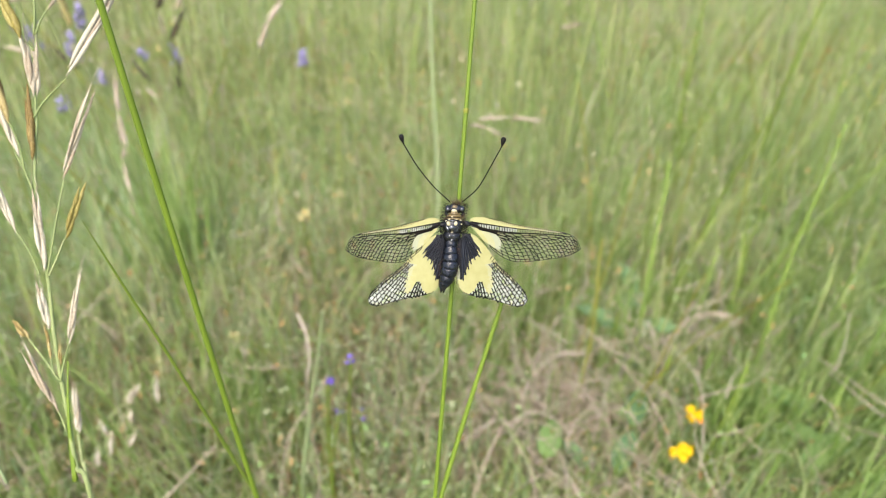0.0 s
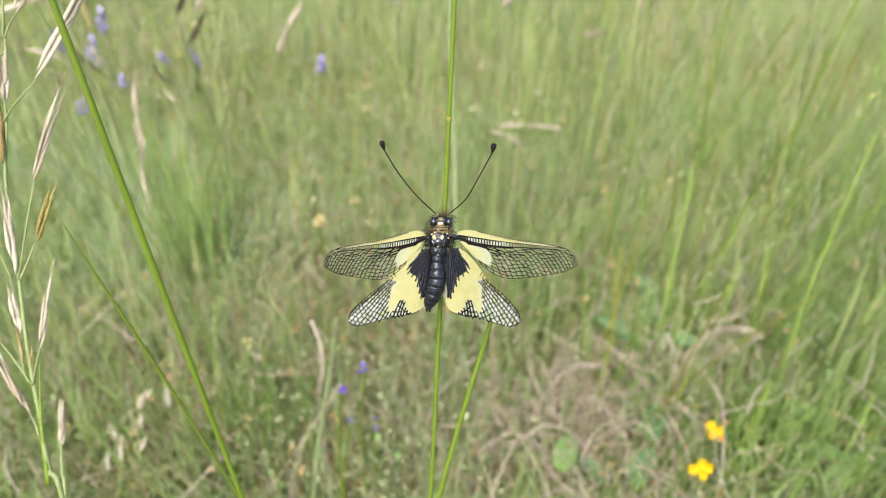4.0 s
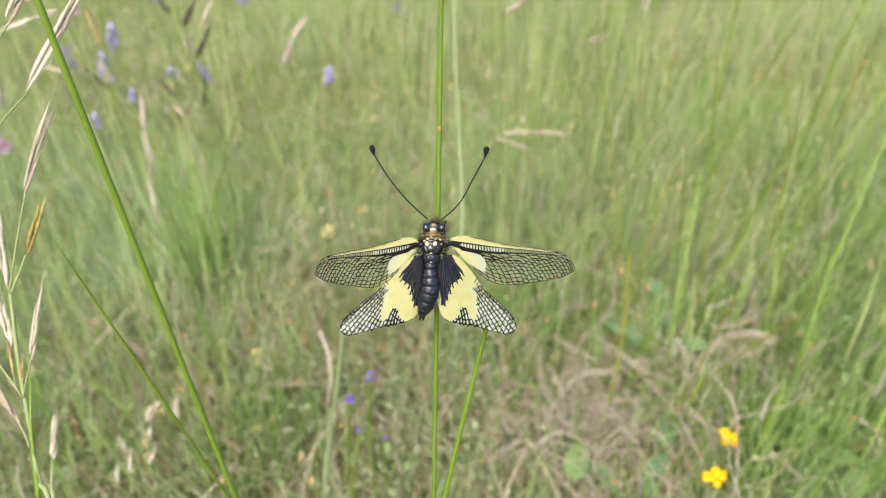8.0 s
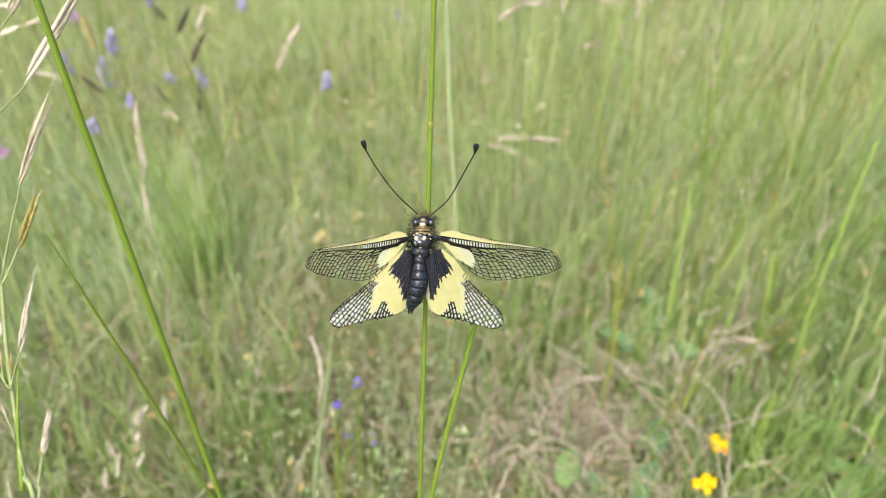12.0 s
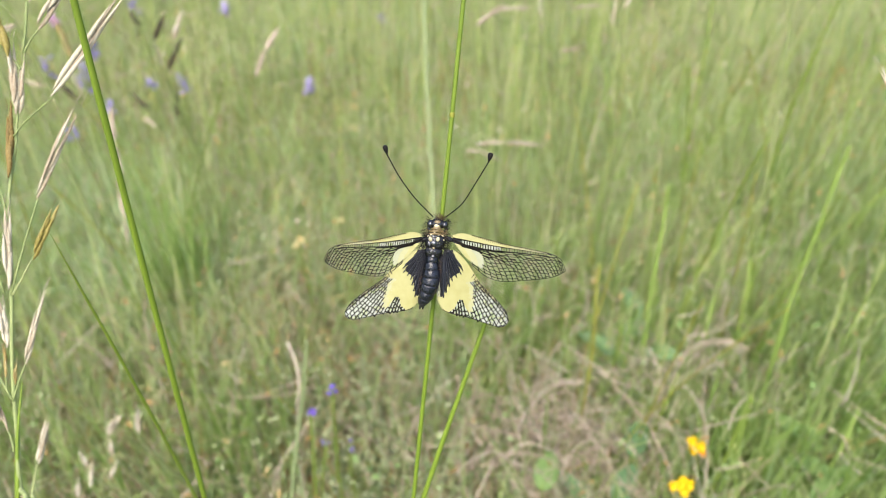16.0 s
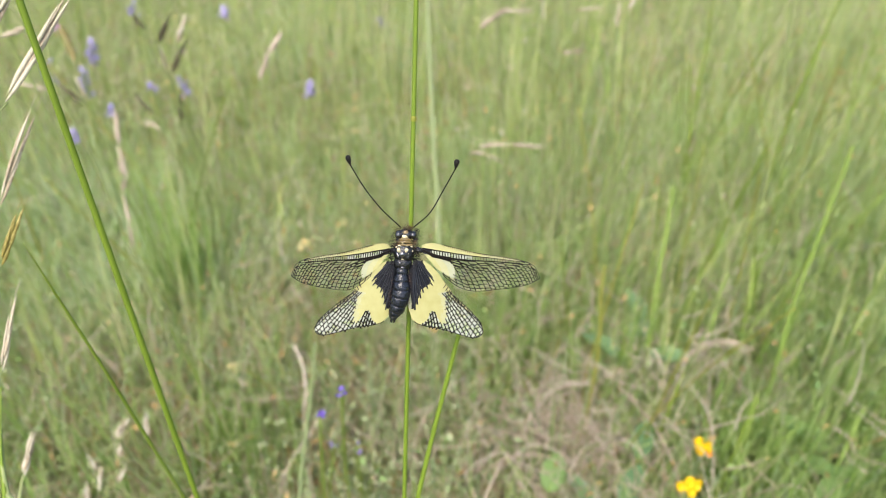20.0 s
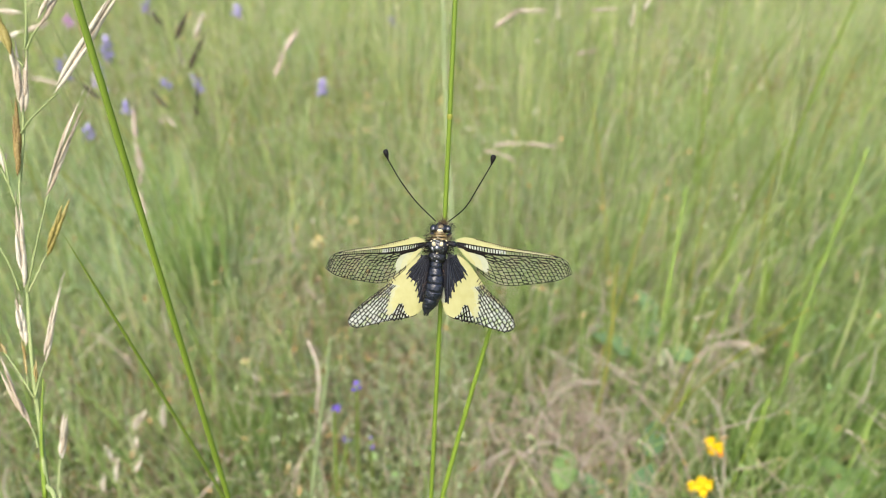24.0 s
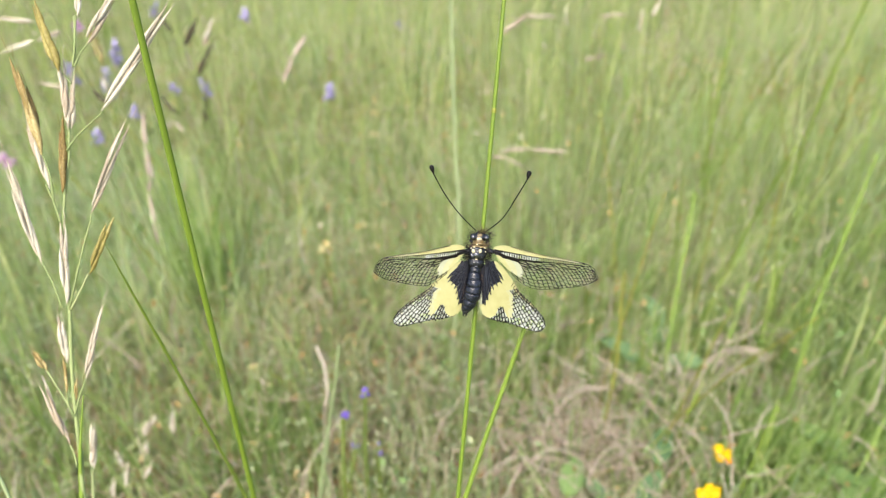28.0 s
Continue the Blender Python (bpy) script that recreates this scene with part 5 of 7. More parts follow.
tall_stems((
    ([(0.240, 0.341, 0.188), (0.231, 0.328, 0.138), (0.225, 0.319, 0.096), (0.223, 0.312, 0.061), (0.220, 0.302, 0.012)], 0.0012, FRESH_STEM, "jointed green grass stem leaning aside"),
    ([(0.154, 0.363, 0.151), (0.152, 0.352, 0.121), (0.149, 0.342, 0.090), (0.147, 0.326, 0.042), (0.143, 0.316, 0.012)], 0.0013, FRESH_STEM, "green grass stem rising beside the herbs"),
    ([(0.109, 0.325, 0.120), (0.108, 0.319, 0.104), (0.108, 0.307, 0.070), (0.105, 0.297, 0.037), (0.102, 0.288, 0.012)], 0.0012, YELLOW_STEM, "olive grass stem with a yellowing joint"),
    ([(0.159, 0.297, 0.058), (0.153, 0.290, 0.043), (0.146, 0.281, 0.023), (0.144, 0.277, 0.010)], 0.0016, STEM, "short dark green grass shoot in litter"),
    ([(0.130, 0.326, 0.071), (0.127, 0.319, 0.049), (0.120, 0.310, 0.022), (0.117, 0.307, 0.010)], 0.0011, STEM, "slender green grass stem above blue-green leaves"),
    ([(0.197, 0.352, 0.092), (0.193, 0.346, 0.073), (0.189, 0.336, 0.043), (0.187, 0.326, 0.010)], 0.0012, FRESH_STEM, "fresh green grass stem behind the dry arch"),
    ([(0.219, 0.367, 0.093), (0.220, 0.360, 0.071), (0.219, 0.348, 0.031), (0.220, 0.342, 0.010)], 0.0014, FRESH_STEM, "fresh green grass stem in thick grass"),
))
tall_stems((
    ([(0.188, 0.266, 0.075), (0.178, 0.252, 0.048), (0.171, 0.243, 0.030), (0.166, 0.236, 0.012)], 0.0012, STEM, "broad dark green grass shoot beside the trefoil"),
    ([(0.192, 0.270, 0.066), (0.184, 0.256, 0.045), (0.178, 0.247, 0.028), (0.172, 0.240, 0.012)], 0.0013, STEM, "broad dark green grass shoot beside the trefoil"),
    ([(0.258, 0.273, 0.055), (0.245, 0.257, 0.036), (0.234, 0.245, 0.021), (0.228, 0.238, 0.010)], 0.0016, FRESH_STEM, "broad light green grass leaf leaning over herbs"),
    ([(0.274, 0.309, 0.042), (0.267, 0.302, 0.033), (0.260, 0.293, 0.019), (0.257, 0.288, 0.010)], 0.0014, PALE_STEM, "pale grey-green grass leaf in thick grass"),
))
tall_stems((
    ([(0.268, 0.515, 0.245), (0.271, 0.512, 0.225), (0.277, 0.505, 0.163), (0.282, 0.495, 0.096)], 0.0016, PALE_STEM, "tall pale green grass stem in meadow"),
    ([(0.315, 0.515, 0.245), (0.307, 0.512, 0.225), (0.293, 0.503, 0.16), (0.291, 0.505, 0.111)], 0.0013, STEM, "tall slender green grass stem in meadow"),
    ([(0.262, 0.635, 0.20), (0.256, 0.61, 0.13), (0.246, 0.577, 0.039)], 0.0014, STEM, "tall green grass stem in the thick meadow"),
))
rnd = random.Random(11)
for k in range(110):
    left = k >= 84
    y = rnd.uniform(0.26, 0.72)
    x = rnd.uniform(-0.62, -0.22) * y / 0.6 if left else rnd.uniform(0.17, 0.62) * y / 0.6
    h = rnd.uniform(0.10, 0.14 + 0.16 * y)
    dx, dy = rnd.gauss(0.015 if not left else -0.015, 0.035) * h * 4, rnd.gauss(0, 0.04) * h * 3
    mat = (FRESH_STEM, STEM, PALE_STEM, YELLOW_STEM)[k % 4]
    r = rnd.uniform(0.0006, 0.0011)
    tagged(grass_stem("tall_plant", [(x + dx, y + dy, h), (x + dx * 0.55, y + dy * 0.5, h * 0.66), (x + dx * 0.2, y + dy * 0.2, h * 0.33), (x + dx * 0.08, y, h * 0.1)], r * 0.5, r, mat, ("green", "green", "pale green", "yellowing")[k % 4] + " upright grass stem in the meadow"), group="upright grass stems")
for pts, r in (([(0.121, 0.296, 0.050), (0.130, 0.278, 0.049), (0.136, 0.268, 0.047), (0.138, 0.259, 0.042)], 0.0012), ([(0.137, 0.262, 0.046), (0.141, 0.248, 0.042), (0.143, 0.237, 0.036)], 0.0013), ([(0.138, 0.278, 0.046), (0.147, 0.270, 0.046), (0.152, 0.253, 0.042), (0.153, 0.246, 0.034)], 0.0010),
               ([(0.163, 0.298, 0.050), (0.169, 0.280, 0.049), (0.167, 0.259, 0.046), (0.161, 0.236, 0.036)], 0.0011), ([(0.213, 0.325, 0.052), (0.199, 0.329, 0.056), (0.179, 0.325, 0.056), (0.163, 0.313, 0.052), (0.152, 0.298, 0.044)], 0.0011), ([(0.206, 0.328, 0.054), (0.187, 0.327, 0.057), (0.170, 0.317, 0.053), (0.158, 0.301, 0.044)], 0.0010),
               ([(0.209, 0.323, 0.050), (0.201, 0.327, 0.054), (0.183, 0.324, 0.054), (0.168, 0.310, 0.047)], 0.0009), ([(0.111, 0.339, 0.062), (0.101, 0.332, 0.060), (0.086, 0.320, 0.052)], 0.0012), ([(0.148, 0.322, 0.056), (0.150, 0.313, 0.054), (0.151, 0.304, 0.048)], 0.0012),
               ([(0.038, 0.236, 0.052), (0.052, 0.241, 0.056), (0.074, 0.240, 0.052)], 0.0008), ([(0.044, 0.237, 0.055), (0.036, 0.222, 0.052), (0.030, 0.210, 0.046)], 0.0009), ([(0.050, 0.244, 0.050), (0.063, 0.251, 0.052), (0.080, 0.248, 0.046)], 0.0008),
               ([(0.029, 0.301, 0.054), (0.019, 0.295, 0.054), (0.009, 0.282, 0.052), (0.000, 0.267, 0.050), (-0.003, 0.253, 0.046)], 0.0006), ([(-0.054, 0.277, 0.056), (-0.062, 0.259, 0.053), (-0.069, 0.246, 0.050), (-0.073, 0.233, 0.046), (-0.074, 0.212, 0.036)], 0.0009),
               ([(0.258, 0.308, 0.054), (0.270, 0.316, 0.054), (0.280, 0.323, 0.050)], 0.0009), ([(0.239, 0.266, 0.046), (0.243, 0.262, 0.045), (0.247, 0.258, 0.042)], 0.0010), ([(0.053, 0.229, 0.050), (0.057, 0.222, 0.048), (0.060, 0.212, 0.042)], 0.0009), ([(0.101, 0.295, 0.054), (0.087, 0.294, 0.054), (0.072, 0.285, 0.048)], 0.0010)):
    tagged(grass_stem("dry_plant", pts, r * 0.6, r * 0.25, PALE_STRAW, "bleached dry grass stalk bent over the litter", "dry stalk"), group="bent dry stalks")
rnd = random.Random(23)
for k in range(34):
    x, y = rnd.gauss(0.085, 0.05), rnd.gauss(0.275, 0.04)
    a, l, z = rnd.uniform(0, 6.28), rnd.uniform(0.012, 0.032), rnd.uniform(0.03, 0.06)
    dx, dy = math.cos(a) * l, math.sin(a) * l
    tagged(grass_stem("dry_plant", [(x + dx, y + dy, z), (x + dx * 0.6, y + dy * 0.6, z + rnd.uniform(-0.004, 0.004)), (x, y, z - rnd.uniform(0.004, 0.012))], 0.00025, rnd.uniform(0.00045, 0.0007), PALE_STRAW, "bleached dry grass stalk bent over the litter", "dry stalk"), group="bent dry stalks")


def seed_heads(rows):
    for head_pts, w, husk, lab, n in rows:
        tagged(seed_spike("brome_plant", head_pts, w * (1.3 if "low in" in lab else 1.0), husk, PALE_STEM, lab, florets=n), group="meadow grass heads")


seed_heads((
    ([(0.038, 0.404, 0.158), (0.058, 0.405, 0.159), (0.080, 0.404, 0.157)], 3.6, PALE_STRAW, "bowed straw-coloured dry grass head", 8),
    ([(0.032, 0.402, 0.155), (0.044, 0.401, 0.154), (0.054, 0.398, 0.149)], 3.0, PALE_STRAW, "bowed straw-coloured dry grass head", 7),
    ([(0.101, 0.482, 0.191), (0.118, 0.484, 0.193)], 3.0, PALE_STRAW, "short straw-coloured dry grass head", 6),
    ([(0.039, 0.448, 0.220), (0.058, 0.455, 0.231)], 5.0, PALE_STRAW, "pale straw-coloured dry brome head", 7),
    ([(0.053, 0.454, 0.229), (0.074, 0.455, 0.229)], 3.0, PALE_STRAW, "pale straw-coloured dry brome head", 7),
    ([(0.118, 0.411, 0.232), (0.120, 0.419, 0.244)], 4.5, HUSK, "whitish brome spikelet in the meadow", 7),
    ([(0.125, 0.416, 0.240), (0.131, 0.422, 0.248)], 4.0, HUSK, "whitish brome spikelet in the meadow", 7),
))
seed_heads((
    ([(0.081, 0.451, 0.224), (0.081, 0.458, 0.235)], 4.0, HUSK, "whitish brome spikelet in the meadow", 7),
    ([(0.105, 0.470, 0.225), (0.124, 0.471, 0.226)], 2.8, PALE_STRAW, "pale straw-coloured dry brome head", 7),
    ([(-0.106, 0.443, 0.188), (-0.099, 0.453, 0.202), (-0.090, 0.462, 0.215)], 6.0, PALE_STRAW, "slanting pale straw grass head", 8),
    ([(-0.17, 0.342, 0.124), (-0.172, 0.35, 0.135), (-0.176, 0.361, 0.152)], 3.8, PALE_STRAW, "slender pale nodding grass head", 6),
    ([(-0.176, 0.361, 0.152), (-0.174, 0.365, 0.157), (-0.178, 0.377, 0.174), (-0.179, 0.389, 0.191)], 5.2, PALE_STRAW, "slender pale nodding grass head", 8),
    ([(-0.176, 0.430, 0.170), (-0.187, 0.438, 0.181)], 4.8, DARK_HUSK, "dark brown ripe brome spikelet", 6),
    ([(-0.159, 0.430, 0.165), (-0.158, 0.442, 0.182)], 4.6, DARK_HUSK, "dark brown ripe brome spikelet", 6),
    ([(-0.216, 0.430, 0.206), (-0.224, 0.443, 0.224)], 6.5, BROWN_HUSK, "olive brown ripe brome spikelet", 6),
    ([(-0.219, 0.430, 0.177), (-0.235, 0.438, 0.189)], 4.8, DARK_HUSK, "dark brown ripe brome spikelet", 6),
))
seed_heads((
    ([(-0.158, 0.430, 0.198), (-0.147, 0.442, 0.216)], 5.0, DARK_HUSK, "dark brown ripe brome spikelet", 6),
    ([(-0.162, 0.430, 0.218), (-0.153, 0.440, 0.232)], 5.0, DARK_HUSK, "dark brown ripe brome spikelet", 6),
    ([(-0.168, 0.430, 0.226), (-0.174, 0.435, 0.234)], 4.8, DARK_HUSK, "dark brown ripe brome spikelet", 6),
    ([(-0.161, 0.430, 0.200), (-0.164, 0.439, 0.212)], 5.0, HUSK, "whitish brome spikelet in the meadow", 6),
    ([(-0.172, 0.430, 0.157), (-0.183, 0.435, 0.165)], 3.5, HUSK, "whitish brome spikelet in the meadow", 6),
    ([(-0.150, 0.430, 0.218), (-0.143, 0.440, 0.232)], 5.5, HUSK, "straw-pink brome spikelet in the meadow", 6),
    ([(-0.274, 0.45, 0.186), (-0.248, 0.45, 0.178)], 3.5, HUSK, "pale slender brome spikelet in the meadow", 6),
    ([(-0.217, 0.430, 0.179), (-0.223, 0.439, 0.192)], 4.0, HUSK, "pale slender brome spikelet in the meadow", 6),
    ([(-0.151, 0.277, 0.275), (-0.162, 0.275, 0.272), (-0.178, 0.272, 0.268)], 3.2, HUSK, "blurred straw-pink brome spikelet", 6),
    ([(-0.162, 0.279, 0.278), (-0.178, 0.28, 0.28)], 2.6, HUSK, "blurred straw-pink brome spikelet", 6),
))
seed_heads((
    ([(-0.131, 0.204, 0.118), (-0.126, 0.209, 0.125)], 4.5, HUSK, "pinkish brome spikelet low in the grass", 7),
    ([(-0.13, 0.199, 0.111), (-0.129, 0.203, 0.116)], 3.5, HUSK, "pinkish brome spikelet low in the grass", 6),
    ([(-0.14, 0.195, 0.106), (-0.143, 0.2, 0.112)], 3.0, HUSK, "pale brome spikelet low in the grass", 6),
    ([(-0.139, 0.191, 0.099), (-0.138, 0.197, 0.108)], 3.2, HUSK, "pale brome spikelet low in the grass", 7),
    ([(-0.131, 0.193, 0.102), (-0.127, 0.197, 0.108)], 2.6, HUSK, "pale brome spikelet low in the grass", 6),
    ([(-0.145, 0.188, 0.095), (-0.144, 0.193, 0.102)], 3.0, HUSK, "pale brome spikelet low in the grass", 6),
    ([(-0.118, 0.204, 0.118), (-0.118, 0.211, 0.129)], 2.6, HUSK, "pale brome spikelet low in the grass", 6),
))


def petal(bm, centre, way, size, rnd):
    m = Matrix.Translation(centre) @ way.to_track_quat('X', 'Z').to_matrix().to_4x4() @ Matrix.Diagonal((size * 0.5, size * 0.36, size * 0.12, 1))
    bmesh.ops.create_uvsphere(bm, u_segments=8, v_segments=6, radius=1.0, matrix=m @ Matrix.Translation((0.8, 0, 0)))


def flower(name, at_, florets, size, tall, material, label, seed, group, category="flower", stem_mat=STEM):
    """A flower head: florets of three petals each round the top of a thin stem."""
    rnd = random.Random(seed)
    top = Vector(at_)
    foot = Vector((top.x + rnd.uniform(-0.01, 0.01), top.y + rnd.uniform(-0.01, 0.01), -0.01))
    root = new(name)
    root.location = foot
    h = top - foot
    part("stem", tube(bmesh.new(), bow([Vector(), h * 0.5 + Vector((rnd.uniform(-0.004, 0.004), 0.003, 0)), h], 16), list(np.linspace(0.0008, 0.0005, 16)), 6), stem_mat, root)
    for k in range(florets):
        a = rnd.uniform(0, 6.28)
        z = -tall * (k / max(1, florets - 1))
        bm = bmesh.new()
        out = Vector((math.cos(a), math.sin(a), rnd.uniform(0.1, 0.7))).normalized()
        c = h + Vector((0, 0, z)) + out * size * 0.25
        for _ in range(3):
            petal(bm, c, (out + Vector((rnd.gauss(0, 0.5), rnd.gauss(0, 0.5), rnd.gauss(0, 0.4)))).normalized(), size * rnd.uniform(0.8, 1.1), rnd)
        part("floret", bm, material, root)
    return tagged(root, label, category, group)


for k, (p, n, s, tall) in enumerate((((-0.352, 0.732, 0.115), 10, 0.007, 0.022), ((-0.347, 0.686, 0.104), 12, 0.007, 0.03), ((-0.308, 0.562, 0.093), 6, 0.006, 0.010), ((-0.238, 0.664, 0.103), 8, 0.006, 0.018), ((-0.118, 0.68, 0.090), 9, 0.007, 0.014),
                                     ((-0.259, 0.91, 0.10), 7, 0.008, 0.012), ((-0.291, 0.612, 0.095), 5, 0.006, 0.008), ((-0.398, 0.72, 0.10), 9, 0.007, 0.025), ((-0.269, 0.662, 0.098), 5, 0.006, 0.008), ((-0.058, 0.901, 0.09), 5, 0.006, 0.01), ((-0.352, 0.86, 0.12), 6, 0.007, 0.014))):
    flower("violet_flower", p, n, s, tall, VIOLET, "small violet-blue meadow flower spike", k, "violet meadow flowers")
for k, p in enumerate(((-0.032, 0.215, 0.134), (-0.042, 0.21, 0.127), (-0.031, 0.234, 0.074), (-0.040, 0.222, 0.09))):
    flower("milkwort", p, 3 if k < 2 else 2, 0.0028, 0.003, MILK_VIOLET if k < 2 else DUSK_VIOLET, "tiny violet flower among low herbs", 40 + k, "small violet flowers")
flower("clover_flower", (-0.344, 0.489, 0.108), 10, 0.006, 0.008, PINK, "pink clover head in the grass", 60, "clover heads")
flower("clover_flower", (-0.40, 0.76, 0.13), 9, 0.006, 0.008, PINK, "pink clover head in the grass", 61, "clover heads")
for k, (p, s) in enumerate((((-0.077, 0.376, 0.102), 0.0045), ((-0.063, 0.459, 0.064), 0.004), ((-0.067, 0.638, 0.058), 0.005), ((-0.068, 0.65, 0.076), 0.004), ((-0.112, 0.301, 0.065), 0.003))):
    flower("cream_flower", p, 4, s, 0.003, CREAM, "tiny cream and yellow floret in the grass", 70 + k, "cream florets")
def trefoil(at_, lobes, label):
    """A cluster of pea flowers on a thin stem: each a broad upright standard with two wings and a keel before it."""
    top = Vector(at_)
    foot = Vector((top.x + 0.004, top.y + 0.004, -0.01))
    root = new("trefoil_flower")
    root.location = foot
    h = top - foot
    part("stem", tube(bmesh.new(), bow([Vector(), h * 0.5 + Vector((0.004, 0.002, 0)), h - Vector((0, 0, 0.003))], 16), list(np.linspace(0.0008, 0.0005, 16)), 6), STEM, root)
    for dx, dz, size, ripe in lobes:
        c = h + Vector((dx, 0.3 * dz, dz)) * 0.001
        bm = bmesh.new()
        ball(bm, c + Vector((0, 0.0006, 0.0010)), (size * 0.0005, 0.0006, size * 0.00042), seg=12, rings=8)
        for sx in (-1, 1):
            ball(bm, c + Vector((sx * 0.0007, -0.0010, -0.0005)), (size * 0.00024, 0.0013, size * 0.0003), seg=10, rings=7)
        ball(bm, c + Vector((0, -0.0014, -0.0010)), (size * 0.0002, 0.0015, size * 0.00026), seg=10, rings=7)
        part("floret", bm, RIPE_GOLD if ripe else GOLD, root)
    tagged(root, label, "flower", "yellow trefoil flowers")


trefoil((0.156, 0.247, 0.052), ((-2.8, 3.6, 6.2, 0), (-1.0, -0.8, 7.0, 0), (2.8, 1.0, 4.6, 0), (3.4, -2.2, 4.4, 1)), "golden yellow bird's-foot trefoil cluster with orange buds")
trefoil((0.1405, 0.222, 0.052), ((0.4, 3.6, 5.4, 0), (-4.4, 0.9, 5.0, 0), (4.2, 1.4, 5.4, 0), (1.8, -2.4, 6.6, 0), (-1.2, 1.2, 4.6, 0)), "golden yellow bird's-foot trefoil cluster in full flower")


def leaf(name, base, length, width, turn, tilt, material, label, wavy=0.15):
    """A broad leaf with a sunken midrib, on a short stalk."""
    root = new(name)
    root.location = (base[0], base[1], -0.004)
    m = Matrix.Translation((0, 0, base[2] + 0.004)) @ Matrix.Rotation(turn, 4, 'Z') @ Matrix.Rotation(-tilt, 4, 'Y')
    verts, faces = [], []
    NL, NW = 14, 8
    for i in range(NL + 1):
        s = i / NL
        w = width * 0.5 * math.sin(math.pi * min(0.985, 0.04 + 0.96 * s ** 0.85)) ** 0.7
        for j in range(NW + 1):
            v = 2 * j / NW - 1
            verts.append(m @ Vector((s * length, v * w, -0.5 * length * 0.35 * s * s + abs(v) ** 0.8 * w * 0.35 + wavy * w * math.sin(s * 11 + v * 2) * abs(v))))
    for i in range(NL):
        for j in range(NW):
            faces.append((i * (NW + 1) + j, (i + 1) * (NW + 1) + j, (i + 1) * (NW + 1) + j + 1, i * (NW + 1) + j + 1))
    raw("blade", verts, faces, material, root)
    part("leafstalk", tube(bmesh.new(), [Vector((0, 0, -0.005)), Vector((0, 0, base[2] * 0.6)), m @ Vector((0, 0, 0)), m @ Vector((length * 0.5, 0, -0.05 * length))], [0.0008, 0.0007, 0.0006, 0.0003], 6), STEM, root)
    return tagged(root, label, "leaf", "broad herb leaves")


for p, l, w, t, e, mat, lab in (
    ((0.072, 0.238, 0.028), 0.024, 0.014, 1.2, 0.5, PALE_LEAF, "broad light green herb leaf"), ((0.140, 0.352, 0.034), 0.028, 0.013, 0.6, 0.4, BLUE_LEAF, "broad blue-green herb leaf"), ((0.150, 0.335, 0.038), 0.028, 0.014, -0.4, 0.4, BLUE_LEAF, "broad blue-green herb leaf"),
    ((0.158, 0.372, 0.036), 0.028, 0.013, 1.9, 0.5, BLUE_LEAF, "broad blue-green herb leaf"), ((0.126, 0.258, 0.030), 0.026, 0.013, 1.1, 0.5, BLUE_LEAF, "broad blue-green herb leaf"), ((0.222, 0.232, 0.024), 0.036, 0.015, 0.5, 0.4, HERB, "broad fresh green herb leaf"),
    ((0.240, 0.262, 0.028), 0.034, 0.015, 2.4, 0.4, HERB, "broad fresh green herb leaf"), ((0.215, 0.258, 0.026), 0.03, 0.013, -0.6, 0.4, HERB, "broad fresh green herb leaf"), ((0.112, 0.230, 0.026), 0.026, 0.013, 1.0, 0.45, BLUE_LEAF, "broad blue-green herb leaf"), ((0.096, 0.232, 0.024), 0.022, 0.011, 2.2, 0.4, BLUE_LEAF, "broad blue-green herb leaf"),
    ((0.132, 0.332, 0.040), 0.028, 0.014, 2.6, 0.4, BLUE_LEAF, "broad blue-green herb leaf")):
    leaf("broadleaf_herb", p, l, w, t, e, mat, lab)
part("stem_tip", ball(bmesh.new(), (Vector(SECOND_REF) - Vector(SECOND_BASE)) * SECOND_TOP, (0.0005, 0.0005, 0.0006), seg=8, rings=6), YELLOW_STEM, second_stem, "small yellow tip")


# ---- swaying ----
def sway(rest, lx, ly, lz, x, y, z):
    """A plant leaned and shifted so that its first point comes to the place given, and the second in line with the other."""
    root, low, high = (Vector(p) for p in rest)
    at = Vector((lx, ly, lz))
    q = (high - low).rotation_difference(Vector((x, y, z)) - at)
    return Matrix.Translation(at) @ q.to_matrix().to_4x4() @ Matrix.Translation(root - low)


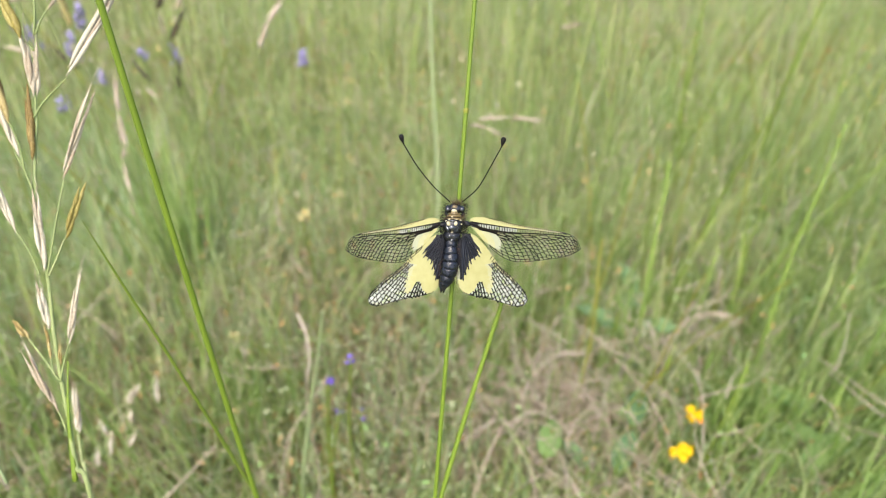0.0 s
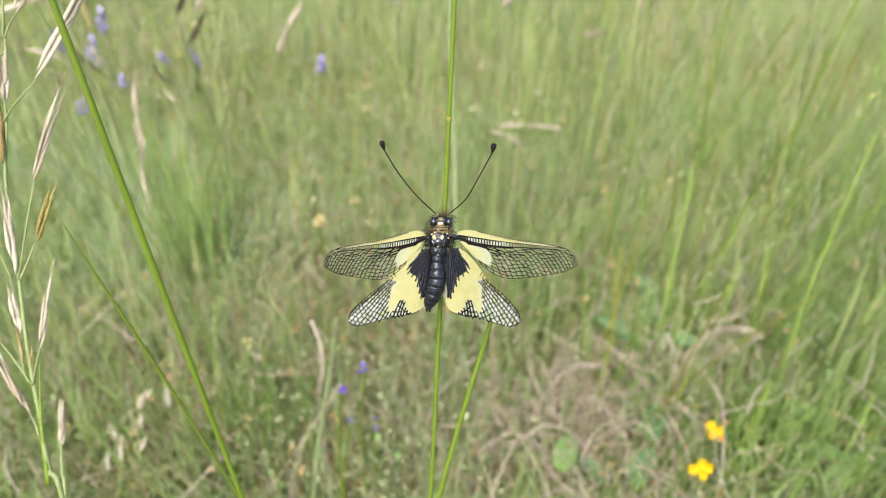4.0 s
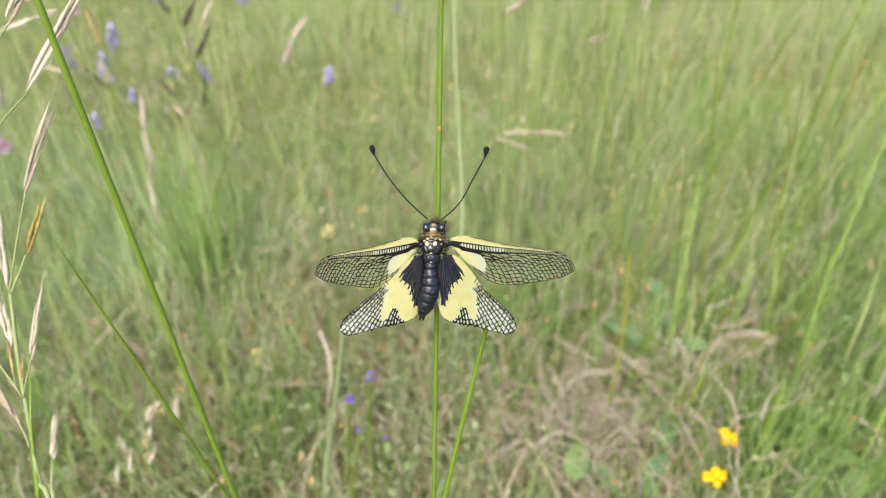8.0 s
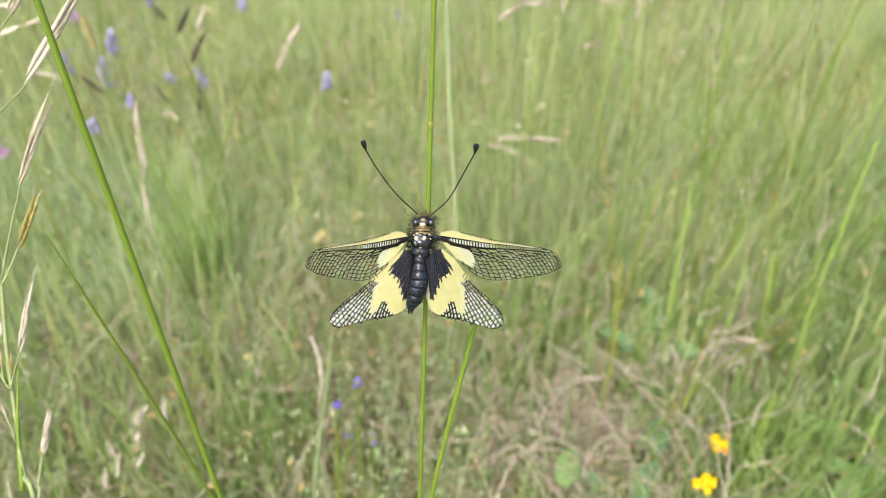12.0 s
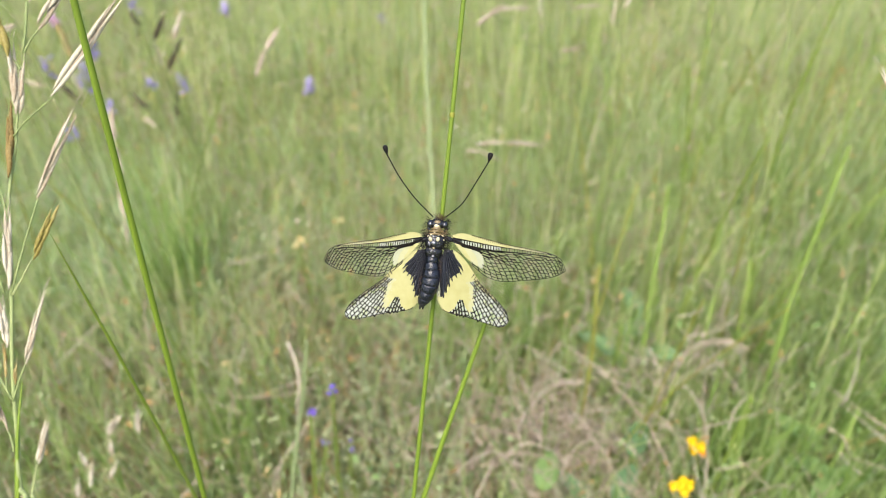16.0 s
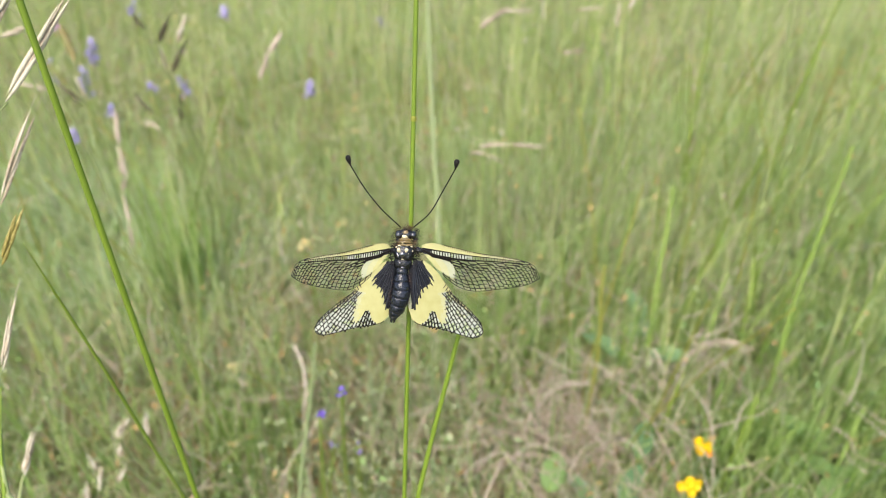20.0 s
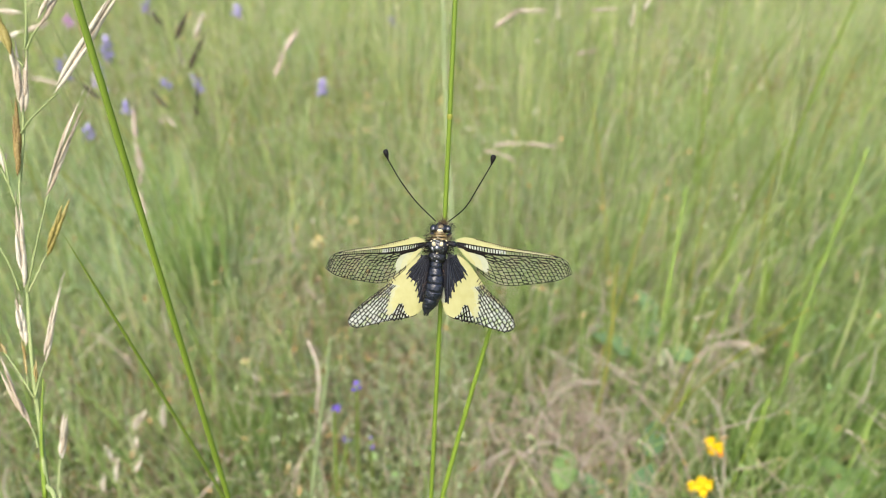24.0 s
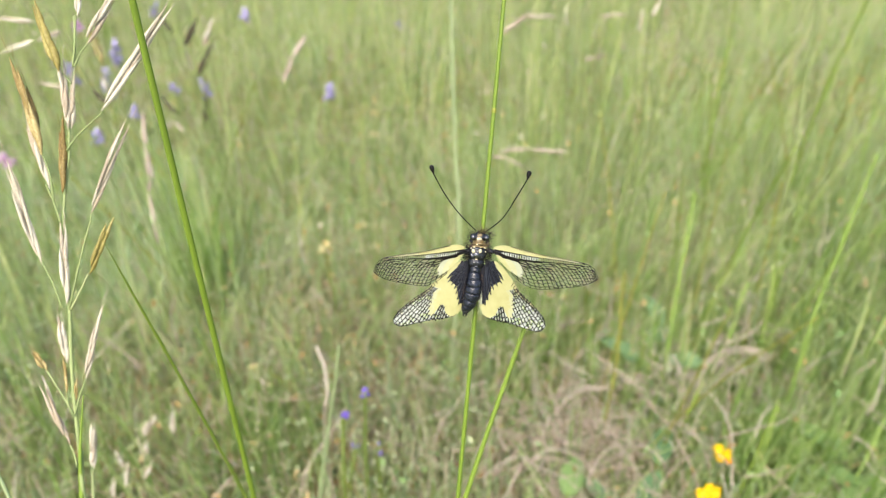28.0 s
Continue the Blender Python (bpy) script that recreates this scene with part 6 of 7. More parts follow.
def motions():
    walk(owlfly, [
        (0.0, pose(0.0055, 0.1176, 0.2814, 62.66, -0.65, -2.51)), (0.5, pose(0.0015, 0.1157, 0.2818, 62.53, -0.80, -2.07)),
        (1.0, pose(0.0023, 0.1147, 0.2835, 62.49, -0.63, -1.70)), (1.5, pose(0.0052, 0.1136, 0.2828, 62.73, -0.36, -1.74)),
        (2.0, pose(0.0027, 0.1132, 0.2832, 62.84, -0.10, -1.63)), (2.5, pose(0.0016, 0.1140, 0.2836, 63.04, -0.06, -1.49)),
        (3.0, pose(-0.0007, 0.1143, 0.2840, 63.19, -0.52, -0.87)), (3.5, pose(-0.0004, 0.1123, 0.2840, 63.24, -0.71, -0.84)),
        (5.5, pose(-0.0051, 0.1111, 0.2846, 63.30, -0.38, -0.78)), (6.0, pose(-0.0041, 0.1098, 0.2862, 63.31, -0.40, -0.58)),
        (6.5, pose(-0.0007, 0.1102, 0.2862, 63.42, -0.17, -0.53)), (7.0, pose(-0.0030, 0.1087, 0.2851, 63.59, 0.09, -0.51)),
        (7.5, pose(-0.0004, 0.1098, 0.2855, 63.82, -0.01, -0.23)), (8.0, pose(-0.0016, 0.1096, 0.2855, 64.00, 0.11, -0.08)),
        (8.5, pose(-0.0021, 0.1104, 0.2856, 64.04, 0.14, -0.19)), (9.0, pose(-0.0026, 0.1109, 0.2856, 64.10, 0.27, -0.20)),
        (9.5, pose(-0.0008, 0.1130, 0.2851, 64.19, 0.34, -0.27)), (10.0, pose(-0.0000, 0.1138, 0.2844, 64.29, 0.54, -0.35)),
        (10.5, pose(0.0069, 0.1138, 0.2839, 64.37, 0.80, -0.42)), (11.0, pose(0.0031, 0.1127, 0.2847, 64.30, 1.17, -0.58)),
        (11.5, pose(0.0057, 0.1122, 0.2847, 64.48, 1.10, -0.45)), (12.0, pose(0.0028, 0.1121, 0.2866, 64.41, 0.95, -0.28)),
        (12.5, pose(0.0019, 0.1128, 0.2853, 64.54, 1.42, -0.77)), (14.5, pose(0.0208, 0.1153, 0.2847, 64.50, 2.75, -1.92)),
        (15.0, pose(0.0207, 0.1180, 0.2839, 64.54, 3.45, -2.72)), (15.5, pose(0.0161, 0.1202, 0.2842, 64.61, 3.26, -2.76)),
        (16.0, pose(0.0149, 0.1203, 0.2833, 64.56, 2.88, -2.56)), (16.5, pose(0.0128, 0.1193, 0.2848, 64.74, 2.44, -2.49)),
        (17.0, pose(0.0078, 0.1178, 0.2836, 64.70, 1.87, -2.43)), (17.5, pose(0.0031, 0.1217, 0.2823, 64.74, 1.62, -2.59)),
        (18.0, pose(0.0076, 0.1233, 0.2813, 64.82, 1.25, -2.28)), (18.5, pose(0.0050, 0.1185, 0.2813, 64.74, 1.46, -2.16)),
        (19.0, pose(0.0094, 0.1167, 0.2828, 64.88, 1.35, -2.08)), (19.5, pose(0.0032, 0.1163, 0.2834, 64.92, 1.22, -1.93)),
        (20.0, pose(0.0037, 0.1152, 0.2841, 64.87, 1.30, -1.84)), (20.5, pose(0.0032, 0.1164, 0.2837, 64.93, 1.17, -1.75)),
        (21.0, pose(0.0035, 0.1166, 0.2839, 64.92, 1.23, -1.73)), (21.5, pose(0.0033, 0.1146, 0.2828, 65.03, 1.53, -1.95)),
        (23.5, pose(0.0047, 0.1166, 0.2840, 65.10, 1.42, -1.49)), (24.0, pose(0.0050, 0.1144, 0.2839, 64.97, 1.65, -1.51)),
        (24.5, pose(0.0008, 0.1161, 0.2842, 64.86, 1.47, -1.32)), (25.0, pose(0.0008, 0.1162, 0.2838, 64.70, 1.51, -1.28)),
        (25.5, pose(0.0026, 0.1179, 0.2827, 64.57, 1.58, -1.29)), (26.0, pose(-0.0029, 0.1190, 0.2802, 64.64, 1.56, -1.27)),
        (26.5, pose(0.0051, 0.1204, 0.2797, 64.80, 1.64, -1.25)), (27.0, pose(0.0010, 0.1213, 0.2787, 64.97, 1.68, -1.23)),
        (27.5, pose(0.0076, 0.1235, 0.2792, 64.93, 1.87, -1.23)), (28.0, pose(0.0112, 0.1264, 0.2773, 65.06, 2.33, -1.41)),
    ])
    walk(perch_stem, [
        (0.0, sway(MAIN, 0.0018, 0.0927, 0.2135, 0.0063, 0.1204, 0.2793)), (0.5, sway(MAIN, 0.0005, 0.0934, 0.2131, 0.0023, 0.1185, 0.2797)),
        (1.0, sway(MAIN, 0.0003, 0.0954, 0.2119, 0.0030, 0.1174, 0.2814)), (1.5, sway(MAIN, 0.0014, 0.0981, 0.2106, 0.0059, 0.1164, 0.2807)),
        (2.0, sway(MAIN, 0.0005, 0.0987, 0.2122, 0.0034, 0.1160, 0.2811)), (2.5, sway(MAIN, -0.0002, 0.0988, 0.2117, 0.0023, 0.1168, 0.2815)),
        (3.0, sway(MAIN, -0.0015, 0.0985, 0.2106, -0.0000, 0.1171, 0.2819)), (3.5, sway(MAIN, -0.0015, 0.0986, 0.2115, 0.0003, 0.1151, 0.2819)),
        (5.5, sway(MAIN, -0.0046, 0.0996, 0.2101, -0.0045, 0.1139, 0.2825)), (6.0, sway(MAIN, -0.0036, 0.0993, 0.2106, -0.0034, 0.1126, 0.2842)),
        (6.5, sway(MAIN, -0.0019, 0.1004, 0.2095, -0.0001, 0.1130, 0.2841)), (7.0, sway(MAIN, -0.0030, 0.1010, 0.2108, -0.0024, 0.1115, 0.2830)),
        (7.5, sway(MAIN, -0.0013, 0.1013, 0.2114, 0.0002, 0.1127, 0.2835)), (8.0, sway(MAIN, -0.0022, 0.1012, 0.2116, -0.0010, 0.1124, 0.2834)),
        (8.5, sway(MAIN, -0.0029, 0.1022, 0.2120, -0.0015, 0.1133, 0.2836)), (9.0, sway(MAIN, -0.0028, 0.1018, 0.2121, -0.0020, 0.1137, 0.2836)),
        (9.5, sway(MAIN, -0.0019, 0.1021, 0.2117, -0.0002, 0.1158, 0.2831)), (10.0, sway(MAIN, -0.0007, 0.1017, 0.2120, 0.0006, 0.1166, 0.2824)),
        (10.5, sway(MAIN, 0.0025, 0.1019, 0.2122, 0.0075, 0.1166, 0.2819)), (11.0, sway(MAIN, 0.0010, 0.1013, 0.2141, 0.0037, 0.1155, 0.2827)),
        (11.5, sway(MAIN, 0.0022, 0.1015, 0.2131, 0.0063, 0.1151, 0.2826)), (12.0, sway(MAIN, 0.0008, 0.1018, 0.2130, 0.0034, 0.1149, 0.2845)),
        (12.5, sway(MAIN, -0.0000, 0.1013, 0.2119, 0.0024, 0.1156, 0.2833)), (14.5, sway(MAIN, 0.0128, 0.1017, 0.2142, 0.0214, 0.1182, 0.2827)),
        (15.0, sway(MAIN, 0.0122, 0.1031, 0.2135, 0.0213, 0.1209, 0.2818)), (15.5, sway(MAIN, 0.0103, 0.1030, 0.2141, 0.0167, 0.1230, 0.2822)),
        (16.0, sway(MAIN, 0.0086, 0.1033, 0.2148, 0.0155, 0.1232, 0.2813)), (16.5, sway(MAIN, 0.0071, 0.1029, 0.2138, 0.0135, 0.1222, 0.2828)),
        (17.0, sway(MAIN, 0.0036, 0.1031, 0.2132, 0.0085, 0.1206, 0.2815)), (17.5, sway(MAIN, 0.0006, 0.1038, 0.2132, 0.0038, 0.1246, 0.2803)),
        (18.0, sway(MAIN, 0.0045, 0.1030, 0.2139, 0.0083, 0.1261, 0.2793)), (18.5, sway(MAIN, 0.0027, 0.1026, 0.2151, 0.0057, 0.1213, 0.2793)),
        (19.0, sway(MAIN, 0.0054, 0.1019, 0.2153, 0.0100, 0.1196, 0.2808)), (19.5, sway(MAIN, 0.0017, 0.1025, 0.2148, 0.0038, 0.1192, 0.2814)),
        (20.0, sway(MAIN, 0.0014, 0.1033, 0.2149, 0.0044, 0.1180, 0.2820)), (20.5, sway(MAIN, 0.0017, 0.1035, 0.2147, 0.0039, 0.1193, 0.2817)),
        (21.0, sway(MAIN, 0.0014, 0.1030, 0.2159, 0.0042, 0.1195, 0.2819)), (21.5, sway(MAIN, 0.0009, 0.1029, 0.2160, 0.0039, 0.1174, 0.2808)),
        (23.5, sway(MAIN, 0.0015, 0.1023, 0.2128, 0.0053, 0.1194, 0.2820)), (24.0, sway(MAIN, 0.0027, 0.1006, 0.2145, 0.0056, 0.1172, 0.2819)),
        (24.5, sway(MAIN, -0.0002, 0.1017, 0.2126, 0.0014, 0.1189, 0.2822)), (25.0, sway(MAIN, -0.0003, 0.1011, 0.2128, 0.0014, 0.1190, 0.2818)),
        (25.5, sway(MAIN, 0.0011, 0.1006, 0.2144, 0.0032, 0.1208, 0.2806)), (26.0, sway(MAIN, -0.0025, 0.1008, 0.2159, -0.0023, 0.1219, 0.2782)),
        (26.5, sway(MAIN, 0.0021, 0.1010, 0.2167, 0.0057, 0.1233, 0.2777)), (27.0, sway(MAIN, 0.0004, 0.1014, 0.2163, 0.0016, 0.1242, 0.2767)),
        (27.5, sway(MAIN, 0.0043, 0.1013, 0.2172, 0.0082, 0.1263, 0.2772)), (28.0, sway(MAIN, 0.0067, 0.1019, 0.2172, 0.0118, 0.1292, 0.2753)),
    ])
    walk(second_stem, [
        (0.0, sway(SECOND, 0.0187, 0.1177, 0.2627, 0.0039, 0.0932, 0.2127)), (0.5, sway(SECOND, 0.0143, 0.1159, 0.2631, 0.0031, 0.0939, 0.2124)),
        (1.0, sway(SECOND, 0.0153, 0.1149, 0.2648, 0.0029, 0.0959, 0.2111)), (1.5, sway(SECOND, 0.0187, 0.1137, 0.2637, 0.0040, 0.0986, 0.2098)),
        (2.0, sway(SECOND, 0.0155, 0.1135, 0.2642, 0.0039, 0.0992, 0.2114)), (2.5, sway(SECOND, 0.0143, 0.1145, 0.2647, 0.0029, 0.0993, 0.2109)),
        (3.0, sway(SECOND, 0.0120, 0.1150, 0.2653, 0.0012, 0.0990, 0.2098)), (3.5, sway(SECOND, 0.0124, 0.1131, 0.2653, 0.0010, 0.0992, 0.2107)),
        (5.5, sway(SECOND, 0.0071, 0.1117, 0.2656, -0.0013, 0.1002, 0.2093)), (6.0, sway(SECOND, 0.0081, 0.1106, 0.2675, -0.0004, 0.0998, 0.2098)),
        (6.5, sway(SECOND, 0.0119, 0.1110, 0.2674, 0.0015, 0.1009, 0.2087)), (7.0, sway(SECOND, 0.0092, 0.1094, 0.2660, 0.0015, 0.1016, 0.2100)),
        (7.5, sway(SECOND, 0.0119, 0.1108, 0.2666, 0.0024, 0.1018, 0.2106)), (8.0, sway(SECOND, 0.0104, 0.1106, 0.2666, 0.0012, 0.1017, 0.2108)),
        (8.5, sway(SECOND, 0.0101, 0.1113, 0.2665, 0.0007, 0.1028, 0.2112)), (9.0, sway(SECOND, 0.0095, 0.1119, 0.2665, 0.0012, 0.1024, 0.2113)),
        (9.5, sway(SECOND, 0.0116, 0.1140, 0.2661, 0.0017, 0.1027, 0.2109)), (10.0, sway(SECOND, 0.0125, 0.1149, 0.2654, 0.0027, 0.1023, 0.2112)),
        (10.5, sway(SECOND, 0.0200, 0.1149, 0.2648, 0.0052, 0.1025, 0.2114)), (11.0, sway(SECOND, 0.0154, 0.1137, 0.2655, 0.0043, 0.1019, 0.2133)),
        (11.5, sway(SECOND, 0.0181, 0.1134, 0.2655, 0.0052, 0.1021, 0.2123)), (12.0, sway(SECOND, 0.0147, 0.1133, 0.2675, 0.0042, 0.1024, 0.2122)),
        (12.5, sway(SECOND, 0.0138, 0.1139, 0.2662, 0.0036, 0.1019, 0.2110)), (14.5, sway(SECOND, 0.0337, 0.1166, 0.2658, 0.0154, 0.1023, 0.2133)),
        (15.0, sway(SECOND, 0.0340, 0.1190, 0.2646, 0.0150, 0.1036, 0.2127)), (15.5, sway(SECOND, 0.0287, 0.1213, 0.2653, 0.0135, 0.1035, 0.2132)),
        (16.0, sway(SECOND, 0.0275, 0.1211, 0.2639, 0.0117, 0.1038, 0.2140)), (16.5, sway(SECOND, 0.0251, 0.1203, 0.2656, 0.0103, 0.1034, 0.2130)),
        (17.0, sway(SECOND, 0.0205, 0.1181, 0.2636, 0.0070, 0.1036, 0.2124)), (17.5, sway(SECOND, 0.0151, 0.1223, 0.2628, 0.0043, 0.1042, 0.2124)),
        (18.0, sway(SECOND, 0.0204, 0.1240, 0.2619, 0.0077, 0.1035, 0.2131)), (18.5, sway(SECOND, 0.0179, 0.1187, 0.2612, 0.0064, 0.1031, 0.2143)),
        (19.0, sway(SECOND, 0.0222, 0.1174, 0.2632, 0.0088, 0.1024, 0.2145)), (19.5, sway(SECOND, 0.0154, 0.1170, 0.2638, 0.0058, 0.1030, 0.2140)),
        (20.0, sway(SECOND, 0.0158, 0.1159, 0.2645, 0.0054, 0.1038, 0.2141)), (20.5, sway(SECOND, 0.0154, 0.1172, 0.2642, 0.0056, 0.1040, 0.2139)),
        (21.0, sway(SECOND, 0.0154, 0.1176, 0.2646, 0.0050, 0.1035, 0.2151)), (21.5, sway(SECOND, 0.0155, 0.1152, 0.2631, 0.0046, 0.1034, 0.2152)),
        (23.5, sway(SECOND, 0.0175, 0.1177, 0.2648, 0.0048, 0.1029, 0.2120)), (24.0, sway(SECOND, 0.0175, 0.1155, 0.2647, 0.0061, 0.1012, 0.2137)),
        (24.5, sway(SECOND, 0.0132, 0.1171, 0.2649, 0.0037, 0.1023, 0.2118)), (25.0, sway(SECOND, 0.0132, 0.1172, 0.2646, 0.0038, 0.1017, 0.2120)),
        (25.5, sway(SECOND, 0.0151, 0.1190, 0.2635, 0.0040, 0.1012, 0.2136)), (26.0, sway(SECOND, 0.0092, 0.1199, 0.2608, 0.0012, 0.1013, 0.2151)),
        (26.5, sway(SECOND, 0.0178, 0.1214, 0.2603, 0.0052, 0.1016, 0.2159)), (27.0, sway(SECOND, 0.0136, 0.1223, 0.2591, 0.0042, 0.1020, 0.2155)),
        (27.5, sway(SECOND, 0.0207, 0.1245, 0.2597, 0.0072, 0.1019, 0.2164)), (28.0, sway(SECOND, 0.0245, 0.1274, 0.2578, 0.0092, 0.1024, 0.2164)),
    ])
    walk(bent_stem, [
        (0.0, sway(LEFT, -0.0484, 0.1122, 0.1849, -0.0595, 0.1251, 0.2996)), (0.5, sway(LEFT, -0.0498, 0.1125, 0.1845, -0.0637, 0.1258, 0.2991)),
        (1.0, sway(LEFT, -0.0524, 0.1142, 0.1833, -0.0651, 0.1273, 0.2980)), (1.5, sway(LEFT, -0.0534, 0.1170, 0.1822, -0.0638, 0.1296, 0.2970)),
        (2.0, sway(LEFT, -0.0550, 0.1176, 0.1842, -0.0671, 0.1300, 0.2990)), (2.5, sway(LEFT, -0.0538, 0.1176, 0.1838, -0.0672, 0.1296, 0.2986)),
        (3.0, sway(LEFT, -0.0543, 0.1167, 0.1821, -0.0699, 0.1283, 0.2969)), (3.5, sway(LEFT, -0.0545, 0.1169, 0.1830, -0.0696, 0.1284, 0.2977)),
        (5.5, sway(LEFT, -0.0598, 0.1181, 0.1822, -0.0761, 0.1295, 0.2971)), (6.0, sway(LEFT, -0.0584, 0.1178, 0.1829, -0.0742, 0.1291, 0.2978)),
        (6.5, sway(LEFT, -0.0580, 0.1188, 0.1820, -0.0720, 0.1299, 0.2970)), (7.0, sway(LEFT, -0.0596, 0.1196, 0.1837, -0.0758, 0.1304, 0.2988)),
        (7.5, sway(LEFT, -0.0583, 0.1197, 0.1842, -0.0723, 0.1299, 0.2994)), (8.0, sway(LEFT, -0.0594, 0.1195, 0.1847, -0.0727, 0.1294, 0.2999)),
        (8.5, sway(LEFT, -0.0597, 0.1207, 0.1851, -0.0731, 0.1305, 0.3003)), (9.0, sway(LEFT, -0.0588, 0.1202, 0.1851, -0.0734, 0.1298, 0.3004)),
        (9.5, sway(LEFT, -0.0586, 0.1204, 0.1846, -0.0707, 0.1299, 0.2998)), (10.0, sway(LEFT, -0.0571, 0.1200, 0.1849, -0.0681, 0.1292, 0.3001)),
        (10.5, sway(LEFT, -0.0558, 0.1201, 0.1852, -0.0623, 0.1292, 0.3004)), (11.0, sway(LEFT, -0.0567, 0.1197, 0.1874, -0.0659, 0.1289, 0.3027)),
        (11.5, sway(LEFT, -0.0560, 0.1198, 0.1864, -0.0637, 0.1287, 0.3017)), (12.0, sway(LEFT, -0.0574, 0.1200, 0.1863, -0.0671, 0.1290, 0.3016)),
        (12.5, sway(LEFT, -0.0589, 0.1197, 0.1852, -0.0680, 0.1284, 0.3005)), (14.5, sway(LEFT, -0.0479, 0.1204, 0.1875, -0.0463, 0.1292, 0.3028)),
        (15.0, sway(LEFT, -0.0496, 0.1221, 0.1869, -0.0468, 0.1307, 0.3022)), (15.5, sway(LEFT, -0.0495, 0.1222, 0.1874, -0.0499, 0.1307, 0.3027)),
        (16.0, sway(LEFT, -0.0525, 0.1225, 0.1880, -0.0525, 0.1311, 0.3033)), (16.5, sway(LEFT, -0.0548, 0.1225, 0.1871, -0.0566, 0.1308, 0.3024)),
        (17.0, sway(LEFT, -0.0589, 0.1229, 0.1863, -0.0636, 0.1313, 0.3016)), (17.5, sway(LEFT, -0.0612, 0.1240, 0.1864, -0.0658, 0.1324, 0.3017)),
        (18.0, sway(LEFT, -0.0543, 0.1229, 0.1869, -0.0566, 0.1311, 0.3022)), (18.5, sway(LEFT, -0.0567, 0.1223, 0.1881, -0.0606, 0.1307, 0.3034)),
        (19.0, sway(LEFT, -0.0542, 0.1217, 0.1883, -0.0571, 0.1298, 0.3037)), (19.5, sway(LEFT, -0.0576, 0.1223, 0.1880, -0.0642, 0.1304, 0.3034)),
        (20.0, sway(LEFT, -0.0594, 0.1231, 0.1883, -0.0660, 0.1312, 0.3036)), (20.5, sway(LEFT, -0.0579, 0.1231, 0.1878, -0.0648, 0.1311, 0.3031)),
        (21.0, sway(LEFT, -0.0587, 0.1226, 0.1891, -0.0641, 0.1306, 0.3044)), (21.5, sway(LEFT, -0.0588, 0.1226, 0.1893, -0.0641, 0.1304, 0.3047)),
        (23.5, sway(LEFT, -0.0576, 0.1214, 0.1858, -0.0626, 0.1290, 0.3011)), (24.0, sway(LEFT, -0.0558, 0.1196, 0.1877, -0.0617, 0.1275, 0.3030)),
        (24.5, sway(LEFT, -0.0576, 0.1205, 0.1856, -0.0660, 0.1286, 0.3009)), (25.0, sway(LEFT, -0.0567, 0.1198, 0.1857, -0.0658, 0.1282, 0.3010)),
        (25.5, sway(LEFT, -0.0551, 0.1192, 0.1873, -0.0627, 0.1278, 0.3026)), (26.0, sway(LEFT, -0.0584, 0.1194, 0.1888, -0.0680, 0.1279, 0.3040)),
        (26.5, sway(LEFT, -0.0546, 0.1197, 0.1897, -0.0600, 0.1279, 0.3050)), (27.0, sway(LEFT, -0.0558, 0.1201, 0.1895, -0.0629, 0.1280, 0.3049)),
        (27.5, sway(LEFT, -0.0532, 0.1199, 0.1904, -0.0575, 0.1278, 0.3058)), (28.0, sway(LEFT, -0.0512, 0.1205, 0.1906, -0.0542, 0.1281, 0.3060)),
    ])
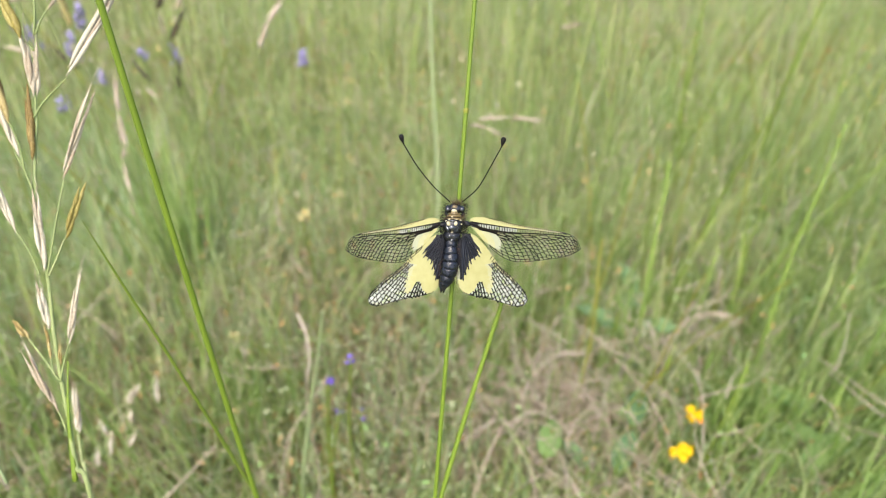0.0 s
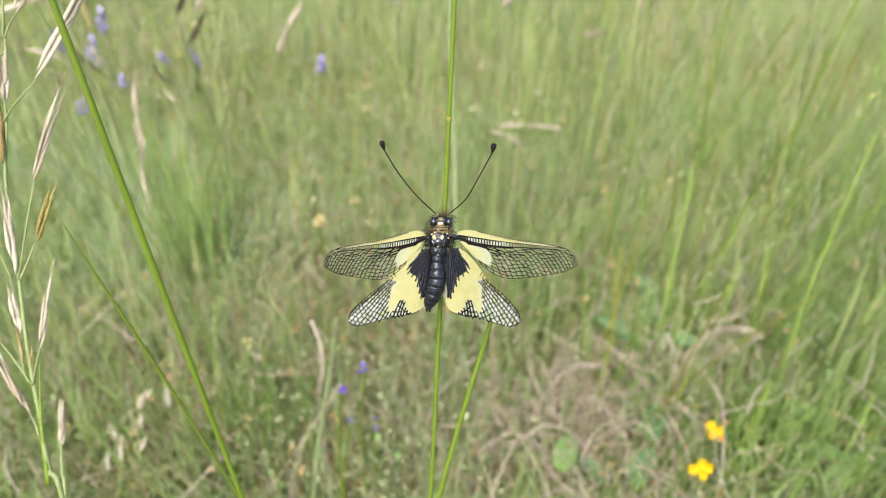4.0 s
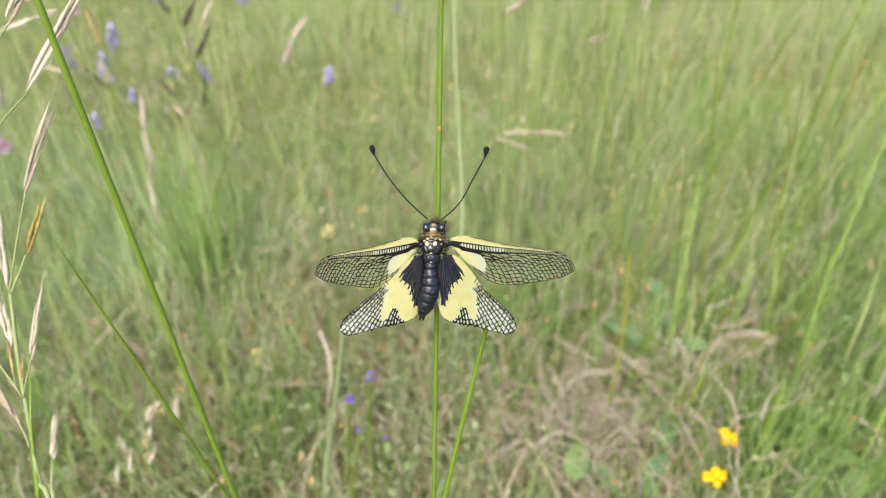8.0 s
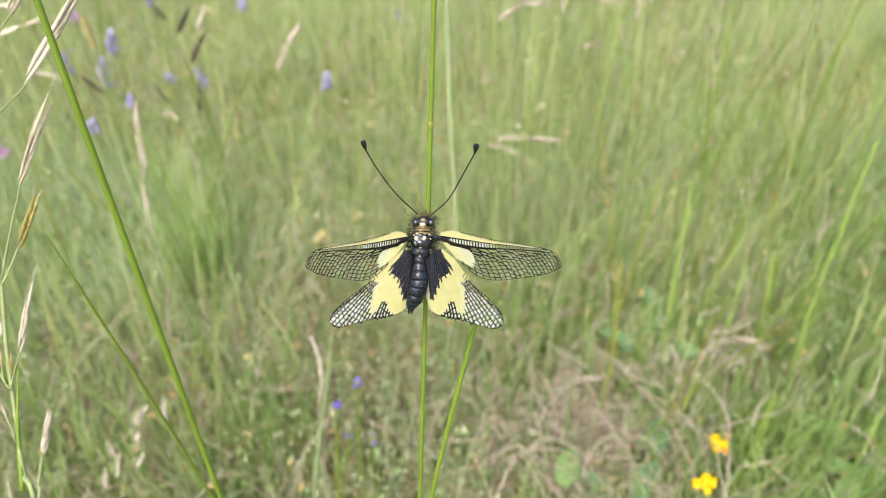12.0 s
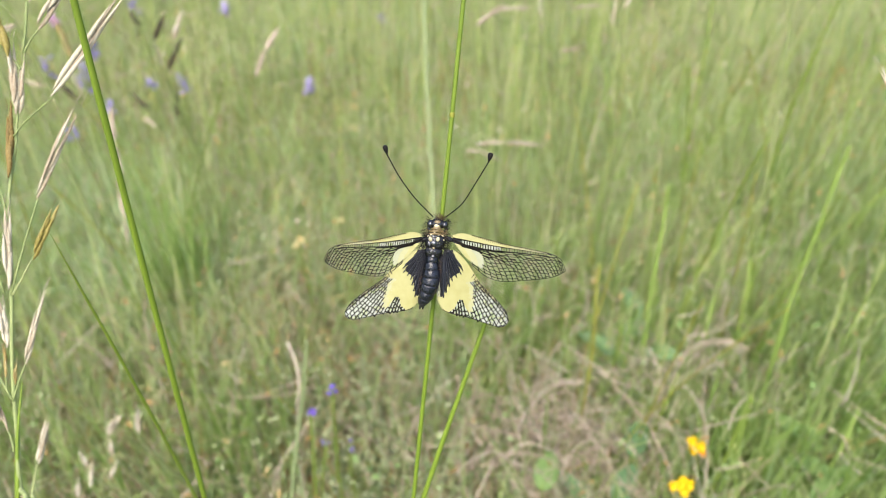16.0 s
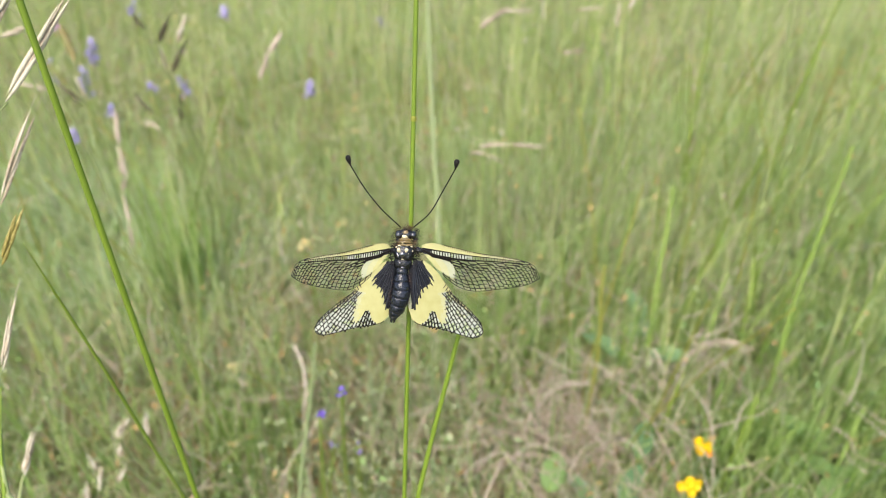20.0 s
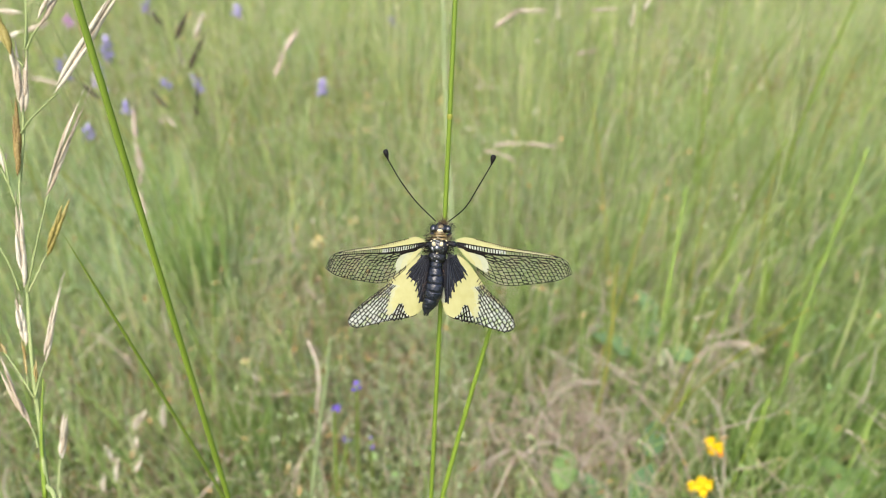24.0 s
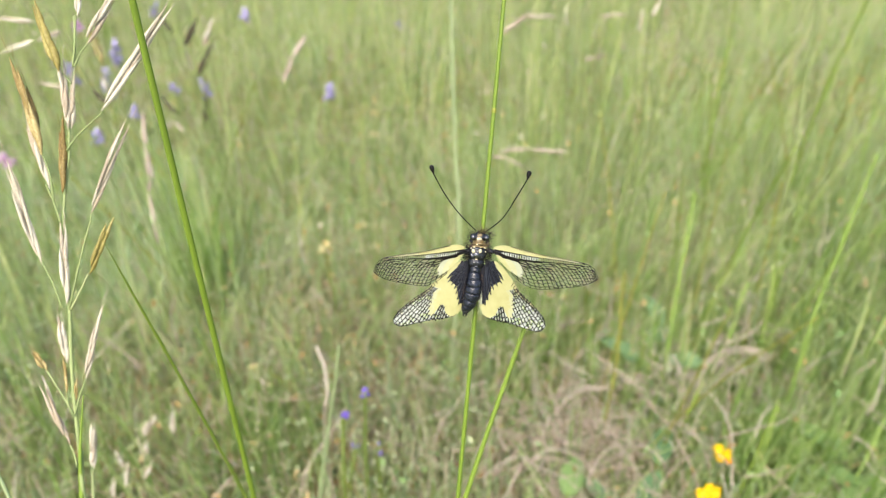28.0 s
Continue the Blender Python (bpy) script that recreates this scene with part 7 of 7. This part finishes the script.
    walk(thin_blade, [
        (0.0, sway(THIN, -0.0749, 0.1207, 0.2763, -0.0586, 0.1362, 0.1480)), (0.5, sway(THIN, -0.0776, 0.1211, 0.2757, -0.0607, 0.1365, 0.1476)),
        (1.0, sway(THIN, -0.0799, 0.1231, 0.2752, -0.0638, 0.1380, 0.1464)), (1.5, sway(THIN, -0.0791, 0.1247, 0.2733, -0.0659, 0.1410, 0.1454)),
        (2.0, sway(THIN, -0.0806, 0.1240, 0.2739, -0.0698, 0.1417, 0.1474)), (2.5, sway(THIN, -0.0804, 0.1244, 0.2746, -0.0681, 0.1418, 0.1471)),
        (3.0, sway(THIN, -0.0827, 0.1240, 0.2741, -0.0687, 0.1408, 0.1454)), (3.5, sway(THIN, -0.0826, 0.1240, 0.2747, -0.0681, 0.1411, 0.1463)),
        (5.5, sway(THIN, -0.0873, 0.1246, 0.2735, -0.0748, 0.1424, 0.1457)), (6.0, sway(THIN, -0.0854, 0.1238, 0.2738, -0.0723, 0.1420, 0.1464)),
        (6.5, sway(THIN, -0.0836, 0.1241, 0.2722, -0.0724, 0.1431, 0.1457)), (7.0, sway(THIN, -0.0856, 0.1237, 0.2728, -0.0762, 0.1440, 0.1474)),
        (7.5, sway(THIN, -0.0834, 0.1232, 0.2732, -0.0741, 0.1441, 0.1481)), (8.0, sway(THIN, -0.0840, 0.1225, 0.2734, -0.0756, 0.1441, 0.1486)),
        (8.5, sway(THIN, -0.0844, 0.1239, 0.2742, -0.0758, 0.1453, 0.1491)), (9.0, sway(THIN, -0.0842, 0.1235, 0.2745, -0.0753, 0.1448, 0.1491)),
        (9.5, sway(THIN, -0.0831, 0.1240, 0.2746, -0.0747, 0.1451, 0.1486)), (10.0, sway(THIN, -0.0813, 0.1236, 0.2752, -0.0728, 0.1447, 0.1489)),
        (10.5, sway(THIN, -0.0778, 0.1235, 0.2754, -0.0708, 0.1448, 0.1492)), (11.0, sway(THIN, -0.0793, 0.1223, 0.2765, -0.0733, 0.1444, 0.1515)),
        (11.5, sway(THIN, -0.0776, 0.1226, 0.2762, -0.0724, 0.1446, 0.1506)), (12.0, sway(THIN, -0.0794, 0.1231, 0.2764, -0.0749, 0.1447, 0.1505)),
        (12.5, sway(THIN, -0.0801, 0.1224, 0.2749, -0.0769, 0.1446, 0.1494)), (14.5, sway(THIN, -0.0620, 0.1220, 0.2756, -0.0624, 0.1453, 0.1518)),
        (15.0, sway(THIN, -0.0626, 0.1235, 0.2747, -0.0646, 0.1471, 0.1511)), (15.5, sway(THIN, -0.0649, 0.1238, 0.2756, -0.0655, 0.1473, 0.1517)),
        (16.0, sway(THIN, -0.0687, 0.1253, 0.2778, -0.0704, 0.1476, 0.1523)), (16.5, sway(THIN, -0.0728, 0.1260, 0.2780, -0.0729, 0.1477, 0.1514)),
        (17.0, sway(THIN, -0.0792, 0.1273, 0.2782, -0.0776, 0.1482, 0.1505)), (17.5, sway(THIN, -0.0816, 0.1281, 0.2777, -0.0801, 0.1495, 0.1506)),
        (18.0, sway(THIN, -0.0741, 0.1260, 0.2770, -0.0698, 0.1483, 0.1511)), (18.5, sway(THIN, -0.0764, 0.1248, 0.2773, -0.0736, 0.1476, 0.1524)),
        (19.0, sway(THIN, -0.0728, 0.1232, 0.2765, -0.0703, 0.1471, 0.1526)), (19.5, sway(THIN, -0.0777, 0.1236, 0.2758, -0.0759, 0.1478, 0.1524)),
        (20.0, sway(THIN, -0.0793, 0.1245, 0.2763, -0.0793, 0.1485, 0.1526)), (20.5, sway(THIN, -0.0778, 0.1243, 0.2756, -0.0767, 0.1485, 0.1521)),
        (21.0, sway(THIN, -0.0777, 0.1240, 0.2773, -0.0773, 0.1480, 0.1534)), (21.5, sway(THIN, -0.0779, 0.1240, 0.2778, -0.0769, 0.1481, 0.1537)),
        (23.5, sway(THIN, -0.0775, 0.1231, 0.2749, -0.0731, 0.1467, 0.1501)), (24.0, sway(THIN, -0.0762, 0.1215, 0.2769, -0.0711, 0.1449, 0.1520)),
        (24.5, sway(THIN, -0.0794, 0.1232, 0.2757, -0.0729, 0.1457, 0.1499)), (25.0, sway(THIN, -0.0791, 0.1234, 0.2768, -0.0711, 0.1448, 0.1499)),
        (25.5, sway(THIN, -0.0774, 0.1230, 0.2784, -0.0701, 0.1441, 0.1514)), (26.0, sway(THIN, -0.0797, 0.1209, 0.2769, -0.0746, 0.1443, 0.1529)),
        (26.5, sway(THIN, -0.0739, 0.1209, 0.2777, -0.0697, 0.1447, 0.1540)), (27.0, sway(THIN, -0.0758, 0.1205, 0.2767, -0.0721, 0.1453, 0.1539)),
        (27.5, sway(THIN, -0.0723, 0.1207, 0.2783, -0.0687, 0.1450, 0.1548)), (28.0, sway(THIN, -0.0701, 0.1213, 0.2789, -0.0663, 0.1457, 0.1551)),
    ])
    walk(brome, [
        (0.0, sway(BROME, -0.0887, 0.1437, 0.2725, -0.0876, 0.0992, 0.2060)), (0.5, sway(BROME, -0.0928, 0.1441, 0.2719, -0.0897, 0.0994, 0.2057)),
        (1.0, sway(BROME, -0.0954, 0.1458, 0.2712, -0.0926, 0.1008, 0.2046)), (1.5, sway(BROME, -0.0930, 0.1464, 0.2682, -0.0934, 0.1035, 0.2035)),
        (2.0, sway(BROME, -0.0949, 0.1462, 0.2696, -0.0954, 0.1040, 0.2057)), (2.5, sway(BROME, -0.0947, 0.1469, 0.2707, -0.0948, 0.1039, 0.2052)),
        (3.0, sway(BROME, -0.0994, 0.1473, 0.2714, -0.0961, 0.1024, 0.2031)), (3.5, sway(BROME, -0.0990, 0.1459, 0.2700, -0.0960, 0.1026, 0.2039)),
        (5.5, sway(BROME, -0.1058, 0.1478, 0.2707, -0.1011, 0.1039, 0.2036)), (6.0, sway(BROME, -0.1025, 0.1473, 0.2715, -0.0991, 0.1035, 0.2044)),
        (6.5, sway(BROME, -0.0988, 0.1480, 0.2707, -0.0985, 0.1045, 0.2036)), (7.0, sway(BROME, -0.1023, 0.1466, 0.2700, -0.1008, 0.1052, 0.2054)),
        (7.5, sway(BROME, -0.1002, 0.1460, 0.2705, -0.0992, 0.1050, 0.2059)), (8.0, sway(BROME, -0.1021, 0.1453, 0.2708, -0.1004, 0.1047, 0.2064)),
        (8.5, sway(BROME, -0.1016, 0.1465, 0.2713, -0.1007, 0.1060, 0.2068)), (9.0, sway(BROME, -0.1008, 0.1466, 0.2723, -0.1000, 0.1053, 0.2068)),
        (9.5, sway(BROME, -0.0992, 0.1471, 0.2724, -0.0993, 0.1055, 0.2061)), (10.0, sway(BROME, -0.0974, 0.1464, 0.2726, -0.0974, 0.1049, 0.2063)),
        (10.5, sway(BROME, -0.0931, 0.1451, 0.2712, -0.0954, 0.1050, 0.2066)), (11.0, sway(BROME, -0.0963, 0.1444, 0.2731, -0.0969, 0.1046, 0.2091)),
        (11.5, sway(BROME, -0.0945, 0.1445, 0.2726, -0.0960, 0.1046, 0.2081)), (12.0, sway(BROME, -0.0972, 0.1460, 0.2742, -0.0980, 0.1048, 0.2080)),
        (12.5, sway(BROME, -0.0977, 0.1462, 0.2739, -0.0990, 0.1046, 0.2068)), (14.5, sway(BROME, -0.0731, 0.1445, 0.2726, -0.0837, 0.1054, 0.2092)),
        (15.0, sway(BROME, -0.0733, 0.1466, 0.2726, -0.0849, 0.1072, 0.2085)), (15.5, sway(BROME, -0.0766, 0.1476, 0.2744, -0.0860, 0.1074, 0.2090)),
        (16.0, sway(BROME, -0.0830, 0.1470, 0.2735, -0.0901, 0.1078, 0.2096)), (16.5, sway(BROME, -0.0862, 0.1485, 0.2749, -0.0918, 0.1078, 0.2086)),
        (17.0, sway(BROME, -0.0932, 0.1488, 0.2735, -0.0955, 0.1084, 0.2077)), (17.5, sway(BROME, -0.0965, 0.1502, 0.2738, -0.0989, 0.1098, 0.2078)),
        (18.0, sway(BROME, -0.0877, 0.1479, 0.2728, -0.0918, 0.1085, 0.2082)), (18.5, sway(BROME, -0.0924, 0.1459, 0.2721, -0.0946, 0.1078, 0.2095)),
        (19.0, sway(BROME, -0.0870, 0.1453, 0.2726, -0.0917, 0.1071, 0.2096)), (19.5, sway(BROME, -0.0937, 0.1466, 0.2734, -0.0958, 0.1078, 0.2094)),
        (20.0, sway(BROME, -0.0964, 0.1467, 0.2727, -0.0978, 0.1085, 0.2098)), (20.5, sway(BROME, -0.0957, 0.1473, 0.2732, -0.0968, 0.1084, 0.2091)),
        (21.0, sway(BROME, -0.0952, 0.1460, 0.2735, -0.0982, 0.1079, 0.2105)), (21.5, sway(BROME, -0.0960, 0.1449, 0.2723, -0.0980, 0.1080, 0.2108)),
        (23.5, sway(BROME, -0.0921, 0.1465, 0.2734, -0.0953, 0.1063, 0.2069)), (24.0, sway(BROME, -0.0911, 0.1439, 0.2739, -0.0934, 0.1046, 0.2090)),
        (24.5, sway(BROME, -0.0969, 0.1466, 0.2741, -0.0960, 0.1054, 0.2069)), (25.0, sway(BROME, -0.0983, 0.1457, 0.2736, -0.0954, 0.1047, 0.2070)),
        (25.5, sway(BROME, -0.0919, 0.1441, 0.2735, -0.0936, 0.1041, 0.2087)), (26.0, sway(BROME, -0.0929, 0.1429, 0.2733, -0.0953, 0.1042, 0.2101)),
        (26.5, sway(BROME, -0.0855, 0.1417, 0.2725, -0.0910, 0.1045, 0.2111)), (27.0, sway(BROME, -0.0895, 0.1423, 0.2729, -0.0929, 0.1049, 0.2109)),
        (27.5, sway(BROME, -0.0852, 0.1419, 0.2737, -0.0894, 0.1046, 0.2118)), (28.0, sway(BROME, -0.0829, 0.1419, 0.2735, -0.0868, 0.1051, 0.2120)),
    ])
    walk(stalk, [
        (0.0, sway(STALK, -0.1007, 0.1328, 0.2079, -0.0997, 0.1169, 0.1789)), (0.5, sway(STALK, -0.1026, 0.1328, 0.2074, -0.1022, 0.1171, 0.1786)),
        (1.0, sway(STALK, -0.1055, 0.1337, 0.2056, -0.1055, 0.1183, 0.1775)), (1.5, sway(STALK, -0.1056, 0.1348, 0.2028, -0.1064, 0.1211, 0.1765)),
        (2.0, sway(STALK, -0.1065, 0.1339, 0.2033, -0.1090, 0.1217, 0.1788)), (2.5, sway(STALK, -0.1058, 0.1345, 0.2039, -0.1083, 0.1216, 0.1784)),
        (3.0, sway(STALK, -0.1083, 0.1345, 0.2040, -0.1100, 0.1200, 0.1762)), (3.5, sway(STALK, -0.1078, 0.1336, 0.2032, -0.1094, 0.1203, 0.1770)),
        (5.5, sway(STALK, -0.1126, 0.1344, 0.2023, -0.1158, 0.1217, 0.1768)), (6.0, sway(STALK, -0.1109, 0.1341, 0.2033, -0.1133, 0.1213, 0.1777)),
        (6.5, sway(STALK, -0.1094, 0.1349, 0.2025, -0.1124, 0.1223, 0.1770)), (7.0, sway(STALK, -0.1112, 0.1341, 0.2024, -0.1154, 0.1231, 0.1790)),
        (7.5, sway(STALK, -0.1096, 0.1342, 0.2034, -0.1136, 0.1229, 0.1795)), (8.0, sway(STALK, -0.1113, 0.1333, 0.2032, -0.1153, 0.1227, 0.1801)),
        (8.5, sway(STALK, -0.1110, 0.1341, 0.2030, -0.1154, 0.1240, 0.1805)), (9.0, sway(STALK, -0.1103, 0.1342, 0.2040, -0.1147, 0.1233, 0.1805)),
        (9.5, sway(STALK, -0.1094, 0.1346, 0.2037, -0.1138, 0.1235, 0.1798)), (10.0, sway(STALK, -0.1078, 0.1343, 0.2044, -0.1117, 0.1229, 0.1800)),
        (10.5, sway(STALK, -0.1057, 0.1341, 0.2043, -0.1094, 0.1230, 0.1803)), (11.0, sway(STALK, -0.1070, 0.1329, 0.2057, -0.1116, 0.1227, 0.1829)),
        (11.5, sway(STALK, -0.1055, 0.1335, 0.2056, -0.1109, 0.1227, 0.1820)), (12.0, sway(STALK, -0.1068, 0.1342, 0.2062, -0.1137, 0.1228, 0.1818)),
        (12.5, sway(STALK, -0.1076, 0.1346, 0.2059, -0.1150, 0.1227, 0.1807)), (14.5, sway(STALK, -0.0902, 0.1346, 0.2070, -0.0975, 0.1236, 0.1830)),
        (15.0, sway(STALK, -0.0914, 0.1363, 0.2062, -0.0990, 0.1255, 0.1824)), (15.5, sway(STALK, -0.0929, 0.1362, 0.2063, -0.1005, 0.1258, 0.1828)),
        (16.0, sway(STALK, -0.0978, 0.1355, 0.2055, -0.1057, 0.1261, 0.1835)), (16.5, sway(STALK, -0.1010, 0.1361, 0.2052, -0.1076, 0.1263, 0.1825)),
        (17.0, sway(STALK, -0.1069, 0.1361, 0.2032, -0.1118, 0.1270, 0.1816)), (17.5, sway(STALK, -0.1086, 0.1363, 0.2017, -0.1154, 0.1285, 0.1817)),
        (18.0, sway(STALK, -0.1019, 0.1358, 0.2030, -0.1064, 0.1271, 0.1820)), (18.5, sway(STALK, -0.1041, 0.1344, 0.2036, -0.1098, 0.1264, 0.1833)),
        (19.0, sway(STALK, -0.0999, 0.1342, 0.2044, -0.1062, 0.1257, 0.1835)), (19.5, sway(STALK, -0.1050, 0.1343, 0.2034, -0.1112, 0.1265, 0.1834)),
        (20.0, sway(STALK, -0.1067, 0.1344, 0.2029, -0.1138, 0.1271, 0.1837)), (20.5, sway(STALK, -0.1060, 0.1347, 0.2029, -0.1125, 0.1270, 0.1830)),
        (21.0, sway(STALK, -0.1064, 0.1338, 0.2036, -0.1143, 0.1265, 0.1844)), (21.5, sway(STALK, -0.1057, 0.1333, 0.2032, -0.1138, 0.1266, 0.1847)),
        (23.5, sway(STALK, -0.1043, 0.1351, 0.2044, -0.1099, 0.1248, 0.1808)), (24.0, sway(STALK, -0.1028, 0.1334, 0.2064, -0.1078, 0.1230, 0.1829)),
        (24.5, sway(STALK, -0.1060, 0.1349, 0.2053, -0.1108, 0.1238, 0.1808)), (25.0, sway(STALK, -0.1068, 0.1341, 0.2053, -0.1101, 0.1229, 0.1808)),
        (25.5, sway(STALK, -0.1038, 0.1331, 0.2063, -0.1079, 0.1223, 0.1824)), (26.0, sway(STALK, -0.1051, 0.1320, 0.2059, -0.1098, 0.1225, 0.1839)),
        (26.5, sway(STALK, -0.1008, 0.1321, 0.2068, -0.1047, 0.1228, 0.1849)), (27.0, sway(STALK, -0.1024, 0.1324, 0.2065, -0.1070, 0.1233, 0.1848)),
        (27.5, sway(STALK, -0.0992, 0.1322, 0.2076, -0.1030, 0.1229, 0.1857)), (28.0, sway(STALK, -0.0976, 0.1323, 0.2073, -0.0999, 0.1235, 0.1860)),
    ])
    walk(edge_brome, [
        (0.0, sway(RIGHT, 0.1774, 0.1369, 0.0921, 0.1133, 0.1342, 0.3069)), (0.5, sway(RIGHT, 0.1771, 0.1373, 0.0919, 0.1123, 0.1356, 0.3063)),
        (1.0, sway(RIGHT, 0.1767, 0.1382, 0.0914, 0.1110, 0.1385, 0.3048)), (1.5, sway(RIGHT, 0.1766, 0.1389, 0.0910, 0.1104, 0.1409, 0.3033)),
        (2.0, sway(RIGHT, 0.1770, 0.1391, 0.0913, 0.1118, 0.1414, 0.3045)), (2.5, sway(RIGHT, 0.1769, 0.1391, 0.0912, 0.1115, 0.1415, 0.3041)),
        (3.0, sway(RIGHT, 0.1767, 0.1393, 0.0913, 0.1108, 0.1423, 0.3043)), (3.5, sway(RIGHT, 0.1761, 0.1393, 0.0916, 0.1090, 0.1423, 0.3053)),
        (5.5, sway(RIGHT, 0.1766, 0.1395, 0.0908, 0.1106, 0.1428, 0.3028)), (6.0, sway(RIGHT, 0.1762, 0.1394, 0.0909, 0.1093, 0.1426, 0.3030)),
        (6.5, sway(RIGHT, 0.1758, 0.1397, 0.0904, 0.1080, 0.1436, 0.3015)), (7.0, sway(RIGHT, 0.1762, 0.1398, 0.0907, 0.1091, 0.1440, 0.3023)),
        (7.5, sway(RIGHT, 0.1762, 0.1399, 0.0910, 0.1093, 0.1444, 0.3033)), (8.0, sway(RIGHT, 0.1765, 0.1399, 0.0910, 0.1104, 0.1442, 0.3033)),
        (8.5, sway(RIGHT, 0.1763, 0.1401, 0.0911, 0.1095, 0.1450, 0.3036)), (9.0, sway(RIGHT, 0.1763, 0.1401, 0.0912, 0.1098, 0.1448, 0.3039)),
        (9.5, sway(RIGHT, 0.1762, 0.1402, 0.0912, 0.1093, 0.1451, 0.3039)), (10.0, sway(RIGHT, 0.1763, 0.1401, 0.0913, 0.1096, 0.1448, 0.3045)),
        (10.5, sway(RIGHT, 0.1763, 0.1401, 0.0914, 0.1097, 0.1450, 0.3047)), (11.0, sway(RIGHT, 0.1772, 0.1399, 0.0917, 0.1127, 0.1442, 0.3057)),
        (11.5, sway(RIGHT, 0.1776, 0.1399, 0.0915, 0.1139, 0.1442, 0.3049)), (12.0, sway(RIGHT, 0.1784, 0.1401, 0.0915, 0.1167, 0.1448, 0.3048)),
        (12.5, sway(RIGHT, 0.1786, 0.1398, 0.0911, 0.1174, 0.1438, 0.3037)), (14.5, sway(RIGHT, 0.1794, 0.1398, 0.0918, 0.1200, 0.1438, 0.3060)),
        (15.0, sway(RIGHT, 0.1784, 0.1400, 0.0916, 0.1168, 0.1445, 0.3055)), (15.5, sway(RIGHT, 0.1776, 0.1399, 0.0918, 0.1140, 0.1441, 0.3061)),
        (16.0, sway(RIGHT, 0.1765, 0.1400, 0.0921, 0.1102, 0.1444, 0.3069)), (16.5, sway(RIGHT, 0.1747, 0.1397, 0.0918, 0.1041, 0.1434, 0.3061)),
        (17.0, sway(RIGHT, 0.1748, 0.1396, 0.0917, 0.1045, 0.1432, 0.3057)), (17.5, sway(RIGHT, 0.1752, 0.1395, 0.0917, 0.1059, 0.1431, 0.3056)),
        (18.0, sway(RIGHT, 0.1770, 0.1394, 0.0921, 0.1120, 0.1425, 0.3069)), (18.5, sway(RIGHT, 0.1784, 0.1394, 0.0923, 0.1165, 0.1425, 0.3078)),
        (19.0, sway(RIGHT, 0.1794, 0.1391, 0.0924, 0.1200, 0.1417, 0.3082)), (19.5, sway(RIGHT, 0.1790, 0.1393, 0.0922, 0.1185, 0.1421, 0.3074)),
        (20.0, sway(RIGHT, 0.1788, 0.1395, 0.0922, 0.1178, 0.1430, 0.3072)), (20.5, sway(RIGHT, 0.1779, 0.1397, 0.0922, 0.1150, 0.1435, 0.3075)),
        (21.0, sway(RIGHT, 0.1752, 0.1396, 0.0926, 0.1059, 0.1432, 0.3086)), (21.5, sway(RIGHT, 0.1763, 0.1394, 0.0926, 0.1095, 0.1427, 0.3086)),
        (23.5, sway(RIGHT, 0.1777, 0.1396, 0.0918, 0.1144, 0.1432, 0.3061)), (24.0, sway(RIGHT, 0.1781, 0.1391, 0.0922, 0.1157, 0.1417, 0.3074)),
        (24.5, sway(RIGHT, 0.1779, 0.1396, 0.0917, 0.1148, 0.1433, 0.3056)), (25.0, sway(RIGHT, 0.1778, 0.1396, 0.0917, 0.1145, 0.1431, 0.3057)),
        (25.5, sway(RIGHT, 0.1776, 0.1395, 0.0921, 0.1140, 0.1428, 0.3071)), (26.0, sway(RIGHT, 0.1776, 0.1395, 0.0926, 0.1139, 0.1429, 0.3087)),
        (26.5, sway(RIGHT, 0.1774, 0.1395, 0.0928, 0.1132, 0.1429, 0.3094)), (27.0, sway(RIGHT, 0.1773, 0.1395, 0.0927, 0.1130, 0.1430, 0.3091)),
        (27.5, sway(RIGHT, 0.1774, 0.1396, 0.0930, 0.1131, 0.1432, 0.3100)), (28.0, sway(RIGHT, 0.1774, 0.1397, 0.0929, 0.1133, 0.1436, 0.3098)),
    ])


motions()
